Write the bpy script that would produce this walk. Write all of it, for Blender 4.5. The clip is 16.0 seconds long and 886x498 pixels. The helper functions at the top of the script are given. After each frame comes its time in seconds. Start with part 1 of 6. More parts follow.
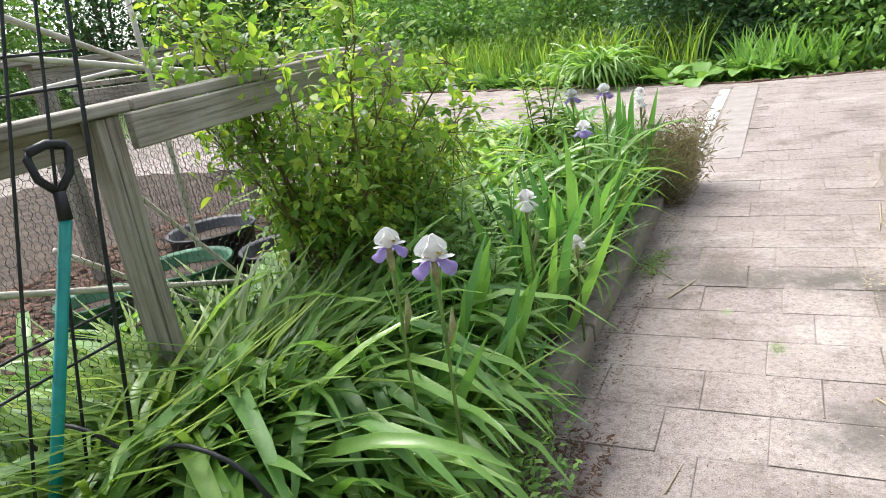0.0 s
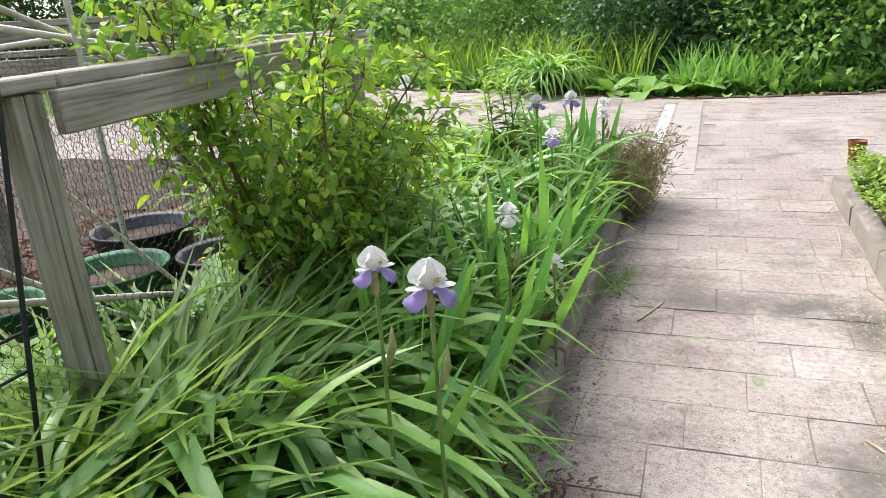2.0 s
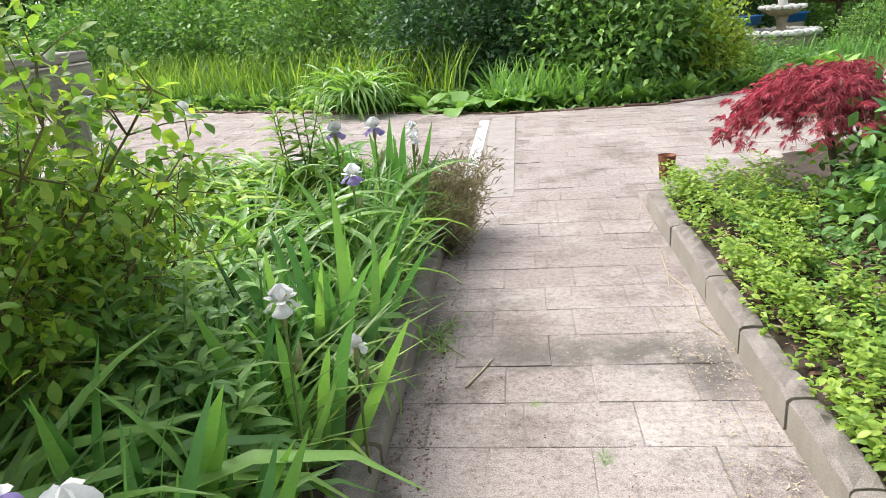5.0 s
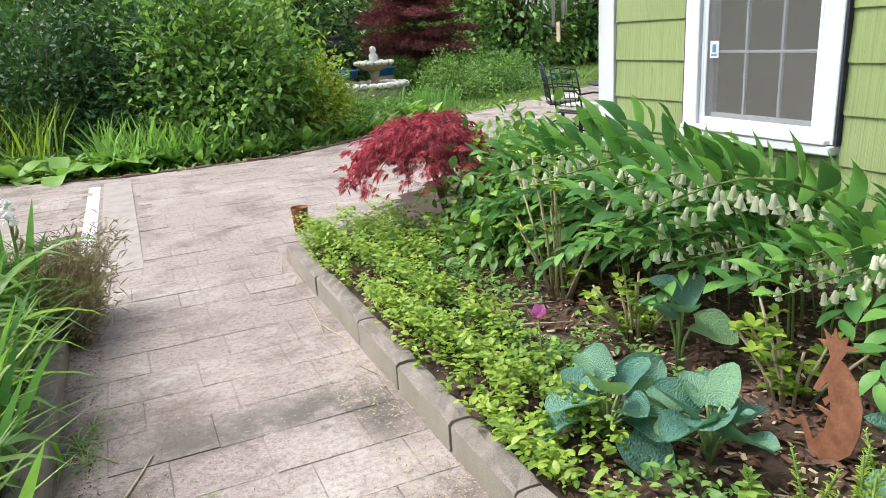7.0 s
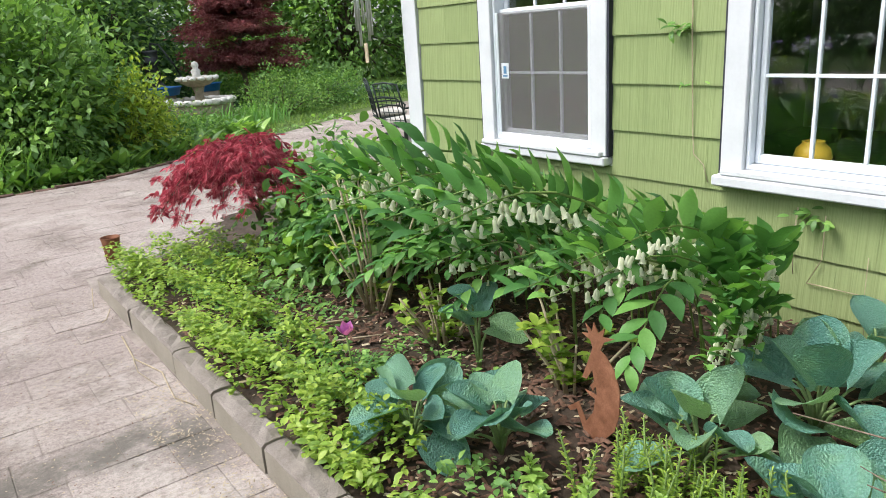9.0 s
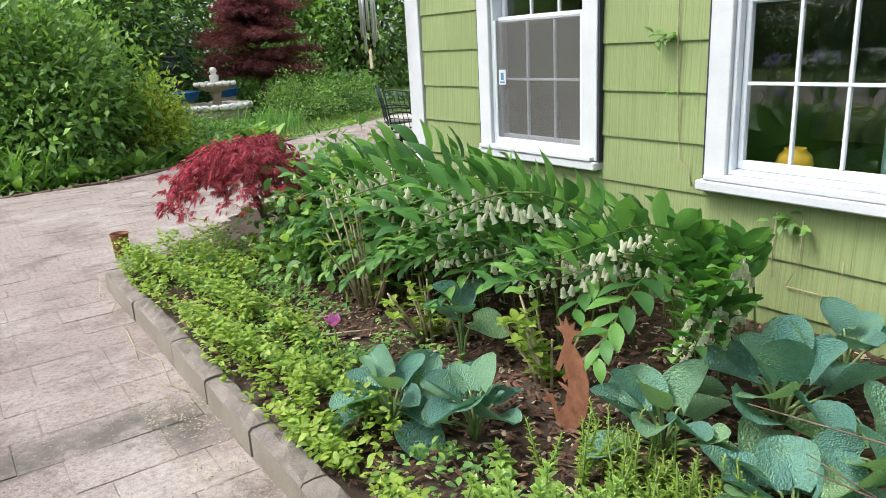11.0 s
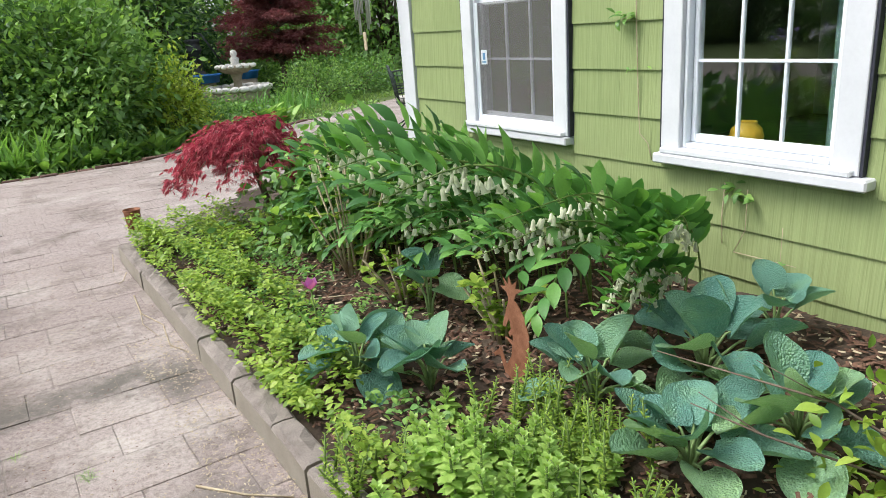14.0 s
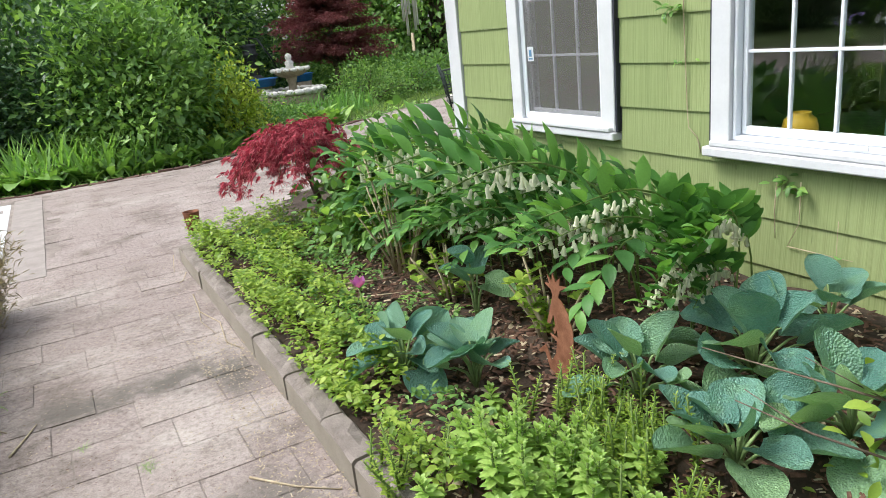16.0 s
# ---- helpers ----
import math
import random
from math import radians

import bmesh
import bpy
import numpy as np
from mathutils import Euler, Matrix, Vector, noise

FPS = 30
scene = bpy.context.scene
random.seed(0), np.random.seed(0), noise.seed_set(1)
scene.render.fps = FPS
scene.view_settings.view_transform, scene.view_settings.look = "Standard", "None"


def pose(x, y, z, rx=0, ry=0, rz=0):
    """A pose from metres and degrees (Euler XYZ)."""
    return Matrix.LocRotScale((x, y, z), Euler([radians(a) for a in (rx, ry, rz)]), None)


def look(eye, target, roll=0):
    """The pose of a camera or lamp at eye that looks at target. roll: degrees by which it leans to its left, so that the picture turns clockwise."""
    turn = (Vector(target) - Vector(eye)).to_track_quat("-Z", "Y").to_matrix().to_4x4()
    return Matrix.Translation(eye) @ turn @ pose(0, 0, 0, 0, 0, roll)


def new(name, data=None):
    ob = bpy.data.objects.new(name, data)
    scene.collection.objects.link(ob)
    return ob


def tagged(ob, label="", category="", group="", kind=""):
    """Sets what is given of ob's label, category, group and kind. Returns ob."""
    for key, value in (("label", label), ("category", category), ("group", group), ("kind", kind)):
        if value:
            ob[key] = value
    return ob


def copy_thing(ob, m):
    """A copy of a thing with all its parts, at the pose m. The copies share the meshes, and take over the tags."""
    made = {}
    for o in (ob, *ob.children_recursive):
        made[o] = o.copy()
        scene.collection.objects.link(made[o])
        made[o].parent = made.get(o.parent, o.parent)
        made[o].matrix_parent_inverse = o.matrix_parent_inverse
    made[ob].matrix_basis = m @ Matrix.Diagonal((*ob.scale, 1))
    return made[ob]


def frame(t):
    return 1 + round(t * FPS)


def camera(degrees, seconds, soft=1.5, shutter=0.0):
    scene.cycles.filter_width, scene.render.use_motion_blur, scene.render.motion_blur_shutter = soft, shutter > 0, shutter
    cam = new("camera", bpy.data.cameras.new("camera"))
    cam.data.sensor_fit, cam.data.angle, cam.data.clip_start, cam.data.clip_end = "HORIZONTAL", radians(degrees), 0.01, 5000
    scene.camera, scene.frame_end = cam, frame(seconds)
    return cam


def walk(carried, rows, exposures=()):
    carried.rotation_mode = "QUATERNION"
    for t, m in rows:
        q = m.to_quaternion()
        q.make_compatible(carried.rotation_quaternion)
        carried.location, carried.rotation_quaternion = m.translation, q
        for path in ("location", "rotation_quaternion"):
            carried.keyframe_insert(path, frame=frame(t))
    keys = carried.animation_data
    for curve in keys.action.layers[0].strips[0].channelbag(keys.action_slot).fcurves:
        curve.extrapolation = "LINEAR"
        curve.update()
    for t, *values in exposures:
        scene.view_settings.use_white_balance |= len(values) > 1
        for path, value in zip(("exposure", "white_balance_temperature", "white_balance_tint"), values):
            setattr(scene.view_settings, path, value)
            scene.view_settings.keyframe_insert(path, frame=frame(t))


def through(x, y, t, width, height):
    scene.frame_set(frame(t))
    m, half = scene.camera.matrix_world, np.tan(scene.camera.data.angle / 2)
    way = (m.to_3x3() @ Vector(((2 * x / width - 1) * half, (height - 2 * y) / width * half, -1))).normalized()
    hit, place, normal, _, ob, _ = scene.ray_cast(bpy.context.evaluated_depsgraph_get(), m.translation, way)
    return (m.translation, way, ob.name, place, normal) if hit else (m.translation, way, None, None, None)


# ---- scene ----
cam = camera(64.0, 16.0, 0.5)
PATH = [
    (0, (1.316, 0.236, 1.62), (0.44, 1.921, 0.993), -8.9),
    (0.5, (1.32, 0.26, 1.616), (0.454, 1.949, 0.985), -8.8),
    (1, (1.292, 0.269, 1.582), (0.424, 1.943, 0.917), -8.5),
    (1.5, (1.164, 0.376, 1.579), (0.331, 2.065, 0.907), -7.3),
    (2, (1.044, 0.447, 1.601), (0.352, 2.207, 0.95), -4.6),
    (2.5, (1.006, 0.519, 1.579), (0.377, 2.29, 0.894), -4.1),
    (3, (1.139, 0.564, 1.618), (0.449, 2.329, 0.98), -1.7),
    (3.2, (1.182, 0.622, 1.611), (0.491, 2.389, 0.98), -1.0),
    (5.3, (1.017, 1.173, 1.576), (0.834, 3.057, 0.928), -4.6),
    (5.5, (1.047, 1.179, 1.602), (0.884, 3.069, 0.969), -4.3),
    (6, (1.098, 1.251, 1.608), (1.041, 3.159, 1.011), -2.7),
    (6.5, (1.071, 1.27, 1.595), (1.435, 3.162, 1.057), -4.0),
    (7, (0.988, 1.226, 1.611), (1.742, 2.984, 1.025), -3.8),
    (7.5, (0.984, 1.172, 1.634), (1.971, 2.806, 1.036), -3.4),
    (8, (1.018, 1.111, 1.658), (2.073, 2.702, 1.064), -3.0),
    (8.5, (1.061, 1.073, 1.669), (2.141, 2.647, 1.073), -3.5),
    (9, (1.101, 1.018, 1.681), (2.224, 2.565, 1.094), -3.9),
    (9.2, (1.113, 0.976, 1.686), (2.253, 2.515, 1.11), -4.1),
    (11.3, (1.138, 0.822, 1.644), (2.226, 2.404, 1.083), -3.1),
    (11.5, (1.135, 0.809, 1.641), (2.234, 2.378, 1.068), -2.9),
    (12, (1.075, 0.719, 1.635), (2.155, 2.292, 1.036), -3.1),
    (12.5, (1.06, 0.658, 1.639), (2.137, 2.228, 1.027), -3.6),
    (13, (1.122, 0.582, 1.655), (2.198, 2.158, 1.056), -4.2),
    (13.5, (1.185, 0.49, 1.669), (2.241, 2.08, 1.073), -4.4),
    (14, (1.227, 0.419, 1.659), (2.24, 2.033, 1.051), -4.2),
    (14.5, (1.254, 0.387, 1.669), (2.239, 2.019, 1.063), -4.2),
    (15, (1.262, 0.346, 1.685), (2.193, 2.014, 1.092), -5.7),
    (15.5, (1.256, 0.358, 1.672), (2.168, 2.035, 1.076), -5.9),
    (16, (1.251, 0.366, 1.666), (2.131, 2.059, 1.065), -6.2),
]
walk(cam, [(t, look(eye, target, roll)) for t, eye, target, roll in PATH], [(0, 1.56, 6300, 10), (5.5, 1.47, 6300, 10), (7, 1.36, 6300, 10), (9, 1.22, 6300, 10), (16, 1.16, 6300, 10)])

# ---- world and light ----
SUN_AZ, SUN_EL = -62.0, 56.0
world = bpy.data.worlds.new("World")
scene.world = world
world.use_nodes = True
wt = world.node_tree
sky = wt.nodes.new("ShaderNodeTexSky")
sky.sky_type, sky.sun_disc = "NISHITA", False
sky.sun_elevation, sky.sun_rotation = radians(SUN_EL), radians(SUN_AZ)
sky.dust_density, sky.air_density = 3.0, 0.8
soft_sky = wt.nodes.new("ShaderNodeHueSaturation")
soft_sky.inputs["Saturation"].default_value = 0.35
wt.links.new(sky.outputs[0], soft_sky.inputs["Color"])
wt.links.new(soft_sky.outputs[0], wt.nodes["Background"].inputs[0])
wt.nodes["Background"].inputs[1].default_value = 0.15
sun = new("sun", bpy.data.lights.new("sun", "SUN"))
sun.data.energy, sun.data.angle, sun.data.color = 1.4, radians(22), (1.0, 0.95, 0.87)
_az, _el = radians(SUN_AZ), radians(SUN_EL)
sun.matrix_world = look((20 * math.sin(_az) * math.cos(_el), 20 * math.cos(_az) * math.cos(_el), 20 * math.sin(_el)), (0, 0, 0))

# ---- materials ----
def shader(name, rough=0.8, metal=0.0, spec=0.5):
    m = bpy.data.materials.new(name)
    m.use_nodes = True
    b = m.node_tree.nodes["Principled BSDF"]
    b.inputs["Roughness"].default_value, b.inputs["Metallic"].default_value = rough, metal
    b.inputs["Specular IOR Level"].default_value = spec
    return m, m.node_tree, b


def node(t, kind, **values):
    n = t.nodes.new(kind)
    for key, v in values.items():
        n.inputs[key].default_value = v
    return n


def ramp(t, source, stops):
    r = t.nodes.new("ShaderNodeValToRGB")
    while len(r.color_ramp.elements) < len(stops):
        r.color_ramp.elements.new(0.5)
    for e, (p, c) in zip(r.color_ramp.elements, stops):
        e.position, e.color = p, (*c, 1)
    t.links.new(source, r.inputs[0])
    return r.outputs[0]


def mixed(t, how, f, a, b):
    n = t.nodes.new("ShaderNodeMix")
    n.data_type, n.blend_type = "RGBA", how
    for socket, v in ((n.inputs[0], f), (n.inputs[6], a), (n.inputs[7], b)):
        if isinstance(v, (int, float)):
            socket.default_value = v
        elif isinstance(v, tuple):
            socket.default_value = (*v, 1)
        else:
            t.links.new(v, socket)
    return n.outputs[2]


def noise_at(t, scale, detail=4.0, rough=0.6, coords="pos"):
    n = node(t, "ShaderNodeTexNoise", Scale=scale, Detail=detail, Roughness=rough)
    if coords == "pos":
        t.links.new(t.nodes.new("ShaderNodeNewGeometry").outputs["Position"], n.inputs["Vector"])
    else:
        t.links.new(t.nodes.new("ShaderNodeTexCoord").outputs["Object"], n.inputs["Vector"])
    return n.outputs[0]


def bumped(t, b, height, strength, distance=0.01):
    n = node(t, "ShaderNodeBump", Strength=strength, Distance=distance)
    t.links.new(height, n.inputs["Height"])
    t.links.new(n.outputs[0], b.inputs["Normal"])


def worn(name, low, high, scale, rough=0.8, bump=0.3, fine=60.0, grain=0.35, metal=0.0, spec=0.4, per_object=0.0):
    """Two colours mixed by large blotches, with finer grain over them."""
    m, t, b = shader(name, rough, metal, spec)
    c = ramp(t, noise_at(t, scale, 5), [(0.3, low), (0.7, high)])
    g = noise_at(t, fine, 3)
    c = mixed(t, "MULTIPLY", grain, c, ramp(t, g, [(0.25, (0.35, 0.35, 0.35)), (0.6, (1, 1, 1))]))
    if per_object:
        r = t.nodes.new("ShaderNodeObjectInfo").outputs["Random"]
        k = 1 - per_object
        c = mixed(t, "MULTIPLY", 1.0, c, ramp(t, r, [(0, (k, k, k)), (1, (1, 1, 1))]))
    t.links.new(c, b.inputs["Base Color"])
    bumped(t, b, g, bump, 0.004)
    return m


def leafy(name, dark, mid, light, glow=0.35, rough=0.45, vein=0.0, spec=0.35, by="island", through=(1.3, 1.35, 0.7)):
    """A leaf: gloss over diffuse, and light that comes through from behind."""
    m, t, b = shader(name, rough, 0.0, spec)
    if by == "island":
        r = t.nodes.new("ShaderNodeNewGeometry").outputs["Random Per Island"]
    else:
        r = t.nodes.new("ShaderNodeObjectInfo").outputs["Random"]
    c = ramp(t, r, [(0.0, dark), (0.5, mid), (1.0, light)])
    c = mixed(t, "MULTIPLY", 0.5, c, ramp(t, noise_at(t, 3.0, 3), [(0.3, (0.6, 0.66, 0.6)), (0.7, (1, 1, 1))]))
    fine = noise_at(t, 90.0, 2)
    c = mixed(t, "MULTIPLY", 0.3, c, ramp(t, fine, [(0.3, (0.6, 0.6, 0.6)), (0.7, (1, 1, 1))]))
    t.links.new(c, b.inputs["Base Color"])
    bumped(t, b, fine, 0.25 + vein, 0.003)
    tr = t.nodes.new("ShaderNodeBsdfTranslucent")
    t.links.new(mixed(t, "MULTIPLY", 1.0, c, through), tr.inputs["Color"])
    mx = t.nodes.new("ShaderNodeMixShader")
    mx.inputs[0].default_value = glow
    t.links.new(b.outputs[0], mx.inputs[1])
    t.links.new(tr.outputs[0], mx.inputs[2])
    t.links.new(mx.outputs[0], t.nodes["Material Output"].inputs[0])
    return m


def paver_material(name, tone):
    m, t, b = shader(name, 0.85, 0.0, 0.3)
    r = t.nodes.new("ShaderNodeObjectInfo").outputs["Random"]
    base = ramp(t, r, [(0.0, (0.44 * tone, 0.375 * tone, 0.355 * tone)), (0.5, (0.47 * tone, 0.405 * tone, 0.38 * tone)), (1.0, (0.50 * tone, 0.435 * tone, 0.41 * tone))])
    speck = noise_at(t, 170.0, 2, 0.7)
    base = mixed(t, "MULTIPLY", 0.85, base, ramp(t, speck, [(0.3, (0.45, 0.42, 0.40)), (0.5, (0.9, 0.88, 0.86)), (0.68, (1.2, 1.18, 1.15))]))
    base = mixed(t, "MIX", ramp(t, noise_at(t, 0.9, 5, 0.65), [(0.5, (0, 0, 0)), (0.72, (0.55, 0.55, 0.55))]), base, (0.55, 0.51, 0.47))
    base = mixed(t, "MULTIPLY", 0.75, base, ramp(t, noise_at(t, 1.7, 7, 0.72), [(0.34, (0.42, 0.40, 0.37)), (0.5, (1, 1, 1))]))
    base = mixed(t, "MULTIPLY", 0.85, base, ramp(t, noise_at(t, 32.0, 6, 0.8), [(0.36, (0.55, 0.53, 0.51)), (0.52, (1, 1, 1)), (0.7, (1.15, 1.14, 1.13))]))
    t.links.new(base, b.inputs["Base Color"])
    bumped(t, b, speck, 0.8, 0.005)
    return m


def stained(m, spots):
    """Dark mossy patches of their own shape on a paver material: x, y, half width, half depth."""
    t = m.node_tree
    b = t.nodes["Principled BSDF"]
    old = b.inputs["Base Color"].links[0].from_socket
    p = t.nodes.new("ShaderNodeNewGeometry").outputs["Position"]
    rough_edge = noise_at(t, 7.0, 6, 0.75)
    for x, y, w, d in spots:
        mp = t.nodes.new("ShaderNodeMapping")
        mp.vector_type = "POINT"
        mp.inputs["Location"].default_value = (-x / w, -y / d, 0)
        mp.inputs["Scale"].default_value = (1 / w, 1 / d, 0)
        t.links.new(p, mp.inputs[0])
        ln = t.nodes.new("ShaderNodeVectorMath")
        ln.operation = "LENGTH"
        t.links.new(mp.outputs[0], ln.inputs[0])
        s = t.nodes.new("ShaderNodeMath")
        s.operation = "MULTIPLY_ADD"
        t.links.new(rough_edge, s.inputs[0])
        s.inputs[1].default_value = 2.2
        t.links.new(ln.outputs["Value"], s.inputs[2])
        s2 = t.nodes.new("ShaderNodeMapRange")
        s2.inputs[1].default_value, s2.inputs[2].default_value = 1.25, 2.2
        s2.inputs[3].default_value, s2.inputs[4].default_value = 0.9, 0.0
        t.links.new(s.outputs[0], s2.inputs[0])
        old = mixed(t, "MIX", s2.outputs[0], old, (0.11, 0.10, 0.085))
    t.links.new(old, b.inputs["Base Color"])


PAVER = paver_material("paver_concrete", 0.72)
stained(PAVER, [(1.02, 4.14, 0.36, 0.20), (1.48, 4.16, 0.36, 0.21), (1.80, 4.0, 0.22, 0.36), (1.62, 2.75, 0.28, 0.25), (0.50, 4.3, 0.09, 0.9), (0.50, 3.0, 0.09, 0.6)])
KERB = worn("kerb_concrete", (0.19, 0.16, 0.14), (0.32, 0.28, 0.25), 9, 0.95, 1.0, 210, 0.9)
KERB_FACE = worn("kerb_face", (0.25, 0.22, 0.18), (0.34, 0.305, 0.255), 3, 0.9, 0.7, 200, 0.5)
SOIL = worn("soil", (0.035, 0.024, 0.016), (0.085, 0.06, 0.042), 5, 0.95, 0.9, 45, 0.6)
MULCH = worn("mulch", (0.07, 0.035, 0.022), (0.19, 0.105, 0.07), 9, 0.9, 0.6, 120, 0.5)
GRASSY = worn("lawn_ground", (0.045, 0.075, 0.015), (0.10, 0.15, 0.03), 0.8, 0.95, 0.5, 30, 0.4)
SAND = worn("joint_sand", (0.15, 0.125, 0.105), (0.34, 0.295, 0.265), 4, 0.95, 0.5, 200, 0.5)
DRY = worn("dry_stalk", (0.30, 0.24, 0.15), (0.52, 0.44, 0.31), 20, 0.85, 0.2, 90, 0.2)
BARK = worn("bark", (0.09, 0.065, 0.045), (0.20, 0.155, 0.115), 14, 0.9, 0.8, 60, 0.5)
STEM = worn("green_stem", (0.10, 0.16, 0.035), (0.17, 0.26, 0.06), 10, 0.6, 0.1, 80, 0.15)
WHITE = worn("white_paint", (0.57, 0.585, 0.615), (0.66, 0.67, 0.70), 3, 0.45, 0.1, 50, 0.06)
BLACK_TRIM = worn("dark_caulk", (0.02, 0.022, 0.035), (0.04, 0.04, 0.06), 5, 0.6, 0.1)
WOOD_GREY = None


def weathered():
    m, t, b = shader("weathered_wood", 0.9, 0.0, 0.2)
    w = t.nodes.new("ShaderNodeTexCoord").outputs["Object"]
    mp = t.nodes.new("ShaderNodeMapping")
    mp.inputs["Scale"].default_value = (60, 2.2, 60)
    t.links.new(w, mp.inputs[0])
    n = node(t, "ShaderNodeTexNoise", Scale=1.0, Detail=6.0, Roughness=0.7)
    t.links.new(mp.outputs[0], n.inputs["Vector"])
    c = ramp(t, n.outputs[0], [(0.28, (0.12, 0.105, 0.085)), (0.5, (0.33, 0.30, 0.26)), (0.75, (0.46, 0.43, 0.39))])
    c = mixed(t, "MULTIPLY", 0.6, c, ramp(t, noise_at(t, 4, 4), [(0.3, (0.5, 0.48, 0.44)), (0.6, (1, 1, 1))]))
    t.links.new(c, b.inputs["Base Color"])
    bumped(t, b, n.outputs[0], 0.7, 0.004)
    return m


WOOD_GREY = weathered()


def shingle_paint():
    m, t, b = shader("green_shingle", 0.75, 0.0, 0.25)
    p = t.nodes.new("ShaderNodeNewGeometry").outputs["Position"]
    mp = t.nodes.new("ShaderNodeMapping")
    mp.inputs["Scale"].default_value = (0.0, 110, 1.2)
    t.links.new(p, mp.inputs[0])
    n = node(t, "ShaderNodeTexNoise", Scale=1.0, Detail=3.0, Roughness=0.7)
    t.links.new(mp.outputs[0], n.inputs["Vector"])
    r = t.nodes.new("ShaderNodeObjectInfo").outputs["Random"]
    c = ramp(t, r, [(0, (0.262, 0.322, 0.138)), (1, (0.31, 0.37, 0.165))])
    c = mixed(t, "MULTIPLY", 0.55, c, ramp(t, n.outputs[0], [(0.3, (0.55, 0.58, 0.5)), (0.55, (1, 1, 1)), (0.75, (1.15, 1.12, 1.1))]))
    c = mixed(t, "MULTIPLY", 0.35, c, ramp(t, noise_at(t, 1.5, 5), [(0.3, (0.72, 0.74, 0.7)), (0.65, (1, 1, 1))]))
    t.links.new(c, b.inputs["Base Color"])
    bumped(t, b, n.outputs[0], 0.9, 0.005)
    return m


SHINGLE = shingle_paint()


def clear_glass(name, tint, rough=0.0):
    m, t, b = shader(name, rough, 0.0, 0.5)
    b.inputs["Base Color"].default_value = (*tint, 1)
    b.inputs["Transmission Weight"].default_value = 1.0
    b.inputs["IOR"].default_value = 1.45
    return m


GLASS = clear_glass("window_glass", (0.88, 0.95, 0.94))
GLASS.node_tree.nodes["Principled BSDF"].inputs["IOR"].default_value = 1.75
RUST = worn("rust", (0.17, 0.065, 0.03), (0.33, 0.15, 0.085), 14, 0.85, 0.4, 120, 0.3, 0.2)
BLACK_METAL = worn("black_metal", (0.012, 0.013, 0.015), (0.03, 0.032, 0.036), 20, 0.5, 0.2, 90, 0.2, 0.3)
TEAL = worn("teal_fibreglass", (0.0, 0.18, 0.16), (0.01, 0.26, 0.23), 20, 0.4, 0.1, 90, 0.1)
STONE_WHITE = worn("white_stone", (0.55, 0.53, 0.48), (0.78, 0.76, 0.72), 9, 0.8, 0.7, 40, 0.35)
STONE_TAN = worn("tan_stone", (0.28, 0.23, 0.16), (0.42, 0.36, 0.27), 9, 0.8, 0.7, 50, 0.3)
BLUE_PLASTIC = worn("blue_plastic", (0.02, 0.13, 0.38), (0.03, 0.19, 0.50), 6, 0.4, 0.1, 60, 0.1)
CAST_IRON = worn("cast_iron", (0.05, 0.052, 0.056), (0.10, 0.103, 0.108), 10, 0.6, 0.4, 70, 0.3, 0.4)

L_DAYLILY = leafy("daylily_leaf", (0.130, 0.260, 0.060), (0.230, 0.410, 0.095), (0.350, 0.540, 0.160), 0.42, 0.33, spec=0.55, by="object")
L_IRIS = leafy("iris_leaf", (0.100, 0.245, 0.085), (0.165, 0.360, 0.105), (0.280, 0.490, 0.120), 0.36, by="object")
L_LILY = leafy("lily_leaf", (0.160, 0.300, 0.085), (0.270, 0.460, 0.130), (0.420, 0.620, 0.190), 0.25, 0.4)
L_ROSE = leafy("rose_leaf", (0.120, 0.240, 0.050), (0.260, 0.420, 0.075), (0.500, 0.600, 0.110), 0.5)
L_HOSTA = leafy("hosta_leaf", (0.110, 0.275, 0.225), (0.175, 0.370, 0.290), (0.310, 0.490, 0.220), 0.22, 0.38, 0.5, 0.4, by="object")


def puckered(m, size, strength, light):
    """Puckers between the ribs of a leaf, in the leaf's own coordinates."""
    t = m.node_tree
    b = t.nodes["Principled BSDF"]
    v = node(t, "ShaderNodeTexVoronoi", Scale=size)
    t.links.new(t.nodes.new("ShaderNodeTexCoord").outputs["Object"], v.inputs["Vector"])
    h = v.outputs["Distance"]
    old = b.inputs["Base Color"].links[0].from_socket
    c = mixed(t, "MIX", ramp(t, h, [(0.1, (0.22, 0.22, 0.22)), (0.6, (0, 0, 0))]), old, light)
    c = mixed(t, "MIX", ramp(t, noise_at(t, 9.0, 2, 0.5), [(0.5, (0, 0, 0)), (0.72, (0.4, 0.4, 0.4))]), c, (0.24, 0.40, 0.14))
    t.links.new(c, b.inputs["Base Color"])
    n = node(t, "ShaderNodeBump", Strength=strength, Distance=0.02)
    n.invert = True
    t.links.new(h, n.inputs["Height"])
    t.links.new(b.inputs["Normal"].links[0].from_node.outputs[0], n.inputs["Normal"])
    t.links.new(n.outputs[0], b.inputs["Normal"])


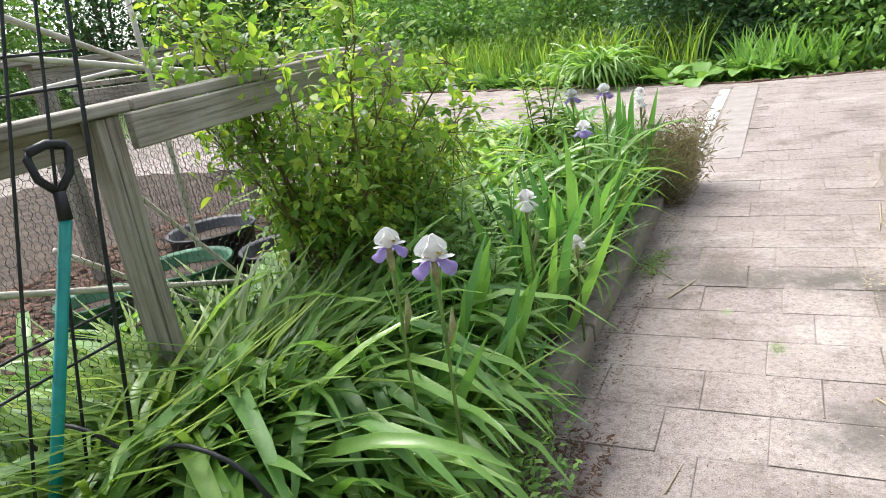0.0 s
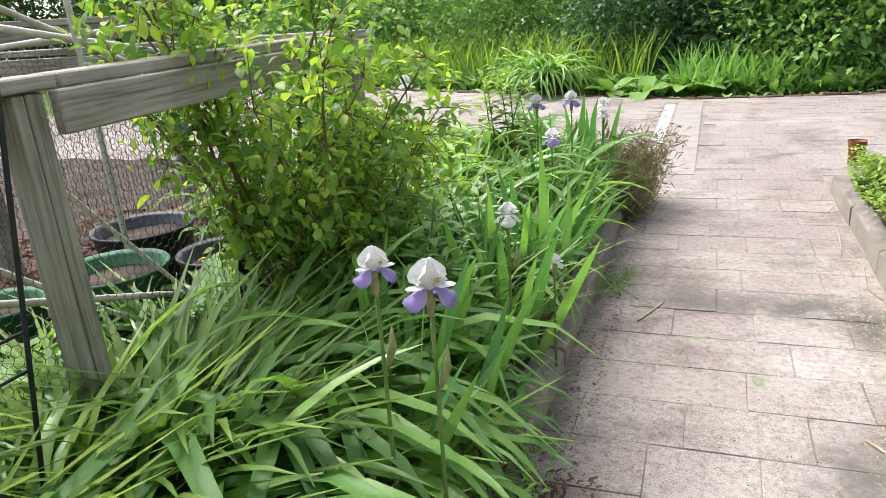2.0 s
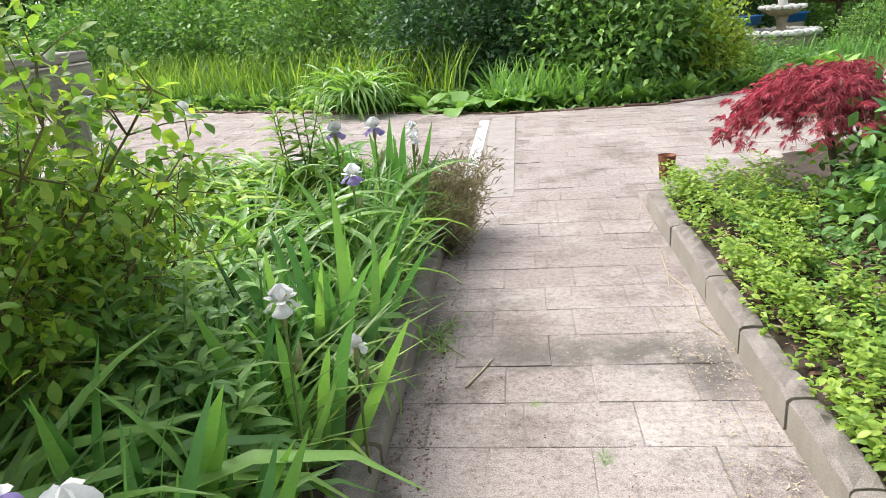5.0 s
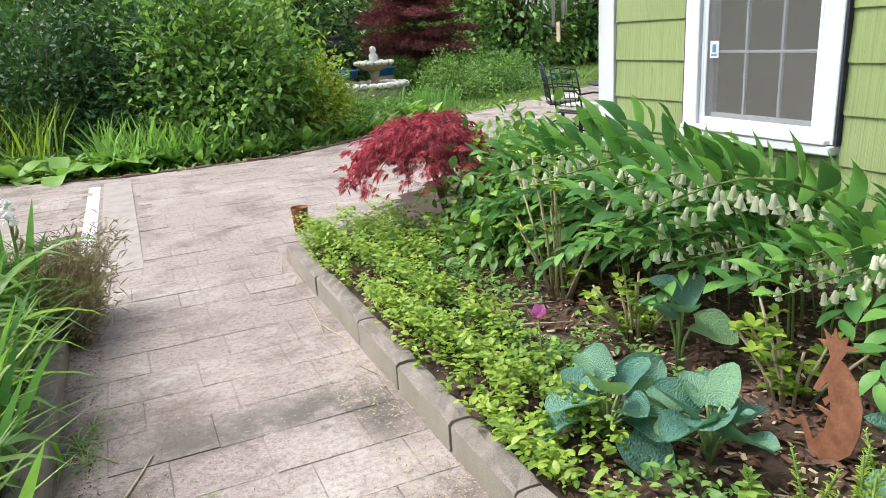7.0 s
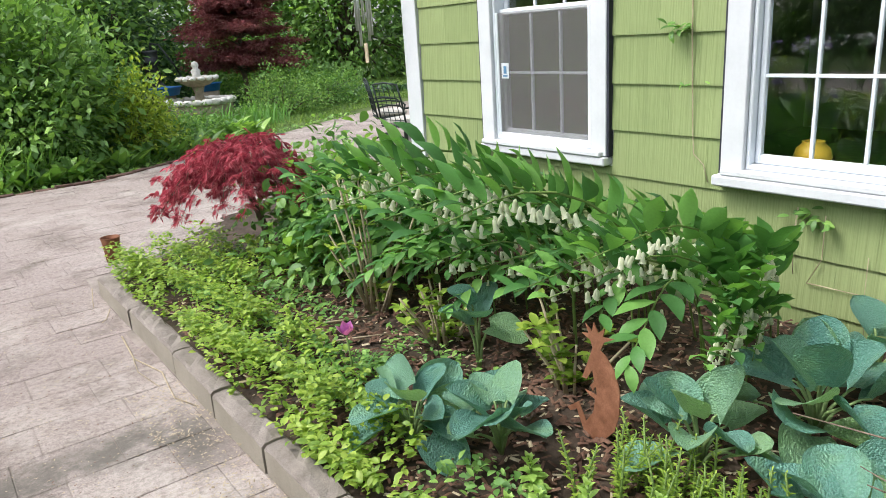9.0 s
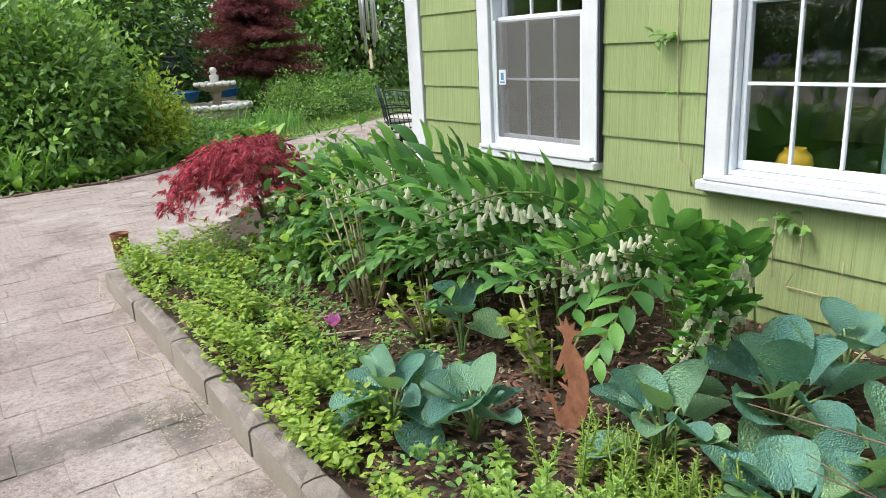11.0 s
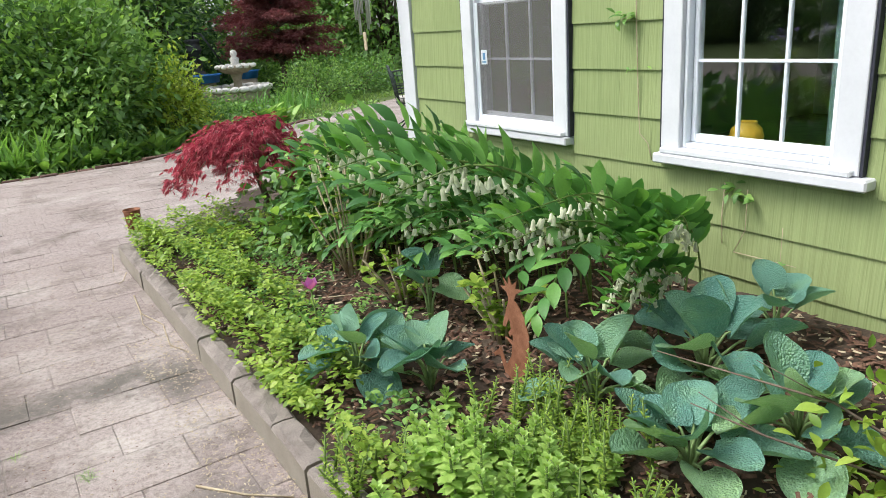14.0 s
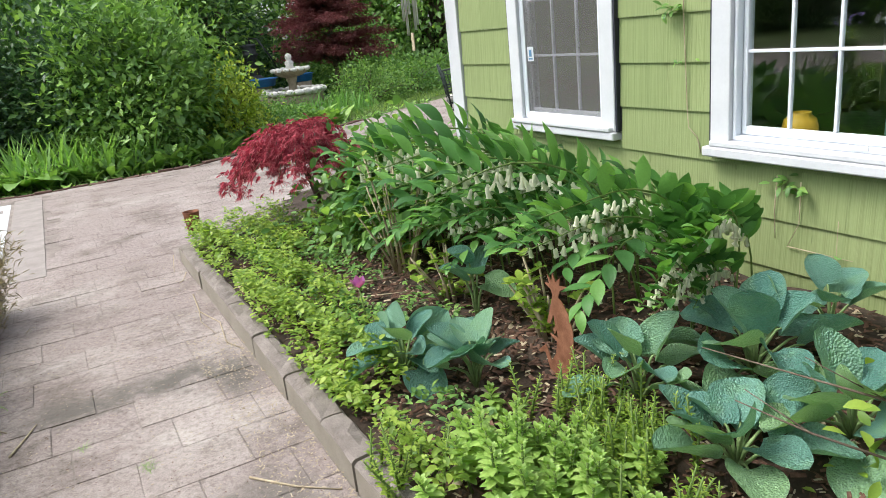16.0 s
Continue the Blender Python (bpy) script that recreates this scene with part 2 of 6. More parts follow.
puckered(L_HOSTA, 25.0, 0.6, (0.32, 0.50, 0.47))
L_SEAL = leafy("seal_leaf", (0.060, 0.165, 0.050), (0.115, 0.290, 0.075), (0.250, 0.490, 0.115), 0.34, 0.45, 0.2, by="object")
L_COVER = leafy("groundcover_leaf", (0.140, 0.250, 0.035), (0.270, 0.410, 0.055), (0.430, 0.550, 0.100), 0.35)
L_SEDUM = leafy("sedum_leaf", (0.250, 0.410, 0.090), (0.360, 0.540, 0.130), (0.480, 0.640, 0.190), 0.32)
L_SHRUB = leafy("shrub_leaf", (0.110, 0.215, 0.065), (0.205, 0.375, 0.095), (0.370, 0.580, 0.140), 0.3)
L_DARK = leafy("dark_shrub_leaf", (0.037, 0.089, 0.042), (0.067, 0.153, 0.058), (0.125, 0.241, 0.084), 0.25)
L_LIME = leafy("lime_leaf", (0.260, 0.360, 0.055), (0.410, 0.520, 0.080), (0.600, 0.690, 0.130), 0.4)
L_WEED = leafy("weed_leaf", (0.100, 0.208, 0.059), (0.167, 0.337, 0.086), (0.318, 0.513, 0.125), 0.35)
L_MAPLE = leafy("red_maple_leaf", (0.325, 0.037, 0.069), (0.525, 0.094, 0.125), (0.700, 0.230, 0.260), 0.4, through=(1.2, 0.9, 1.05))
L_MAPLE_DARK = leafy("dark_maple_leaf", (0.200, 0.060, 0.070), (0.330, 0.110, 0.110), (0.460, 0.200, 0.190), 0.3, through=(1.2, 0.9, 1.0))
L_FENNEL = leafy("fennel_frond", (0.221, 0.189, 0.122), (0.376, 0.309, 0.211), (0.530, 0.464, 0.309), 0.2)
L_GRASS = leafy("grass_blade", (0.097, 0.175, 0.046), (0.158, 0.268, 0.064), (0.291, 0.419, 0.101), 0.4)
PETAL_WHITE = leafy("white_petal", (0.820, 0.800, 0.840), (0.880, 0.860, 0.880), (0.920, 0.900, 0.900), 0.45, 0.6, through=(1.1, 1.1, 1.1))
PETAL_VIOLET = leafy("violet_petal", (0.30, 0.20, 0.60), (0.38, 0.28, 0.66), (0.48, 0.38, 0.72), 0.45, 0.6, through=(1.1, 1.1, 1.1))
BELL = leafy("cream_bell", (0.780, 0.790, 0.580), (0.840, 0.850, 0.660), (0.880, 0.880, 0.740), 0.45, 0.5, through=(1.1, 1.1, 1.1))

# ---- geometry helpers ----


def part(name, bm, material=None, parent=None, label=""):
    """Links a bmesh or a mesh as one mesh object under a thing or a part."""
    if isinstance(bm, bmesh.types.BMesh):
        me = bpy.data.meshes.new(name)
        bm.to_mesh(me)
        bm.free()
    else:
        me = bm
    if material and not me.materials:
        me.materials.append(material)
    ob = new(name, me)
    if parent:
        ob.parent = parent
    if label:
        ob["label"] = label
    return ob


def thing(name, m=None, label="", category="", group="", kind=""):
    ob = new(name)
    ob.empty_display_size = 0.05
    if m is not None:
        ob.matrix_world = m
    return tagged(ob, label, category, group, kind)


def raw(name, verts, faces, material=None, smooth=True):
    """A mesh from arrays: verts n x 3, faces m x 3 or m x 4."""
    verts, faces = np.asarray(verts, np.float32), np.asarray(faces, np.int32)
    me = bpy.data.meshes.new(name)
    k = faces.shape[1]
    me.vertices.add(len(verts))
    me.vertices.foreach_set("co", verts.ravel())
    me.loops.add(faces.size)
    me.loops.foreach_set("vertex_index", faces.ravel())
    me.polygons.add(len(faces))
    me.polygons.foreach_set("loop_start", np.arange(0, faces.size, k, dtype=np.int32))
    me.polygons.foreach_set("loop_total", np.full(len(faces), k, np.int32))
    if smooth:
        me.polygons.foreach_set("use_smooth", np.ones(len(faces), bool))
    me.update(calc_edges=True)
    if material:
        me.materials.append(material)
    return me


def unit(v):
    v = np.asarray(v, float)
    return v / np.maximum(np.linalg.norm(v, axis=-1, keepdims=True), 1e-9)


def scatter(template, pos, fwd, up, scale):
    """Copies a leaf template (verts, faces; y is its length, z its face) to many places. Returns verts, faces."""
    tv, tf = template
    pos, f = np.atleast_2d(pos), unit(np.atleast_2d(fwd))
    s = unit(np.cross(f, np.broadcast_to(up, f.shape)))
    u = np.cross(s, f)
    sc = np.asarray(scale, float)
    sc = sc[:, None] * np.ones(3) if sc.ndim == 1 else sc
    v = pos[:, None, :] + (tv[None, :, 0:1] * sc[:, None, 0:1]) * s[:, None, :] + (tv[None, :, 1:2] * sc[:, None, 1:2]) * f[:, None, :] + (tv[None, :, 2:3] * sc[:, None, 2:3]) * u[:, None, :]
    n = len(tv)
    return v.reshape(-1, 3), (tf[None] + (np.arange(len(pos)) * n)[:, None, None]).reshape(-1, tf.shape[1])


def joined(pieces):
    vs, fs, k = [], [], 0
    for v, f in pieces:
        vs.append(v)
        fs.append(np.asarray(f) + k)
        k += len(v)
    return np.concatenate(vs), np.concatenate(fs)


def blade_shape(profile, droop=0.0, fold=0.15, ripple=0.0, turn=0.0):
    """A leaf of length 1 with half widths by profile; droop bends it down along an arc of that many radians."""
    n = len(profile) - 1
    v = []
    y = z = 0.0
    for i, w in enumerate(profile):
        a = droop * (i / n) ** 1.3
        if i:
            y += math.cos(a) / n
            z -= math.sin(a) / n
        up = (math.sin(a), math.cos(a))
        rise = fold * w + ripple * w * math.sin(i * 2.1)
        tx = turn * math.sin(i / n * 2.4)
        v += [(-w + tx, y + up[0] * rise, z + up[1] * rise), (tx, y, z), (w + tx, y + up[0] * rise, z + up[1] * (rise - ripple * w))]
    f = []
    for i in range(n):
        a = 3 * i
        f += [(a, a + 1, a + 4, a + 3), (a + 1, a + 2, a + 5, a + 4)]
    return np.array(v, float), np.array(f)


OVATE = blade_shape([0.02, 0.2, 0.27, 0.2, 0.01], 0.5, 0.25)
LANCE = blade_shape([0.02, 0.09, 0.115, 0.08, 0.005], 0.7, 0.25)
SMALL = (np.array([(0, 0, 0), (0.26, 0.45, 0.07), (0, 1.0, -0.08), (-0.26, 0.45, 0.07)]), np.array([(0, 1, 2), (0, 2, 3)]))
NARROW = (np.array([(0, 0, 0), (0.09, 0.4, 0.03), (0, 1.0, -0.15), (-0.09, 0.4, 0.03)]), np.array([(0, 1, 2), (0, 2, 3)]))
GRASS = blade_shape([0.012, 0.016, 0.013, 0.001], 0.8, 0.2)


def tube(points, radii, sides=6):
    """A round rod along points with a radius at each. Returns verts, faces (quads)."""
    p = np.asarray(points, float)
    r = np.broadcast_to(radii, (len(p),))
    d = unit(np.gradient(p, axis=0))
    ref = np.array([0.3, 0.2, 1.0]) if abs(d[0][2]) < 0.9 else np.array([1.0, 0.2, 0.1])
    s = unit(np.cross(d, ref))
    u = np.cross(s, d)
    a = np.linspace(0, 2 * math.pi, sides, endpoint=False)
    v = p[:, None] + r[:, None, None] * (np.cos(a)[None, :, None] * s[:, None] + np.sin(a)[None, :, None] * u[:, None])
    f = []
    for i in range(len(p) - 1):
        for j in range(sides):
            k = (j + 1) % sides
            f.append((i * sides + j, i * sides + k, (i + 1) * sides + k, (i + 1) * sides + j))
    for e in (0, len(p) - 1):
        for j in range(0, sides - 2, 2):
            q = (e * sides, e * sides + j + 1, e * sides + j + 2, e * sides + (j + 3) % sides)
            f.append(q if e else q[::-1])
    return v.reshape(-1, 3), np.array(f)


def rods(name, runs, material, parent=None, sides=6, label=""):
    v, f = joined([tube(p, r, sides) for p, r in runs])
    return part(name, raw(name, v, f, material), None, parent, label)


def box(x0, y0, z0, x1, y1, z1, bevel=0.0, bm=None):
    bm = bm or bmesh.new()
    made = bmesh.ops.create_cube(bm, size=1, matrix=Matrix.LocRotScale(((x0 + x1) / 2, (y0 + y1) / 2, (z0 + z1) / 2), None, (abs(x1 - x0), abs(y1 - y0), abs(z1 - z0))))
    if bevel:
        edges = list({e for v in made["verts"] for e in v.link_edges})
        bmesh.ops.bevel(bm, geom=edges, offset=bevel, segments=1, affect="EDGES")
    return bm


def lathe(profile, sides=24):
    """A turned shape from (radius, height) pairs."""
    v = [(r * math.cos(a), r * math.sin(a), z) for r, z in profile for a in np.linspace(0, 2 * math.pi, sides, endpoint=False)]
    f = [(i * sides + j, i * sides + (j + 1) % sides, (i + 1) * sides + (j + 1) % sides, (i + 1) * sides + j) for i in range(len(profile) - 1) for j in range(sides)]
    return np.array(v), np.array(f)


def sheet(name, outline, z, material, kind="structure"):
    bm = bmesh.new()
    bm.faces.new([bm.verts.new((x, y, z)) for x, y in outline])
    return tagged(part(name, bm, material), kind=kind)

# ---- ground ----
def bed_height(x, y):
    """Soil height: beds lie a little above the paving, and the fenced bed climbs towards its fence."""
    if x < 0.4:
        return 0.07 + 0.27 * min(1.0, max(0.0, (0.4 - x) / 0.9))
    return 0.10 + 0.10 * min(1.0, max(0.0, (x - 2.1) / 2.0))


def soil_sheet(name, x0, x1, y0, y1, inside, material, label):
    bm = bmesh.new()
    nx, ny = int((x1 - x0) / 0.12) + 1, int((y1 - y0) / 0.12) + 1
    grid = {}
    for i in range(nx + 1):
        for j in range(ny + 1):
            x, y = x0 + (x1 - x0) * i / nx, y0 + (y1 - y0) * j / ny
            if inside(x, y):
                grid[i, j] = bm.verts.new((x, y, bed_height(x, y) + 0.03 * noise.noise((x * 4, y * 4, 0))))
    for i in range(nx):
        for j in range(ny):
            q = [grid.get(k) for k in ((i, j), (i + 1, j), (i + 1, j + 1), (i, j + 1))]
            if all(q):
                bm.faces.new(q)
    return tagged(part(name, bm, material), label, "soil", kind="structure")


sheet("ground", [(-300, -300), (300, -300), (300, 300), (-300, 300)], -0.06, GRASSY)
sheet("paving_bed", [(-12, -4), (2.2, -4), (2.2, 6.5), (4.6, 8.4), (8.0, 5.0), (14, 5.0), (14, 18), (10.6, 16.1), (7.7, 14.5), (4.6, 12.4), (2.6, 11.6), (0.8, 11.65), (-2.5, 12.7), (-8.6, 16), (-12, 17)], -0.0035, SAND)
soil_sheet("bed_soil_left", -7.0, 0.345, 0.6, 6.1, lambda x, y: True, SOIL, "dark garden soil in a raised bed")
soil_sheet("bed_soil_right", 2.04, 4.365, -2.5, 8.1, lambda x, y: y < 6.5 + (x - 1.95) * 0.72, SOIL, "dark garden soil under bark mulch")

# ---- house ----
WALL_X, WALL_Y0, WALL_Y1, EAVE = 4.36, -3.0, 5.8, 2.75
OPENINGS = [(3.77, 4.88, 0.912, 2.52), (1.965, 3.03, 0.900, 2.52)]


def wall_with_openings(name, x0, x1, y0, y1, z0, z1, holes, material):
    bm = bmesh.new()
    ys = sorted({y0, y1, *[v for h in holes for v in h[:2]]})
    for a, b in zip(ys, ys[1:]):
        cuts = [h for h in holes if h[0] <= a and h[1] >= b]
        spans = [(z0, z1)] if not cuts else [(z0, cuts[0][2]), (cuts[0][3], z1)]
        for lo, hi in spans:
            box(x0, a, lo, x1, b, hi, 0, bm)
    return tagged(part(name, bm, material), kind="structure")


PLASTER = worn("room_plaster", (0.66, 0.65, 0.62), (0.76, 0.75, 0.72), 2, 0.9, 0.1)
wall = wall_with_openings("wall_west", WALL_X + 0.012, WALL_X + 0.16, WALL_Y0, WALL_Y1 - 0.16, -0.05, EAVE, [(a + 0.03, b - 0.03, c, d) for a, b, c, d in OPENINGS], PLASTER)
wall_n = tagged(part("wall_north", box(WALL_X + 0.012, WALL_Y1 - 0.15, -0.05, 10.5, WALL_Y1 - 0.01, EAVE), SHINGLE), kind="structure")
tagged(part("wall_east", box(10.36, WALL_Y0 + 0.15, -0.05, 10.5, WALL_Y1 - 0.16, EAVE), PLASTER), kind="structure")
tagged(part("wall_south", box(WALL_X + 0.17, WALL_Y0, -0.05, 10.5, WALL_Y0 + 0.14, EAVE), PLASTER), kind="structure")
tagged(part("floor", box(WALL_X + 0.17, WALL_Y0 + 0.15, 0.1, 10.3, WALL_Y1 - 0.16, 0.2), BARK), kind="structure")
tagged(part("ceiling", box(WALL_X + 0.17, WALL_Y0 + 0.15, 2.6, 10.3, WALL_Y1 - 0.16, 2.7), PLASTER), kind="structure")
tagged(part("roof", box(WALL_X - 0.35, WALL_Y0 - 0.3, EAVE + 0.005, 10.8, WALL_Y1 + 0.35, EAVE + 0.14, 0.01), BLACK_TRIM), kind="structure")

# ---- windows, corner board, shingles ----
SCREEN, _t, _b = shader("insect_screen", 0.7, 0.0, 0.2)
_b.inputs["Base Color"].default_value = (0.20, 0.19, 0.185, 1)
_b.inputs["Alpha"].default_value = 0.33
VINYL = worn("white_vinyl", (0.66, 0.70, 0.76), (0.76, 0.79, 0.83), 4, 0.35, 0.05, 40, 0.05)


def bar(name, parent, x0, y0, z0, x1, y1, z1, material, bevel=0.004, label=""):
    return part(name, box(x0, y0, z0, x1, y1, z1, bevel), material, parent, label)


def window(name, y0, y1, z0, z1, sill, screen, label):
    w = thing(name, None, label, "window", "house windows", "structure")
    x = WALL_X
    c = 0.12
    bar("casing", w, x - 0.038, y0, z0 + 0.002, x + 0.01, y0 + c, z1, WHITE)
    bar("casing", w, x - 0.038, y1 - c, z0 + 0.002, x + 0.01, y1, z1, WHITE)
    bar("head_casing", w, x - 0.040, y0 + c + 0.001, z1 - c, x + 0.01, y1 - c - 0.001, z1, WHITE)
    bar("caulk_line", w, x - 0.03, y0 - 0.014, z0, x + 0.008, y0 - 0.001, z1, BLACK_TRIM, 0)
    bar("caulk_line", w, x - 0.03, y1 + 0.001, z0, x + 0.008, y1 + 0.012, z1, BLACK_TRIM, 0)
    s = part("window_sill", box(x - (0.065 if screen else 0.085), sill[0], z0 - 0.055, x + 0.10, sill[1], z0 - 0.002, 0.008), WHITE, w)
    bar("sub_sill", w, x - 0.075, y0 + 0.02, z0, x + 0.1, y1 - 0.02, z0 + 0.03, WHITE, 0.006)
    a, b = y0 + c, y1 - c
    f = 0.022
    fr = part("window_frame", box(x - 0.012, a + 0.001, z0 + 0.031, x + 0.12, a + f, z1 - c, 0.004), VINYL, w)
    bar("frame_rail", fr, x - 0.012, b - f, z0 + 0.031, x + 0.12, b - 0.001, z1 - c, VINYL)
    bar("frame_rail", fr, x - 0.012, a + f + 0.001, z0 + 0.031, x + 0.12, b - f - 0.001, z0 + 0.055, VINYL)
    bar("frame_rail", fr, x - 0.012, a + f + 0.001, z1 - c - 0.04, x + 0.12, b - f - 0.001, z1 - c - 0.002, VINYL)
    lo, hi = z0 + 0.057, z1 - c - 0.042
    mid = 1.77
    for base, top, dx in ((lo, mid + 0.02, 0.03), (mid - 0.02, hi, 0.07)):
        g0, g1, h0, h1 = a + f + 0.03, b - f - 0.03, base + 0.045, top - 0.035
        sash = part("sash", box(x + dx, a + f + 0.002, base, x + dx + 0.035, g0, top, 0.004), VINYL, w)
        bar("stile", sash, x + dx, g1, base, x + dx + 0.035, b - f - 0.002, top, VINYL)
        bar("rail", sash, x + dx, g0 + 0.001, base, x + dx + 0.035, g1 - 0.001, h0, VINYL)
        bar("rail", sash, x + dx, g0 + 0.001, h1, x + dx + 0.035, g1 - 0.001, top, VINYL)
        for i in (1, 2):
            y = g0 + (g1 - g0) * i / 3
            bar("muntin", sash, x + dx + 0.006, y - 0.008, h0, x + dx + 0.03, y + 0.008, h1, VINYL, 0.002)
        zm = (h0 + h1) / 2
        bar("muntin", sash, x + dx + 0.005, g0, zm - 0.008, x + dx + 0.029, g1, zm + 0.008, VINYL, 0.002)
        for i in range(3):
            for q in ((h0, zm), (zm, h1)):
                ya, yb = g0 + (g1 - g0) * i / 3, g0 + (g1 - g0) * (i + 1) / 3
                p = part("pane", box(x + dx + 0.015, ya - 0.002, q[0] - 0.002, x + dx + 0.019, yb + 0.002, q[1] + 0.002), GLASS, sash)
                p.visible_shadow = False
    if screen:
        bar("screen_frame", w, x - 0.010, a + f + 0.001, lo - 0.002, x + 0.010, a + f + 0.022, mid, VINYL)
        bar("screen_frame", w, x - 0.010, b - f - 0.022, lo - 0.002, x + 0.010, b - f - 0.001, mid, VINYL)
        bar("screen_frame", w, x - 0.010, a + f + 0.023, lo - 0.002, x + 0.010, b - f - 0.023, lo + 0.022, VINYL)
        bar("insect_screen", w, x - 0.004, a + f + 0.02, lo + 0.02, x - 0.002, b - f - 0.02, mid, SCREEN, 0, "grey insect screen")
    else:
        bar("lock_plate", w, x - 0.0125, a + 0.10, z0 + 0.042, x - 0.0165, a + 0.19, z0 + 0.066, WHITE, 0.001)
    return w


window("window_1", *OPENINGS[0], (3.765, 4.885), True, "white double-hung window with a grey insect screen")
window("window_2", *OPENINGS[1], (1.905, 3.05), False, "white double-hung window with clear muntined glass")

corner = thing("corner_board", None, "white painted corner board at the house corner", "trim", kind="structure")
bar("board", corner, WALL_X - 0.022, WALL_Y1 - 0.17, -0.04, WALL_X + 0.011, WALL_Y1 + 0.014, EAVE, WHITE)
bar("board", corner, WALL_X + 0.0115, WALL_Y1 - 0.009, -0.04, WALL_X + 0.13, WALL_Y1 + 0.014, EAVE, WHITE)


def shingle_panel(y0, y1, z0, z1, open_bottom):
    """A wedge: thick at its lower edge, thin at the top."""
    bm = bmesh.new()
    x = WALL_X + 0.010
    t = 0.016 if open_bottom else 0.010
    c = [(x - t, z0), (x - 0.004, z1), (x, z1), (x, z0)]
    a = [bm.verts.new((px, y0, pz)) for px, pz in c]
    b = [bm.verts.new((px, y1, pz)) for px, pz in c]
    bm.faces.new(a)
    bm.faces.new(b[::-1])
    for i in range(4):
        bm.faces.new((a[i], b[i], b[(i + 1) % 4], a[(i + 1) % 4])[::-1])
    bmesh.ops.recalc_face_normals(bm, faces=bm.faces)
    return bm


def shingle_wall():
    step, z = 0.2625, 1.593 - 7 * 0.2625
    row = 0
    holes = [(a - 0.016, b + 0.014, c - 0.06, d) for a, b, c, d in OPENINGS]
    while z < EAVE:
        top = min(z + step, EAVE)
        y = WALL_Y0 - (0.31 if row % 2 else 0.0) - 0.07 * (row % 3)
        while y < WALL_Y1 - 0.175:
            a, b = max(y, WALL_Y0), min(y + 0.62, WALL_Y1 - 0.175)
            y += 0.62
            spans = [(a, b, z, top)]
            for h in holes:
                nxt = []
                for s in spans:
                    if s[1] <= h[0] or s[0] >= h[1] or s[3] <= h[2] or s[2] >= h[3]:
                        nxt.append(s)
                        continue
                    if s[0] < h[0]:
                        nxt.append((s[0], h[0], s[2], s[3]))
                    if s[1] > h[1]:
                        nxt.append((h[1], s[1], s[2], s[3]))
                    m0, m1 = max(s[0], h[0]), min(s[1], h[1])
                    if s[2] < h[2]:
                        nxt.append((m0, m1, s[2], h[2]))
                    if s[3] > h[3]:
                        nxt.append((m0, m1, h[3], s[3]))
                spans = nxt
            for s in spans:
                if s[1] - s[0] > 0.01:
                    part("shingle", shingle_panel(s[0] + 0.0008, s[1] - 0.0008, s[2] + 0.001, s[3], True), SHINGLE, wall)
        z += step
        row += 1


shingle_wall()

# ---- kerbs ----
def kerb_block(length, width, height, seed, inner_flip=False):
    """A concrete edging block with a rough top and chipped edges."""
    r = random.Random(seed)
    bm = bmesh.new()
    n = max(2, int(length / 0.06))
    prof = [(0, -0.06), (0, height - 0.014), (0.014, height), (width * 0.5, height + 0.004), (width - 0.014, height), (width, height - 0.014), (width, -0.06)]
    rings = []
    for i in range(n + 1):
        y = length * i / n
        e = 0.009 if 0 < i < n else 0.0
        rings.append([bm.verts.new((x + (r.uniform(-0.003, 0.003) if 0 < k < 6 else 0), y + (0.004 if i == 0 else -0.004 if i == n else 0), z + (r.uniform(-e, e) if 1 < k < 5 else 0) - (0.008 if i in (0, n) and 0 < k < 6 else 0))) for k, (x, z) in enumerate(prof)])
    for a, b in zip(rings, rings[1:]):
        for k in range(len(prof) - 1):
            f = bm.faces.new((a[k], a[k + 1], b[k + 1], b[k]))
            f.material_index = 1 if k in (0, 5) else 0
    for ring in (rings[0], rings[-1]):
        bm.faces.new(ring).material_index = 1
    bmesh.ops.recalc_face_normals(bm, faces=bm.faces)
    me = bpy.data.meshes.new("kerb_block")
    bm.to_mesh(me)
    bm.free()
    me.materials.append(KERB)
    me.materials.append(KERB_FACE)
    return me


def kerb(name, x, joints, width, height, m, label):
    k = thing(name, m, label, "kerb", kind="structure")
    for i, (a, b) in enumerate(zip(joints, joints[1:])):
        o = part("kerb_block", kerb_block(b - a - 0.012, width, height, i * 7 + len(joints)), None, k)
        o.matrix_local = pose(x + 0.004 * math.sin(i * 2.3), a + 0.006, 0.004 * math.sin(i * 1.7), 0, 0.6 * math.sin(i * 3.1), 0.35 * math.sin(i * 2.2))
    return k


kerb("kerb_right", 1.945, [-2.0, -0.6, 0.6, 1.55, 2.2, 2.62, 2.997, 3.51, 4.1, 4.71, 5.6, 6.48], 0.115, 0.143, pose(0, 0, 0), "grey concrete block edging of a raised bed")
kerb("kerb_back", 0.0, [0, 0.9, 1.8, 2.9], 0.115, 0.143, pose(2.0, 6.40, 0, 0, 0, -54), "grey concrete block edging of a raised bed")
kerb("kerb_left", 0.335, [2.57, 3.3, 4.42, 5.3, 6.15], 0.135, 0.098, pose(0, 0, 0), "grey concrete block edging of a flower bed")
kerb("kerb_left_end", 0.0, [0, 1.2, 2.4, 3.6], 0.12, 0.095, pose(0.30, 6.13, 0, 0, 0, 90), "grey concrete block edging of a flower bed")

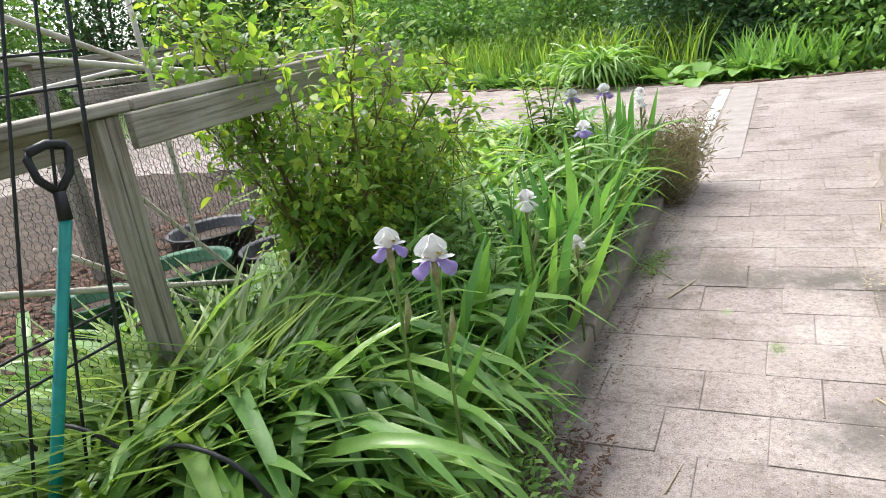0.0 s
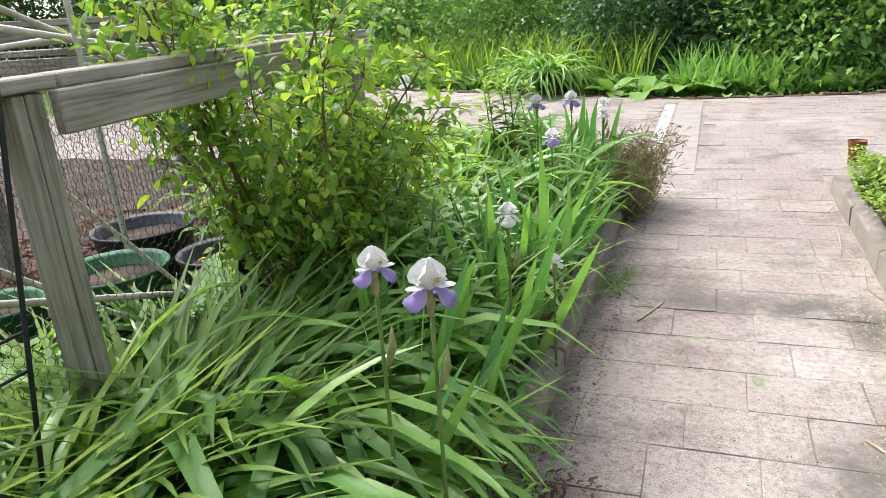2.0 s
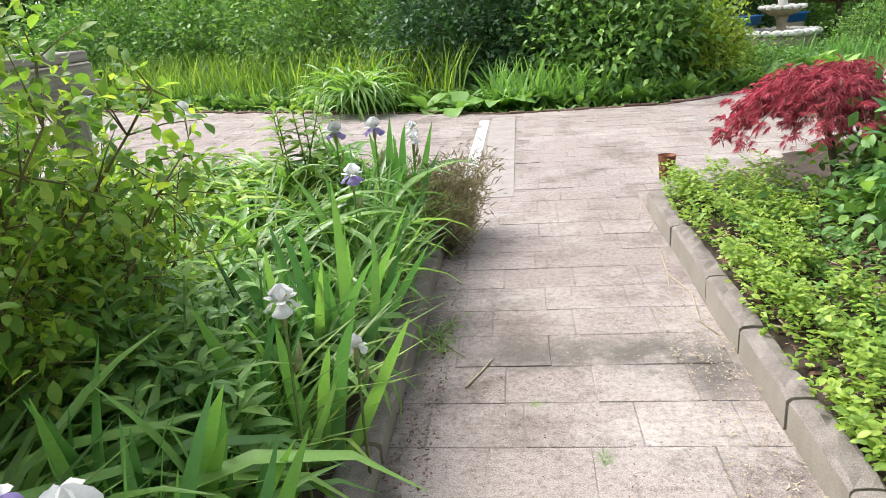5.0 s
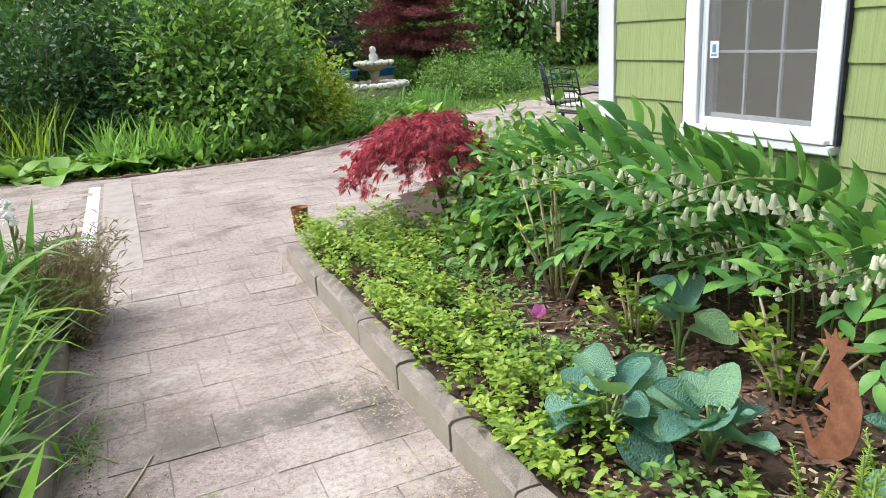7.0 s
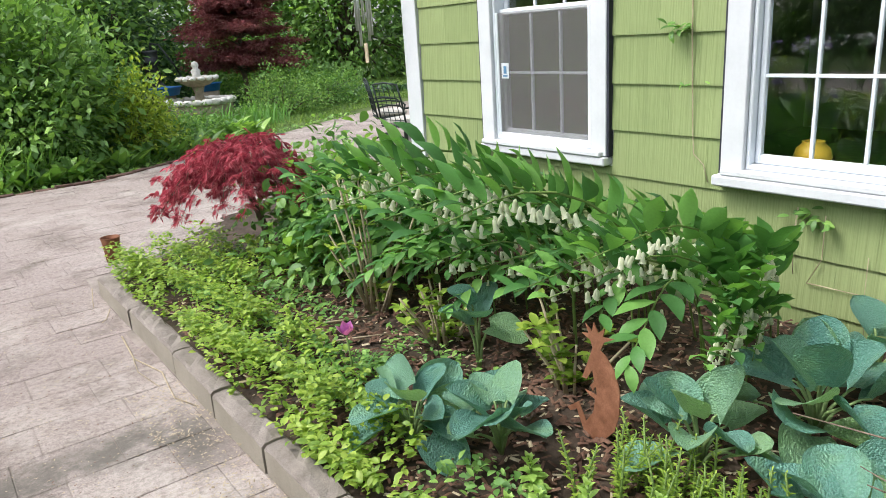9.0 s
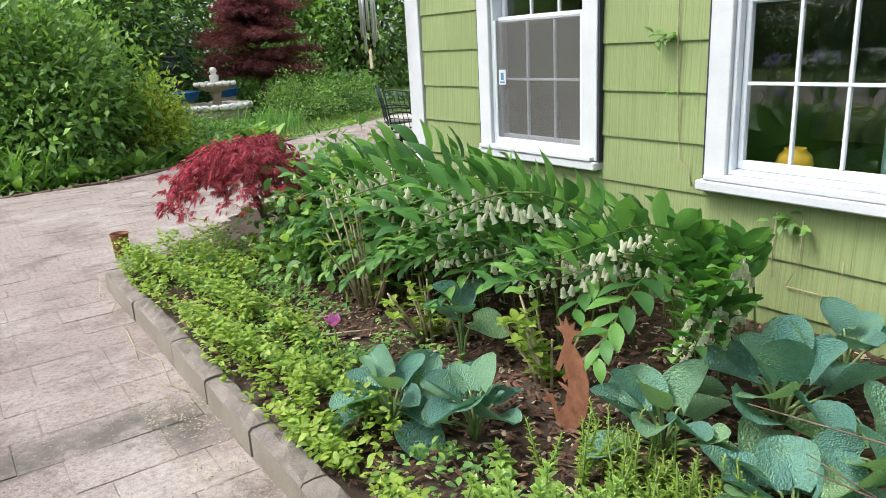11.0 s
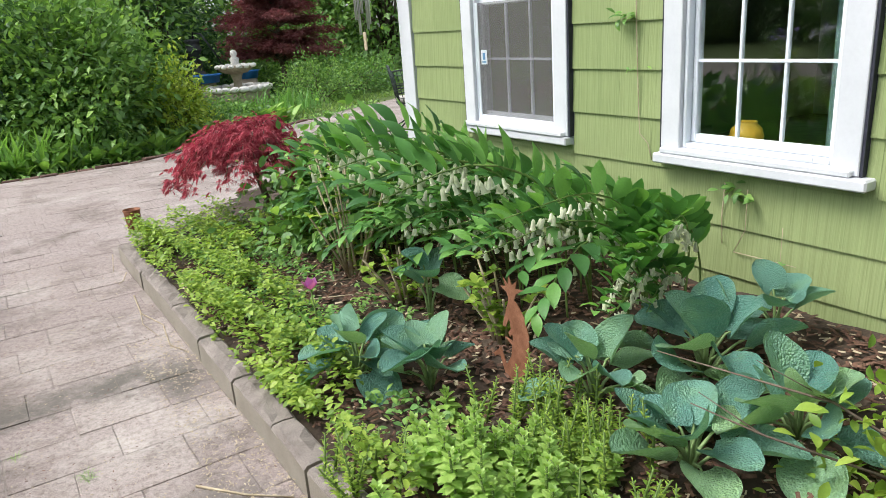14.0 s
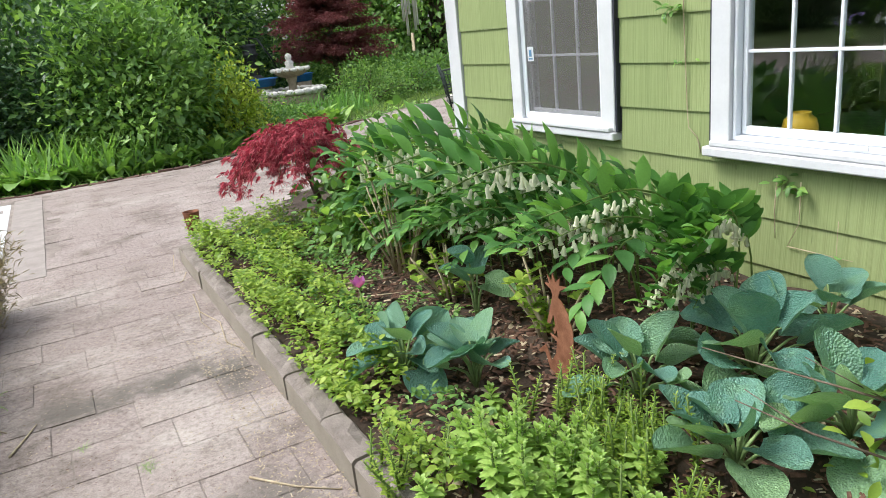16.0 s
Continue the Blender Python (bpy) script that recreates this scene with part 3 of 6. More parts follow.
# ---- shrubs and trees ----
def shrub_mesh(rx, ry, h, clumps, per, leaf, material, template=SMALL, seed=1, low=0.0, lumps=0.35, droop=0.2):
    """Leaves in many small clumps through an uneven dome; verts relative to its base."""
    r = np.random.default_rng(seed)
    a = r.uniform(0, 2 * math.pi, clumps)
    c = r.uniform(-0.15 if low else 0.0, 1, clumps)
    rad = r.uniform(0.55, 1.0, clumps) ** 0.6
    s = np.sqrt(np.maximum(1 - np.clip(c, 0, 1) ** 2, 0.02))
    lump = 1 + lumps * np.sin(a * 3 + seed) * np.sin(c * 5 + seed * 2) + r.normal(0, 0.13, clumps)
    ctr = np.stack([rx * s * np.cos(a) * rad * lump, ry * s * np.sin(a) * rad * lump, h * (low + (1 - low) * np.maximum(c, 0) * rad * lump)], 1)
    out = unit(ctr - np.array([0, 0, h * 0.35]))
    spread = leaf * 2.0
    pos = np.repeat(ctr, per, 0) + r.normal(0, spread, (clumps * per, 3)) * np.array([1, 1, 0.7])
    pos[:, 2] = np.maximum(pos[:, 2], 0.02)
    fwd = np.repeat(out, per, 0) + r.normal(0, 0.8, pos.shape) - np.array([0, 0, droop])
    up = np.array([0, 0, 1.0]) + r.normal(0, 0.5, pos.shape)
    v, f = scatter(template, pos, fwd, up, leaf * r.uniform(0.6, 1.35, len(pos)))
    return raw("leaves", v, f, material), ctr


def shrub(name, x, y, z, rx, ry, h, clumps, per, leaf, material, label, category="shrub", seed=1, template=SMALL, low=0.0, trunk=0.03, lumps=0.35, group="", stems=7, bark=None):
    t = thing(name, pose(x, y, z), label, category, group)
    me, ctr = shrub_mesh(rx, ry, h, clumps, per, leaf, material, template, seed, low, lumps)
    part("crown", me, None, t)
    r = np.random.default_rng(seed + 50)
    runs = []
    for k in r.choice(len(ctr), min(stems * 4, len(ctr)), replace=False):
        p = ctr[k]
        b = np.array([p[0] * 0.12, p[1] * 0.12, 0.0 if k % 3 else h * 0.2])
        mid = b + (p - b) * 0.5 + np.array([0, 0, h * 0.12])
        rr = trunk * r.uniform(0.25, 0.6)
        runs.append(([b, (b + mid) / 2 + r.normal(0, 0.02, 3) * h, mid, p], [rr, rr * 0.8, rr * 0.6, rr * 0.25]))
    runs.append(([(0, 0, -0.05), (0.02 * h, 0, h * 0.2), (0.0, 0.02 * h, h * 0.45), (0.03 * h, 0.0, h * 0.8)], [trunk, trunk * 0.85, trunk * 0.6, trunk * 0.2]))
    rods("trunk", runs, bark or BARK, t, 5)
    return t



# ---- bed plants ----
def blade_mesh(name, profile, droop, fold, ripple, turn, material):
    v, f = blade_shape(profile, droop, fold, ripple, turn)
    return raw(name, v, f, material)


STRAP = [0.016, 0.022, 0.027, 0.0295, 0.029, 0.026, 0.021, 0.013, 0.002]
DAY_BLADES = [blade_mesh("leaf", STRAP, d, 0.5, 0.02, tw, L_DAYLILY) for d, tw in ((1.2, 0.03), (1.7, -0.04), (2.1, 0.05), (2.5, -0.03), (2.9, 0.04), (1.9, 0.0))]
SWORD = [0.028, 0.034, 0.036, 0.035, 0.032, 0.026, 0.016, 0.001]
IRIS_BLADES = [blade_mesh("leaf", SWORD, d, 0.12, 0.0, tw, L_IRIS) for d, tw in ((0.1, 0.01), (0.25, -0.02), (0.45, 0.03), (0.8, 0.02))]


def strap_clump(name, blades, count, length, elev, label, category, group, r, fan=None):
    """A tuft of strap leaves rising from one root; fan: leaves stand in one plane."""
    t = thing(name, None, label, category, group)
    for i in range(count):
        az = r.uniform(0, 360) if fan is None else fan + (0 if i % 2 else 180) + r.gauss(0, 9)
        e = min(89, r.gauss(*elev))
        s = length * r.uniform(0.65, 1.15)
        o = part("leaf", r.choice(blades), None, t)
        w = s if fan is None else s * 1.0
        o.matrix_local = pose(r.gauss(0, 0.018), r.gauss(0, 0.018), 0, e, r.gauss(0, 12) if fan is None else r.choice((78, 90, 102, -85)), az) @ Matrix.Diagonal((w, s, s, 1)) if fan is None else pose(0.03 * (i - count / 2) * math.cos(radians(fan)), 0.03 * (i - count / 2) * math.sin(radians(fan)), 0, 0, 0, fan) @ pose(0, 0, 0, 90, 0, 0) @ pose(0, 0, 0, 0, 0, -(i - (count - 1) / 2) * 7 + r.gauss(0, 3)) @ pose(0, 0, 0, r.gauss(0, 4), 0, 0) @ Matrix.Diagonal((w, s, s, 1))
    return t


def plant_out(protos, spots, r, tilt=6, scale=(0.85, 1.15)):
    """Copies the prototypes to the spots; the prototypes take the first ones."""
    for i, (x, y) in enumerate(spots):
        m = pose(x, y, bed_height(x, y) - 0.01, r.gauss(0, tilt), r.gauss(0, tilt), r.uniform(0, 360)) @ Matrix.Scale(r.uniform(*scale), 4)
        p = protos[i % len(protos)]
        if i < len(protos):
            p.matrix_world = m
        else:
            copy_thing(p, m)


R = random.Random(21)
DAY_LABEL = "daylily clump with long arching strap-like green leaves"
days = [strap_clump("daylily", DAY_BLADES, 34, 0.78, (70, 13), DAY_LABEL, "plant", "daylilies in the bed", R) for _ in range(4)]
spots = []
for _ in range(4000):
    if len(spots) >= 29:
        break
    y = R.uniform(1.42, 2.75)
    x = R.uniform(-0.42, 0.10 - 0.1 * max(0, y - 1.9))
    if all((x - a) ** 2 + (y - b) ** 2 > 0.022 for a, b in spots):
        spots.append((x, y))
plant_out(days, [q for q in spots if q[0] > -0.2 or q[1] > 2.0], R)
plant_out([strap_clump("daylily", DAY_BLADES, 34, 0.80, (72, 11), DAY_LABEL, "plant", "daylilies in the bed", R)], [(-0.36, 1.52), (-0.33, 1.68), (-0.36, 1.84), (-0.24, 1.58), (-0.38, 2.0), (-0.2, 1.8), (-0.72, 1.5), (-0.95, 1.75), (-0.66, 1.85), (-1.15, 1.5), (-0.3, 1.3), (-0.05, 1.34)], R)
days_far = [strap_clump("daylily", DAY_BLADES, 26, 0.74, (68, 12), DAY_LABEL, "plant", "daylilies in the bed", R) for _ in range(2)]
spots = []
for _ in range(4000):
    if len(spots) >= 30:
        break
    x, y = R.uniform(-0.5, 0.12), R.uniform(3.4, 5.9)
    if all((x - a) ** 2 + (y - b) ** 2 > 0.025 for a, b in spots):
        spots.append((x, y))
plant_out(days_far, spots, R)

IRIS_LABEL = "bearded iris fan of upright sword-shaped green leaves"
fans = [strap_clump("iris_plant", IRIS_BLADES, 7, 0.56, (84, 4), IRIS_LABEL, "plant", "irises along the kerb", R, fan=0) for _ in range(4)]
spots = []
for _ in range(4000):
    if len(spots) >= 66:
        break
    y = R.choice((R.uniform(1.85, 3.0), R.uniform(1.85, 3.8), R.uniform(3.6, 5.95), R.uniform(4.4, 5.95)))
    x = R.uniform(0.04, 0.27) if y < 3.7 else R.uniform(0.06, 0.28)
    if all((x - a) ** 2 + (y - b) ** 2 > 0.008 for a, b in spots):
        spots.append((x, y))
plant_out(fans, spots, R, 7, (0.8, 1.2))

# iris flowers
BEARD = worn("yellow_beard", (0.55, 0.36, 0.03), (0.70, 0.48, 0.06), 40, 0.8, 0.2)
SPATHE = worn("papery_bud", (0.20, 0.24, 0.08), (0.38, 0.34, 0.18), 30, 0.8, 0.2)
STANDARD = blade_mesh("standard", [0.14, 0.40, 0.56, 0.58, 0.46, 0.20], -1.1, 0.35, 0.22, 0.05, PETAL_WHITE)
FALL = blade_mesh("fall", [0.10, 0.22, 0.38, 0.48, 0.44, 0.20], 1.7, -0.25, 0.16, 0.0, PETAL_VIOLET)
FALL_PALE = blade_mesh("fall", [0.10, 0.22, 0.38, 0.48, 0.44, 0.20], 1.7, -0.25, 0.18, 0.0, PETAL_WHITE)
HAFT = blade_mesh("haft", [0.10, 0.22, 0.32, 0.28, 0.10], 0.5, -0.2, 0.06, 0.0, PETAL_WHITE)


def iris_flower(x, y, z, size, az, pale=False, lean=0.0):
    g = bed_height(x, y)
    t = thing("iris_flower", pose(x, y, g - 0.02), "tall bearded iris bloom, white standards and violet falls" if not pale else "fading white bearded iris bloom on a tall stem", "flower", "iris blooms")
    h = z - g + 0.02 - size * 0.5
    rods("stem", [([(0, 0, 0), (lean * 0.3, 0.0, h * 0.4), (lean * 0.8, 0.01, h * 0.8), (lean, 0.01, h)], [0.007, 0.006, 0.005, 0.006])], STEM, t, 6)
    v, f = tube([(lean, 0.01, h - 0.07), (lean, 0.01, h - 0.035), (lean, 0.01, h + 0.005)], [0.006, 0.012, 0.007], 7)
    part("spathe", raw("spathe", v, f, SPATHE), None, t)
    v, f = tube([(lean + 0.012, 0, h * 0.74), (lean + 0.03, 0.004, h * 0.80), (lean + 0.034, 0.004, h * 0.86)], [0.005, 0.011, 0.002], 7)
    part("bud", raw("bud", v, f, SPATHE), None, t)
    for k in range(3):
        a = az + 120 * k
        o = part("standard", STANDARD, None, t)
        o.matrix_local = pose(lean, 0.01, h, 0, 0, a + 60) @ pose(0, 0.012, 0, 66, 0, 0) @ Matrix.Scale(size * 0.66, 4)
        o = part("fall", FALL_PALE if pale else FALL, None, t)
        o.matrix_local = pose(lean, 0.01, h + 0.004, 0, 0, a) @ pose(0, 0.008, 0, 12, 0, 0) @ Matrix.Scale(size * 0.66, 4)
        o = part("haft", HAFT, None, t)
        o.matrix_local = pose(lean, 0.01, h + 0.009, 0, 0, a) @ pose(0, 0.006, 0, 22, 0, 0) @ Matrix.Scale(size * 0.50, 4)
        v, f = tube([(0, 0.01, 0.008), (0, size * 0.12, 0.012), (0, size * 0.24, 0.004)], [0.003, 0.005, 0.002], 5)
        o = part("beard", raw("beard", v, f, BEARD), None, t)
        o.matrix_local = pose(lean, 0.01, h + 0.008, 0, 0, a) @ pose(0, 0, 0, 8, 0, 0)
    return t


iris_flower(0.478, 1.775, 1.07, 0.115, 150)
iris_flower(0.333, 1.80, 1.085, 0.092, 40)
iris_flower(0.361, 2.843, 0.895, 0.09, 80, True)
iris_flower(0.465, 3.145, 0.597, 0.07, 20, True)
iris_flower(0.18, 4.50, 0.865, 0.11, 200)
iris_flower(0.19, 5.09, 1.00, 0.11, 120)
iris_flower(-0.065, 5.20, 0.97, 0.11, 10)
iris_flower(0.29, 5.80, 0.86, 0.085, 60, True)
iris_flower(0.31, 5.72, 0.80, 0.085, 90, True)
iris_flower(-1.36, 6.0, 1.06, 0.12, 30, True)


def leafy_stalks(name, x, y, count, height, leaf, material, template, r, label, category, per=26, spread=0.12, lean=8, group="", width=1.0, tip=True, stem=STEM, elev=0.25):
    """Upright stems with leaves all the way up in a spiral."""
    t = thing(name, pose(x, y, bed_height(x, y) - 0.02), label, category, group)
    runs, pieces = [], []
    for k in range(count):
        bx, by = r.gauss(0, spread), r.gauss(0, spread)
        h = height * r.uniform(0.7, 1.1)
        lx, ly = math.tan(radians(r.gauss(0, lean))) * h, math.tan(radians(r.gauss(0, lean))) * h
        runs.append(([(bx, by, 0), (bx + lx * 0.4, by + ly * 0.4, h * 0.5), (bx + lx, by + ly, h)], [0.006, 0.005, 0.003]))
        q = np.linspace(0.18, 1.0, per)
        a = np.arange(per) * 2.4 + r.uniform(0, 6)
        pos = np.stack([bx + lx * q, by + ly * q, h * q], 1)
        rise = elev + 0.9 * (q ** 4)
        fwd = np.stack([np.cos(a), np.sin(a), rise], 1)
        sz = leaf * (0.75 + 0.4 * np.sin(q * 3.0)) * (1 - 0.35 * q ** 5)
        pieces.append(scatter(template, pos, fwd, np.array([0, 0, 1.0]) + fwd * 0, np.stack([sz * width, sz, sz], 1)))
    for run in runs:
        rods("stem", [run], stem, t, 5)
    v, f = joined(pieces)
    part("foliage", raw("foliage", v, f, material), None, t)
    return t


for x, y, n, h in ((0.02, 3.05, 6, 0.66), (-0.12, 3.35, 6, 0.68), (0.08, 2.78, 5, 0.58), (-0.2, 2.95, 5, 0.64), (0.06, 3.4, 5, 0.6)):
    leafy_stalks("lily_plant", x, y, n, h, 0.15, L_LILY, LANCE, R, "lily stems with whorls of glossy lance-shaped leaves", "plant", 34, 0.1, 7, "lilies", 1.3)
leafy_stalks("phlox_plant", -0.35, 5.3, 5, 0.95, 0.16, L_COVER, LANCE, R, "tall light-green leafy perennial stems", "plant", 30, 0.07, 6, width=1.6)
leafy_stalks("phlox_plant", -0.25, 5.75, 3, 0.7, 0.14, L_WEED, LANCE, R, "tall light-green leafy perennial stems", "plant", 28, 0.08, 6, width=1.5)


def rosette(name, x, y, count, length, label, r, material=L_WEED, elev=45):
    t = thing(name, pose(x, y, bed_height(x, y)), label, "plant")
    for k in range(count):
        v, f = blade_shape([0.02, 0.13, 0.22, 0.25, 0.22, 0.14, 0.01], r.uniform(0.5, 1.2), 0.25, 0.12, 0.03)
        o = part("leaf", raw("leaf", v, f, material), None, t)
        s = length * r.uniform(0.7, 1.1)
        o.matrix_local = pose(0, 0, 0, r.gauss(elev, 12), 0, 360 * k / count + r.gauss(0, 15)) @ Matrix.Scale(s, 4)
    return t


rosette("dock_plant", 0.12, 2.35, 9, 0.36, "broad-leaved dock with large rounded green leaves", R, L_WEED, 60)
rosette("dock_plant", 0.0, 2.55, 8, 0.40, "broad-leaved dock with large rounded green leaves", R, L_LILY, 62)
rosette("dock_plant", -0.30, 2.75, 8, 0.42, "broad-leaved dock with large rounded green leaves", R, L_LILY, 58)


# loose grass and small weeds among the bed plants
def grass_patch(name, x0, x1, y0, y1, count, length, material, seed, label, template=GRASS, elev=1.6):
    r = np.random.default_rng(seed)
    x, y = r.uniform(x0, x1, count), r.uniform(y0, y1, count)
    z = np.array([bed_height(a, b) for a, b in zip(x, y)])
    a = r.uniform(0, 6.28, count)
    fwd = np.stack([np.cos(a), np.sin(a), r.normal(elev, 0.5, count)], 1)
    s = length * r.uniform(0.5, 1.2, count)
    v, f = scatter(template, np.stack([x, y, z - 0.01], 1), fwd, np.array([0, 0, 1.0]), np.stack([s, s, s], 1))
    return tagged(part(name, raw(name, v, f, material)), label, "grass", kind="stuff")


grass_patch("wild_grass", -0.45, 0.30, 1.3, 6.0, 1700, 0.62, L_GRASS, 3, "thin wild grass blades among the bed plants", elev=2.6)
grass_patch("wild_grass", -1.3, -0.5, 1.0, 4.0, 260, 0.45, L_GRASS, 4, "thin wild grass blades along the fence", elev=2.4)
grass_patch("wild_grass", -0.44, -0.12, 1.35, 2.1, 420, 0.78, L_GRASS, 9, "tall wild grass blades in front of the fence post", elev=2.6)


STRAP_TEMPLATE = blade_shape([0.018, 0.026, 0.029, 0.026, 0.018, 0.002], 1.9, 0.4)
grass_patch("strap_foliage", -1.75, -0.42, 4.05, 6.0, 620, 0.78, L_COVER, 14, "dense arching yellow-green strap leaves beyond the fence", STRAP_TEMPLATE, 2.6)
grass_patch("strap_foliage", -1.75, 0.1, 3.7, 6.0, 620, 0.72, L_WEED, 15, "dense arching green strap leaves at the back of the bed", STRAP_TEMPLATE, 2.6)
grass_patch("strap_foliage", -0.45, 0.16, 1.4, 2.6, 320, 0.66, L_WEED, 16, "arching green strap leaves between the daylilies", STRAP_TEMPLATE, 2.6)
grass_patch("strap_foliage", -0.45, -0.12, 1.5, 2.4, 300, 0.98, L_WEED, 18, "tall arching green strap leaves in front of the fence post", STRAP_TEMPLATE, 2.8)
grass_patch("strap_foliage", -0.36, -0.1, 1.0, 1.5, 130, 0.8, L_WEED, 19, "arching green strap leaves at the foot of the trellis", STRAP_TEMPLATE, 3.0)
grass_patch("wild_grass", -0.47, -0.3, 1.0, 1.9, 300, 0.7, L_COVER, 17, "tall light wild grass in front of the fence", elev=2.8)


def low_cover(name, spots, count, leaf, height, material, seed, label, template=OVATE, gaps=-0.3):
    """Small leaves on short stalks in patches: x, y, rx, ry for each."""
    r = np.random.default_rng(seed)
    w = np.array([a * b for _, _, a, b in spots])
    k = r.choice(len(spots), count, p=w / w.sum())
    q = np.array(spots)[k]
    cx = q[:, 0] + q[:, 2] * r.uniform(-1, 1, count)
    cy = q[:, 1] + q[:, 3] * r.uniform(-1, 1, count)
    cell = np.floor(cx * 14) * 37.0 + np.floor(cy * 14) * 91.0
    top = height * (0.3 + 0.8 * np.abs(np.sin(cell)) ** 1.5)
    z = np.array([bed_height(a, b) for a, b in zip(cx, cy)]) + top * r.uniform(0.15, 1.0, count) ** 0.6
    a = r.uniform(0, 6.28, count)
    fwd = np.stack([np.cos(a), np.sin(a), r.normal(0.35, 0.35, count)], 1)
    up = np.array([0, 0, 1.0]) + r.normal(0, 0.25, (count, 3))
    bare = np.array([noise.noise((a * 3.1, b * 3.1, seed)) + 0.5 * noise.noise((a * 9, b * 9, seed)) for a, b in zip(cx, cy)]) < gaps
    pos, fwd, up = np.stack([cx, cy, z], 1)[~bare], fwd[~bare], up[~bare]
    v, f = scatter(template, pos, fwd, up, leaf * r.uniform(0.5, 1.5, len(pos)))
    return tagged(part(name, raw(name, v, f, material)), label, "groundcover", kind="stuff")


low_cover("groundcover", [(2.32, 5.3, 0.22, 1.2), (2.45, 6.3, 0.4, 0.35), (2.30, 4.0, 0.2, 0.8), (2.75, 5.6, 0.3, 0.5), (2.22, 3.25, 0.13, 0.35), (2.13, 2.75, 0.06, 0.6), (2.09, 4.6, 0.07, 1.7)], 12500, 0.034, 0.23, L_COVER, 5, "low yellow-green leafy groundcover along the kerb")
low_cover("groundcover", [(2.55, 4.6, 0.28, 1.1), (2.6, 5.8, 0.35, 0.6), (2.35, 2.6, 0.2, 0.25), (2.6, 3.6, 0.3, 0.5)], 4200, 0.034, 0.14, L_WEED, 6, "low mid-green leafy groundcover over mulch")
low_cover("groundcover", [(0.35, 2.15, 0.25, 0.4), (0.45, 1.8, 0.25, 0.4)], 1700, 0.03, 0.09, L_SHRUB, 7, "low dark leafy groundcover at the end of the kerb", SMALL)
low_cover("bed_undergrowth", [(-0.1, 2.2, 0.4, 0.9), (-0.15, 3.8, 0.42, 2.0)], 9000, 0.06, 0.28, L_WEED, 8, "small leafy undergrowth between the bed plants")

# rose bush beside the fence
def rose_bush(x, y, z, height, spread, canes, leaves, seed, label, size=0.042):
    r = np.random.default_rng(seed)
    t = thing("rose_bush", pose(x, y, z), label, "shrub")
    runs, pos, out = [], [], []
    for k in range(canes):
        a = r.uniform(0, 6.28)
        h = height * r.uniform(0.55, 1.05)
        reach = spread * r.uniform(0.3, 1.1)
        q = np.linspace(0, 1, 9)
        p = np.stack([math.cos(a) * reach * q ** 1.1 + 0.03 * np.sin(q * 7 + k), math.sin(a) * reach * q ** 1.1 + 0.03 * np.cos(q * 6 + k), h * (q - 0.12 * q ** 3)], 1)
        runs.append((p, np.linspace(0.009, 0.003, 9)))
        for j in range(3, 9):
            for _ in range(4):
                d = unit(r.normal(0, 1, 3) + np.array([0, 0, 0.3]))
                L = r.uniform(0.08, 0.26)
                e = p[j] + d * L
                runs.append(([p[j], p[j] + d * L * 0.5 + np.array([0, 0, 0.01]), e], [0.003, 0.0022, 0.0012]))
                n = leaves
                u = r.uniform(0.2, 1.1, n)[:, None]
                pos.append(p[j] + d * L * u + r.normal(0, 0.03, (n, 3)))
                out.append(d + r.normal(0, 0.8, (n, 3)))
    for run in runs[:canes * 25:25]:
        rods("cane", [run], STEM_ROSE, t, 5)
    tagged(rods("twiggy_growth", [q for i, q in enumerate(runs) if i % 25], STEM_ROSE, t, 4), kind="stuff")
    pos, out = np.concatenate(pos), np.concatenate(out)
    v, f = scatter(OVATE, pos, out, np.array([0, 0, 1.0]) + r.normal(0, 0.35, pos.shape), size * r.uniform(0.6, 1.3, len(pos)))
    part("foliage", raw("foliage", v, f, L_ROSE), None, t)
    return t


STEM_ROSE = worn("rose_cane", (0.10, 0.09, 0.03), (0.20, 0.15, 0.06), 20, 0.7, 0.3)
rose_bush(-0.44, 2.66, 0.25, 1.80, 0.66, 19, 12, 61, "climbing rose bush with small green leaves by the fence", 0.051)
rose_bush(-0.40, 3.28, 0.25, 1.0, 0.32, 13, 10, 62, "low rose bush with small yellowing green leaves", 0.042)

# bronze fennel
def fennel(x, y, seed):
    r = np.random.default_rng(seed)
    t = thing("bronze_fennel", pose(x, y, 0.0), "feathery bronze fennel bush with hair-fine fronds", "plant")
    runs, pos, out = [], [], []
    for k in range(16):
        a, h = r.uniform(0, 6.28), r.uniform(0.3, 0.62)
        d = np.array([math.cos(a) * r.uniform(0.1, 0.55), math.sin(a) * r.uniform(0.1, 0.55), 1.0])
        p = np.stack([d * h * q for q in np.linspace(0, 1, 5)])
        p[:, 2] -= 0.1 * np.linspace(0, 1, 5) ** 2
        runs.append((p, np.linspace(0.006, 0.002, 5)))
        for j in range(1, 5):
            n = 45
            pos.append(p[j] + r.normal(0, 0.06, (n, 3)))
            out.append(unit(d) + r.normal(0, 0.8, (n, 3)))
    for run in runs:
        rods("stalk", [run], L_FENNEL, t, 5)
    pos, out = np.concatenate(pos), np.concatenate(out)
    s = 0.07 * r.uniform(0.5, 1.3, len(pos))
    v, f = scatter(NARROW, pos, out, np.array([0, 0, 1.0]), np.stack([s * 0.22, s, s], 1))
    part("fronds", raw("fronds", v, f, L_FENNEL), None, t)


fennel(0.42, 5.85, 71)
fennel(0.55, 6.05, 72)
fennel(0.52, 5.6, 73)

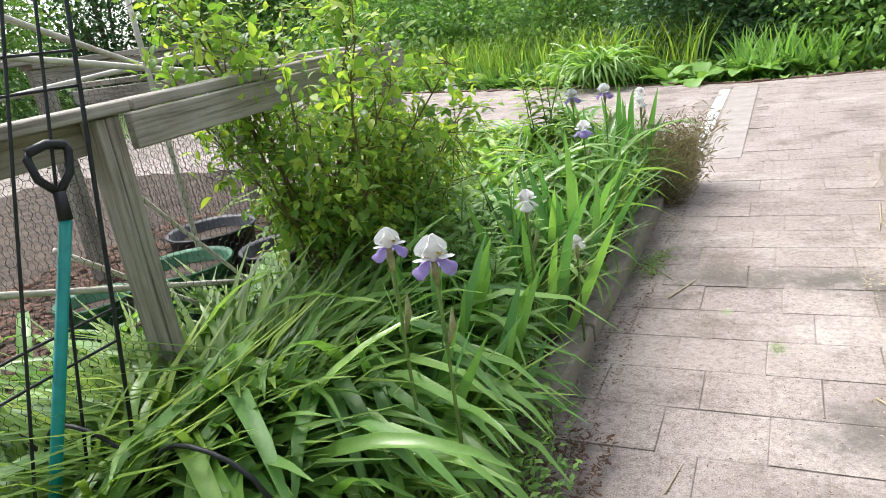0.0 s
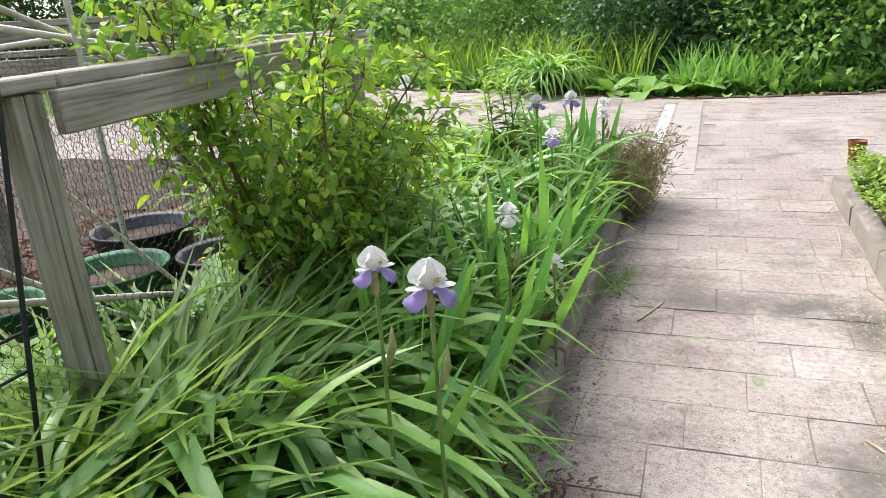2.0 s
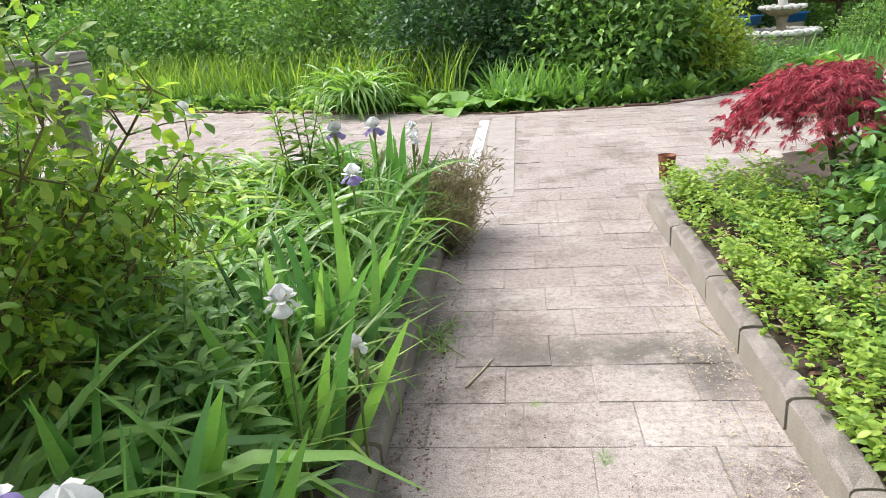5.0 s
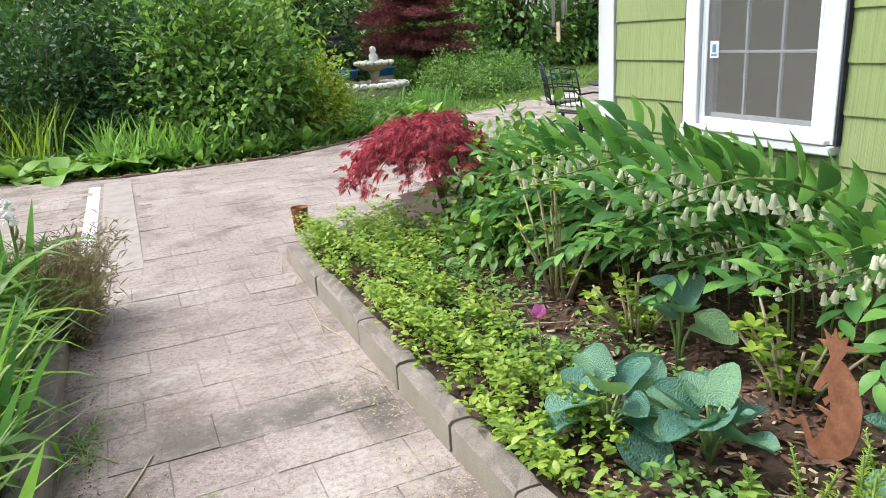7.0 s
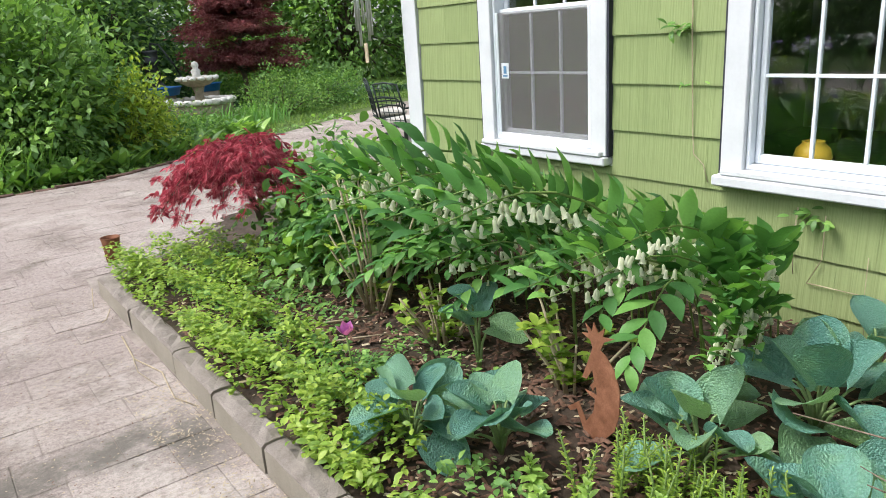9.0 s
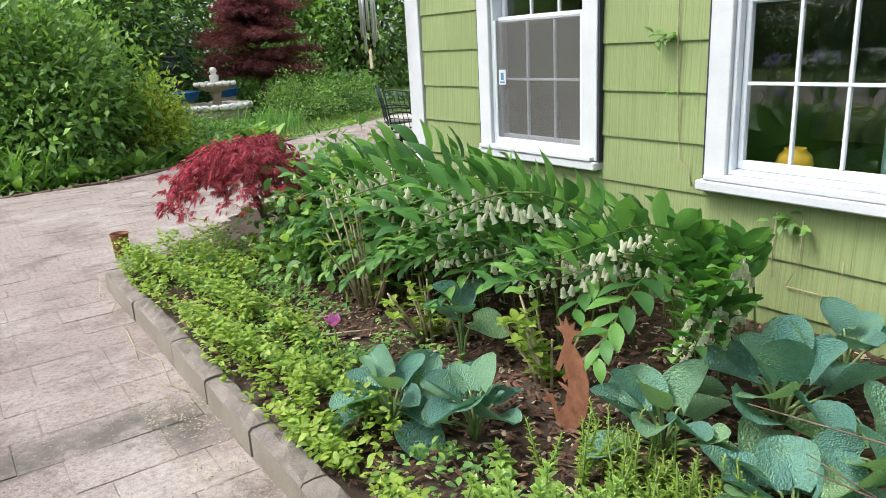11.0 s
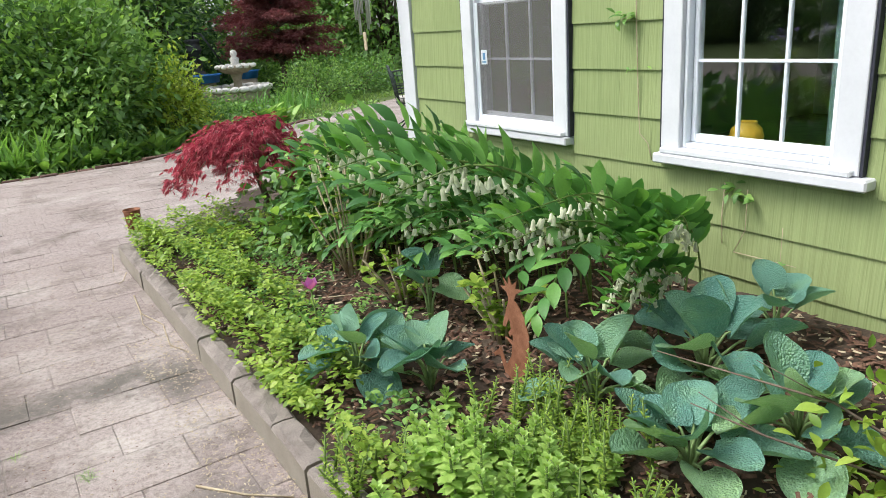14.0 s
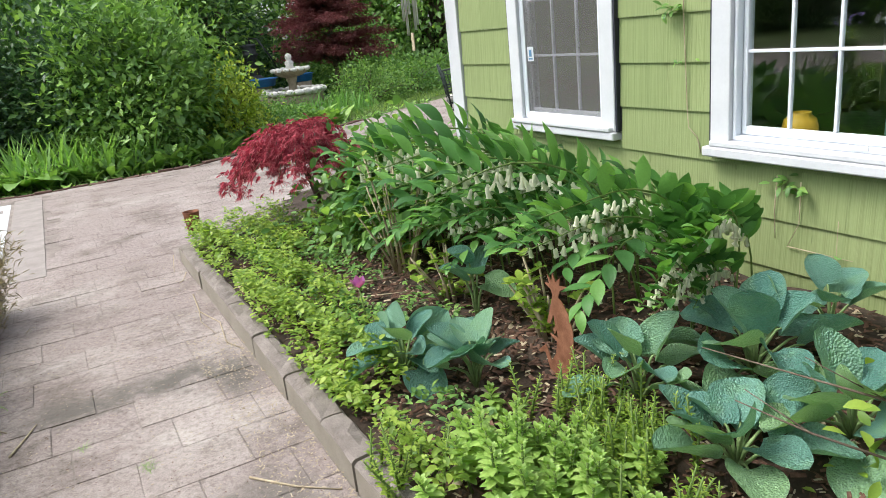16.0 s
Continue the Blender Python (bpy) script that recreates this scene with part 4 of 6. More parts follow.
# ---- right bed ----
# hostas
def hosta_leaf_mesh(seed):
    r = random.Random(seed)
    rows, cols = 12, 24
    cup, curl, roll_ = r.uniform(0.35, 0.95), r.uniform(-0.1, 0.75), r.uniform(-0.15, 0.15)
    v, f = [], []
    for i in range(rows + 1):
        t = i / rows
        w = 0.455 * (math.sin(math.pi * (0.05 + 0.95 * t) ** 0.80) ** 0.52 if t < 1 else 0.0) + 0.004
        for j in range(cols + 1):
            u = 2 * j / cols - 1
            x = w * u
            back = 0.13 * abs(u) ** 1.5 * max(0.0, 1 - t * 3.2)
            y = t - back
            pucker = 0.0075 * math.sin(i * 2.9 + j * 0.7) * math.cos(j * 1.3) * (1 - abs(u) * 0.5)
            vein = 0.0055 * math.cos(u * 6 * math.pi) * math.sin(math.pi * t) ** 0.5
            z = cup * x * x * 1.6 - curl * 0.25 * t * t + roll_ * x + pucker + vein + (0.02 * abs(u) ** 0.5 if abs(u) > 0.05 else -0.006) + 0.02 * math.sin(t * 9 + seed) * abs(u) ** 3
            v.append((x, y, z))
    for i in range(rows):
        for j in range(cols):
            a = i * (cols + 1) + j
            f.append((a, a + 1, a + cols + 2, a + cols + 1))
    return raw("leaf", v, f, L_HOSTA)


HOSTA_LEAVES = [hosta_leaf_mesh(k) for k in range(6)]
L_HOSTA_STEM = worn("hosta_stalk", (0.16, 0.25, 0.09), (0.24, 0.34, 0.13), 20, 0.6, 0.1)


def hosta(x, y, count, leaf, spread, r, label, high=0.12, z=None, only=None):
    t = thing("hosta", pose(x, y, bed_height(x, y) if z is None else z), label, "plant", "hostas")
    for k in range(count):
        az = 360 * k * 0.382 + r.gauss(0, 18) if only is None else only[k % len(only)]
        q = (k + 0.5) / count
        d = spread * (0.25 + 0.75 * q)
        h = high * 0.9 + (1 - q) * leaf * 0.55 + r.uniform(-0.02, 0.03)
        a = radians(az)
        ex, ey = -math.sin(a) * d, math.cos(a) * d
        stalk = tube([(0, 0, 0), (ex * 0.35, ey * 0.35, h * 0.65), (ex * 0.8, ey * 0.8, h * 0.97), (ex, ey, h)], [0.008, 0.007, 0.005, 0.004], 6)
        part("stalk", raw("stalk", *stalk, L_HOSTA_STEM), None, t)
        o = part("leaf", r.choice(HOSTA_LEAVES), None, t)
        s = leaf * r.uniform(0.68, 1.02)
        o.matrix_local = pose(ex, ey, h, 0, 0, az) @ pose(0, 0, 0, r.gauss(48 - 50 * q, 17), r.gauss(0, 22), 0) @ Matrix.Scale(s, 4)
    return t


H = random.Random(5)
HOSTA_LABEL = "blue-green hosta with large puckered cupped leaves"
hosta(2.42, 3.12, 13, 0.20, 0.13, H, HOSTA_LABEL + ", beside the kerb")
hosta(2.62, 2.82, 12, 0.20, 0.13, H, HOSTA_LABEL + ", beside the rusty figure")
hosta(2.98, 3.38, 5, 0.19, 0.07, H, "young hosta with a few blue-green leaves on tall stalks", 0.24)
hosta(3.05, 2.26, 13, 0.21, 0.17, H, HOSTA_LABEL)
hosta(3.50, 2.08, 17, 0.25, 0.22, H, HOSTA_LABEL + ", near the house wall")
hosta(2.98, 1.74, 14, 0.215, 0.18, H, HOSTA_LABEL, 0.07)
hosta(3.38, 1.60, 15, 0.23, 0.20, H, HOSTA_LABEL, 0.08)
hosta(3.98, 2.08, 6, 0.21, 0.10, H, "hosta with dull green leaves against the wall", 0.12)

# Solomon's seal: arching stems with two ranks of leaves and hanging bells
SEAL_LEAVES = [blade_mesh("leaf", [0.02, 0.13, 0.20, 0.22, 0.19, 0.11, 0.004], d, 0.3, 0.05, tw, L_SEAL) for d, tw in ((0.5, 0.02), (0.9, -0.03), (0.25, 0.03))]
_v, _f = lathe([(0.001, 0.0), (0.0035, -0.003), (0.0045, -0.010), (0.0050, -0.017), (0.0072, -0.022)], 6)
BELL_MESH = raw("bell", _v, _f, BELL)


def seal_stem(r, length, count, bells, rise=16, leaf=0.142, pair=(-1, 1), tip=(-38, -4)):
    t = thing("solomons_seal", None, "Solomon's seal stem with paired green leaves and hanging cream bells", "plant", "Solomon's seal by the wall")
    n = 12
    pts, a = [np.zeros(3)], radians(86)
    end = radians(r.uniform(*tip))
    for i in range(n):
        q = (i + 1) / n
        ang = a + (end - a) * min(1.0, max(0.0, (q - 0.25) / 0.55)) ** 1.1
        pts.append(pts[-1] + np.array([0, math.cos(ang), math.sin(ang)]) * length / n)
    pts = np.array(pts)
    part("stem", raw("stem", *tube(pts, np.linspace(0.0055, 0.0022, n + 1), 6), STEM), None, t)

    def at(q):
        i = min(n - 1, int(q * n))
        return pts[i] + (pts[i + 1] - pts[i]) * (q * n - i), pts[i + 1] - pts[i]
    for k in range(count):
        q = 0.36 + 0.63 * k / (count - 1)
        p, d = at(q)
        side = 1 if k % 2 else -1
        o = part("leaf", r.choice(SEAL_LEAVES), None, t)
        pitch = math.degrees(math.atan2(d[2], d[1]))
        s = leaf * r.uniform(0.85, 1.12) * (1.0 - 0.35 * max(0, q - 0.75) / 0.25)
        o.matrix_local = Matrix.Translation(p) @ pose(0, 0, 0, pitch, 0, 0) @ pose(0, 0, 0, 0, 0, side * r.gauss(-52 + 24 * q, 8)) @ pose(0, 0, 0, r.gauss(rise, 9), side * r.gauss(12, 9), 0) @ Matrix.Scale(s, 4)
    for k in range(bells):
        q = 0.42 + 0.45 * k / max(1, bells - 1)
        p, d = at(q)
        for side in pair:
            o = part("bell", BELL_MESH, None, t)
            o.matrix_local = Matrix.Translation(p + np.array([side * r.uniform(0.004, 0.012), r.gauss(0, 0.005), -0.03 - r.uniform(0, 0.02)])) @ pose(0, 0, 0, r.gauss(0, 14), side * 12 + r.gauss(0, 10), 0) @ Matrix.Scale(r.uniform(1.35, 1.8), 4)
    return t


S = random.Random(12)
stems = [seal_stem(S, 1.12 * k, 19, b, pair=(-1,)) for k, b in ((1.0, 4), (0.9, 4), (1.05, 5), (0.95, 4), (0.85, 3), (1.0, 4))]
placed = 0
rows = [(3.98, 2.75, 5.7, 19), (3.78, 2.6, 5.6, 21), (3.58, 3.25, 5.4, 17), (3.42, 3.7, 5.1, 13), (4.15, 2.95, 5.6, 13)]
for x0, ya, yb, n in rows:
    for i in range(n):
        x, y = x0 + S.gauss(0, 0.05), ya + (yb - ya) * (i + S.uniform(0.2, 0.8)) / n
        lean = 64 + S.gauss(0, 16)
        if y < 2.95:
            lean = 108 + S.gauss(0, 18)
        m = pose(x, y, bed_height(x, y) - 0.02, S.gauss(0, 5), S.gauss(0, 5), lean) @ Matrix.Scale(S.uniform(0.93, 1.16) * (0.66 if x < 3.34 else 0.80 if x < 3.5 else 0.92 if x < 3.68 else 1.0), 4)
        if placed < len(stems):
            stems[placed].matrix_world = m
        else:
            copy_thing(stems[placed % len(stems)], m)
        placed += 1

front = [seal_stem(S, 1.0, 18, 13, 58, 0.145, tip=(-16, -4)), seal_stem(S, 0.95, 17, 12, 54, 0.145, tip=(-16, -4)), seal_stem(S, 1.08, 19, 14, 62, 0.15, tip=(-16, -4))]
arches = ((3.62, 2.60, 56, 1.20), (3.50, 2.90, 50, 1.12), (3.70, 2.45, 60, 1.16), (3.58, 3.15, 54, 1.24), (3.45, 3.2, 58, 1.0), (3.66, 2.54, 84, 1.0), (3.74, 2.44, 110, 0.74), (3.76, 2.60, 118, 0.90),
          (3.92, 2.78, 118, 0.85), (3.95, 2.55, 114, 0.85), (3.62, 2.42, 100, 0.58), (3.60, 2.50, 112, 0.70), (3.74, 2.62, 122, 0.78), (4.05, 2.52, 106, 0.88), (3.84, 2.70, 126, 0.80), (4.0, 2.80, 120, 0.85), (3.85, 2.45, 112, 0.72), (3.60, 3.5, 58, 1.22), (3.72, 2.95, 54, 1.30), (3.75, 3.4, 54, 1.32), (3.58, 3.95, 60, 1.2), (3.62, 4.45, 62, 1.15), (3.8, 2.66, 70, 1.12), (3.85, 3.9, 58, 1.3))
for i, (x, y, lean, size) in enumerate(arches):
    m = pose(x, y, bed_height(x, y) - 0.02, S.gauss(0, 3), S.gauss(0, 3), lean) @ Matrix.Scale(size * 1.05, 4)
    if i < 3:
        front[i].matrix_world = m
    else:
        copy_thing(front[i % 3], m)

# leafy perennials and cut stems
def leafy_mound(name, x, y, rx, ry, h, clumps, per, leaf, material, seed, label, category="shrub", template=OVATE, low=0.0):
    t = thing(name, pose(x, y, bed_height(x, y) - 0.02), label, category)
    me, ctr = shrub_mesh(rx, ry, h, clumps, per, leaf, material, template, seed, low)
    part("foliage", me, None, t)
    r = np.random.default_rng(seed)
    runs = []
    for p in ctr[:: max(1, len(ctr) // 26)]:
        b = np.array([p[0] * 0.35, p[1] * 0.35, 0])
        runs.append(([b, b + (p - b) * 0.55 + np.array([0, 0, 0.03]), p], [0.005, 0.004, 0.002]))
    for run in runs:
        rods("stem", [run], STEM, t, 5)
    return t


def cut_stems(x, y, spread, count, height, r, label, leaves=True):
    """Bare tan stems with small new leaf tufts."""
    t = thing("hydrangea", pose(x, y, bed_height(x, y) - 0.02), label, "shrub")
    runs, pos, fwd = [], [], []
    for k in range(count):
        a = r.uniform(0, 6.28)
        h = height * r.uniform(0.45, 1.1)
        tx, ty = math.cos(a) * spread * r.uniform(0.4, 1.1), math.sin(a) * spread * r.uniform(0.4, 1.1)
        p = [(0.06 * math.cos(a), 0.06 * math.sin(a), 0), (tx * 0.5, ty * 0.5, h * 0.45), (tx, ty, h)]
        runs.append((p, [0.009, 0.007, 0.0055]))
        for q in (0.25, 0.5, 0.8, 1.0):
            if r.random() < 0.75:
                c = np.array(p[1]) * (1 - q) * 2 * (q < 1) * 0 + np.array([tx * q, ty * q, h * q])
                for _ in range(5):
                    pos.append(c)
                    b = r.uniform(0, 6.28)
                    fwd.append((math.cos(b), math.sin(b), r.uniform(0.2, 1.2)))
    for run in runs:
        rods("stem", [run], DRY, t, 6)
    if leaves:
        v, f = scatter(OVATE, np.array(pos), np.array(fwd), np.array([0, 0, 1.0]), 0.06 * np.array([r.uniform(0.6, 1.3) for _ in pos]))
        part("new_leaves", raw("new_leaves", v, f, L_COVER), None, t)
    return t


D = random.Random(8)
leafy_mound("hydrangea_mound", 3.45, 5.55, 0.40, 0.5, 0.72, 150, 9, 0.085, L_WEED, 81, "leafy green shrub with broad oval leaves under the maple")
leafy_mound("hydrangea_mound", 3.2, 5.05, 0.34, 0.4, 0.55, 110, 9, 0.085, L_WEED, 82, "leafy green shrub with broad oval leaves")
leafy_mound("hydrangea_mound", 3.95, 6.3, 0.4, 0.5, 0.7, 110, 9, 0.085, L_WEED, 83, "leafy green shrub with broad oval leaves near the house corner")
cut_stems(3.05, 4.40, 0.36, 18, 0.78, D, "pruned shrub with bare tan stems and new yellow-green leaves")
cut_stems(3.05, 3.75, 0.28, 14, 0.38, D, "pruned shrub with bare tan stems and new yellow-green leaves")
cut_stems(3.15, 2.95, 0.24, 14, 0.42, D, "pruned shrub with bare tan stems and new yellow-green leaves")
leafy_stalks("tall_sprig", 3.38, 5.3, 1, 1.05, 0.09, L_COVER, OVATE, D, "single tall stem with bright yellow-green leaves", "plant", 16, 0.0, 1, width=1.4)

# sedum and wispy plants beside the kerb
def sedum(x, y, count, height, spread, r, label):
    t = thing("sedum", pose(x, y, bed_height(x, y) - 0.02), label, "plant")
    runs, pieces = [], []
    for k in range(count):
        bx, by = r.gauss(0, spread), r.gauss(0, spread)
        h = height * r.uniform(0.75, 1.1) * (1 - 0.5 * min(1, (bx * bx + by * by) / (spread * spread * 6)))
        lx, ly = bx * 0.3, by * 0.3
        runs.append(([(bx, by, 0), (bx + lx, by + ly, h)], [0.005, 0.004]))
        n = 34
        q = np.linspace(0.3, 1.0, n)
        a = np.arange(n) * 2.4
        fwd = np.stack([np.cos(a), np.sin(a), 0.35 + 2.2 * np.maximum(0, q - 0.75) * 4], 1)
        s = 0.058 * (1 - 0.45 * np.maximum(0, q - 0.7) / 0.3)
        pieces.append(scatter(OVATE, np.stack([bx + lx * q, by + ly * q, h * q], 1), fwd, np.array([0, 0, 1.0]), s))
    for run in runs:
        rods("stem", [run], STEM, t, 5)
    part("foliage", raw("foliage", *joined(pieces), L_SEDUM), None, t)


sedum(2.34, 2.10, 36, 0.31, 0.12, D, "pale green fleshy sedum clump beside the kerb")
sedum(2.44, 1.90, 28, 0.28, 0.11, D, "pale green fleshy sedum clump")
for x, y, n in ((2.66, 2.12, 26), (2.70, 1.92, 26), (2.78, 2.24, 18), (2.13, 2.42, 14), (2.5, 1.6, 20)):
    leafy_stalks("wispy_weed", x, y, n, 0.27, 0.028, L_COVER, LANCE, D, "wispy fine-leaved yellow-green plant", "plant", 40, 0.10, 10, "wispy plants", 1.5, elev=0.8)
leafy_mound("viburnum_sprouts", 3.35, 1.12, 0.25, 0.25, 0.36, 60, 7, 0.06, L_COVER, 85, "low shrub with bright toothed leaves", low=0.1)
for twig in (([(3.45, 1.0, 0.2), (3.3, 1.45, 0.42), (3.05, 1.95, 0.5)], [0.006, 0.005, 0.002]), ([(3.4, 1.1, 0.2), (3.0, 1.5, 0.40), (2.85, 1.65, 0.5)], [0.005, 0.004, 0.002]), ([(3.3, 1.45, 0.42), (3.1, 1.6, 0.58)], [0.003, 0.0015]), ([(3.0, 1.5, 0.40), (2.98, 1.72, 0.46)], [0.003, 0.0015])):
    tagged(rods("twig", [twig], BARK), "thin bare brown twig reaching over the hostas", "twig", "bare twigs")

# dwarf Japanese maple
def dissected_leaf():
    v, f = [], []
    for k, (a, L) in enumerate(((-75, 0.6), (-48, 0.85), (-22, 1.0), (0, 1.1), (22, 1.0), (48, 0.85), (75, 0.6))):
        s, c = math.sin(radians(a)), math.cos(radians(a))
        i = len(v)
        v += [(0, 0, 0), (s * L * 0.5 + c * 0.036, c * L * 0.5 - s * 0.036, 0.03), (s * L, c * L, -0.22 * L), (s * L * 0.5 - c * 0.036, c * L * 0.5 + s * 0.036, 0.03)]
        f += [(i, i + 1, i + 2), (i, i + 2, i + 3)]
    return np.array(v, float), np.array(f)


DISSECTED = dissected_leaf()


def weeping_maple(x, y, z):
    r = np.random.default_rng(91)
    t = thing("japanese_maple", pose(x, y, z), "dwarf Japanese maple with a weeping crown of fine red leaves", "tree")
    rods("trunk", [([(0.03, 0, 0), (0.02, -0.02, 0.2), (-0.03, 0.0, 0.42), (-0.09, 0.02, 0.6), (-0.12, 0.02, 0.74)], [0.034, 0.030, 0.025, 0.022, 0.015])], BARK, t, 8)
    runs, pos, fwd = [], [], []
    for k in range(54):
        a = r.uniform(0, 6.28)
        reach = r.uniform(0.2, 0.64) * (1.08 if math.cos(a - 2.6) > 0 else 1.0)
        top = r.uniform(0.78, 1.0)
        q = np.linspace(0, 1, 8)
        rise = 0.58 + (top - 0.58) * np.sin(np.minimum(q * 1.7, 1.57)) - (0.19 + 0.65 * reach) * np.maximum(0, q - 0.45) ** 1.4 * 1.3
        p = np.stack([-0.06 + math.cos(a) * reach * q + 0.02 * np.sin(q * 8 + k), 0.02 + math.sin(a) * reach * q + 0.02 * np.cos(q * 7 + k), rise], 1)
        runs.append((p, np.linspace(0.009, 0.002, 8)))
        for j in range(2, 8):
            n = 13
            pos.append(p[j] + r.normal(0, 0.042, (n, 3)) * np.array([1, 1, 0.55]))
            d = np.array([math.cos(a), math.sin(a), -0.75])
            fwd.append(d + r.normal(0, 0.55, (n, 3)))
    for run in runs:
        rods("limb", [run], BARK, t, 5)
    pos, fwd = np.concatenate(pos), np.concatenate(fwd)
    v, f = scatter(DISSECTED, pos, fwd, np.array([0, 0, 1.0]) + r.normal(0, 0.3, pos.shape), 0.058 * r.uniform(0.7, 1.3, len(pos)))
    part("crown", raw("crown", v, f, L_MAPLE), None, t)


weeping_maple(3.05, 5.98, 0.12)

# ---- behind the patio ----
def mound(name, x, y, rx, ry, h, clumps, per, leaf, material, seed, label, template=SMALL, category="shrub", **more):
    return shrub(name, x, y, -0.05, rx, ry, h, clumps, per, leaf, material, label, category, seed, template, **more)


SHRUB_LABEL = "large leafy green shrub, dense and rounded, behind the patio"
for i, (x, y, rx, h, mat, leaf) in enumerate([
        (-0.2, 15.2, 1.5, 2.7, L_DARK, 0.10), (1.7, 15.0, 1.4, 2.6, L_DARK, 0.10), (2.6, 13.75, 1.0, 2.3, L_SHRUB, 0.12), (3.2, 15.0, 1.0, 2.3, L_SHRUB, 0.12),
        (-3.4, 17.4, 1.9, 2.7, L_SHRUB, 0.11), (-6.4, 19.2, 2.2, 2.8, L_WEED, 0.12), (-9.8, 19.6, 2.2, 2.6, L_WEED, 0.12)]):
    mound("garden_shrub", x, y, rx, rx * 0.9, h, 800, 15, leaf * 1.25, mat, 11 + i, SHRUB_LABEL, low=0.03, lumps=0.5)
mound("lime_shrub", 4.25, 13.9, 0.5, 0.5, 1.3, 380, 11, 0.085, L_LIME, 31, "yellow-green leafy shrub beside the patio", low=0.03)
mound("low_shrub", 5.2, 14.9, 0.8, 0.7, 0.5, 420, 11, 0.075, L_WEED, 32, "low bright green shrub in front of the fountain", low=0.03)
mound("low_shrub", 8.6, 17.6, 0.95, 0.8, 0.95, 500, 11, 0.075, L_SHRUB, 33, "low rounded dark green shrub beside the lawn", low=0.03)
mound("low_shrub", 10.4, 18.6, 1.0, 0.9, 0.9, 500, 11, 0.08, L_WEED, 34, "low green shrub beside the lawn", low=0.03)
mound("garden_shrub", 10.2, 23.0, 1.6, 1.4, 2.2, 900, 11, 0.12, L_WEED, 35, "leafy green shrub behind the red maple", low=0.03)


def dark_fence_of_trees():
    protos = []
    for k, (mat, leaf) in enumerate(((L_SHRUB, 0.24), (L_DARK, 0.22), (L_SHRUB, 0.26), (L_WEED, 0.25))):
        protos.append(shrub("tree", 0, 0, 0, 2.9, 2.7, 7.0, 1100, 12, leaf, mat, "tall leafy woodland tree with a broad green crown", "tree", 300 + k, low=0.05, trunk=0.16, group="woods round the garden"))
    r = random.Random(77)
    spots = []
    for k in range(44):
        a = 2 * math.pi * k / 44 + r.uniform(-0.05, 0.05)
        d = r.uniform(27, 31)
        spots.append((2 + d * math.sin(a), 4 + d * math.cos(a)))
    spots += [(3.5, 22.5), (6.3, 25.0), (0.0, 23.5), (-4.5, 25.0), (-9.5, 24.5)]
    for i, (x, y) in enumerate(spots):
        m = pose(x, y, -0.06, 0, 0, r.uniform(0, 360)) @ Matrix.Scale(r.uniform(0.85, 1.25), 4)
        if i < 4:
            protos[i].matrix_world = m
        else:
            copy_thing(protos[i % 4], m)


dark_fence_of_trees()


def field(name, count, length, material, seed, label, inside, x0, x1, y0, y1, template=GRASS, elev=1.4, width=1.0, z=-0.05, kind="stuff", category="grass"):
    """Blades or leaves spread over a region of the plan."""
    r = np.random.default_rng(seed)
    x, y = r.uniform(x0, x1, count), r.uniform(y0, y1, count)
    ok = inside(x, y)
    x, y = x[ok], y[ok]
    a = r.uniform(0, 6.28, len(x))
    fwd = np.stack([np.cos(a), np.sin(a), r.normal(elev, 0.4, len(x))], 1)
    s = length * r.uniform(0.5, 1.25, len(x))
    v, f = scatter(template, np.stack([x, y, np.full(len(x), z)], 1), fwd, np.array([0, 0, 1.0]), np.stack([s * width, s, s], 1))
    return tagged(part(name, raw(name, v, f, material)), label, category, kind=kind)


def patio_edge(x):
    return 11.62 + np.maximum(0, 0.8 - x) * 0.42 + np.maximum(0, x - 3.0) * 0.58


BLADE3 = (np.array([(-0.02, 0, 0), (0.02, 0, 0), (0.016, 0.55, 0.02), (-0.016, 0.55, 0.02), (0.0, 1.0, -0.12)]), np.array([(0, 1, 2), (0, 2, 3), (3, 2, 4)]))
field("lawn_grass", 90000, 0.13, L_GRASS, 401, "rough green lawn grass", lambda x, y: (y > patio_edge(x) + 0.8), 6.6, 20, 14.5, 27, BLADE3, 1.3, 2.0, category="lawn")
field("tall_weeds", 7000, 1.05, L_COVER, 402, "tall grassy weeds behind the patio", lambda x, y: y > patio_edge(x) + 0.9, -10, 0.0, 12.5, 19, BLADE3, 2.4, 0.75)
field("iris_bed", 800, 0.75, L_IRIS, 403, "patch of upright blue-green sword leaves", lambda x, y: (y > patio_edge(x) + 0.75) & (y < patio_edge(x) + 2.2), 0.5, 2.6, 11.6, 14.5, BLADE3, 2.2, 1.3)
field("iris_bed", 900, 0.8, L_SHRUB, 404, "patch of upright blue-green sword leaves", lambda x, y: (y > patio_edge(x) + 0.6) & (y < patio_edge(x) + 2.4), -6.5, -2.6, 12.0, 17.0, BLADE3, 2.2, 1.3)
field("iris_bed", 700, 0.55, L_IRIS, 405, "patch of upright sword leaves near the fountain", lambda x, y: (np.hypot(x - 7.3, (y - 16.4)) < 0.85), 6, 9, 15, 18, BLADE3, 2.8, 1.3)
field("edge_weeds", 9000, 0.11, L_SHRUB, 406, "low leafy weeds along the patio edge", lambda x, y: (y > patio_edge(x) - 0.02 - 0.14 * np.maximum(0, np.sin(x * 5.3) + 0.6 * np.sin(x * 13.1))) & (y < patio_edge(x) + 0.75), -9, 9.5, 11.5, 17, OVATE, 0.9, 1.0)
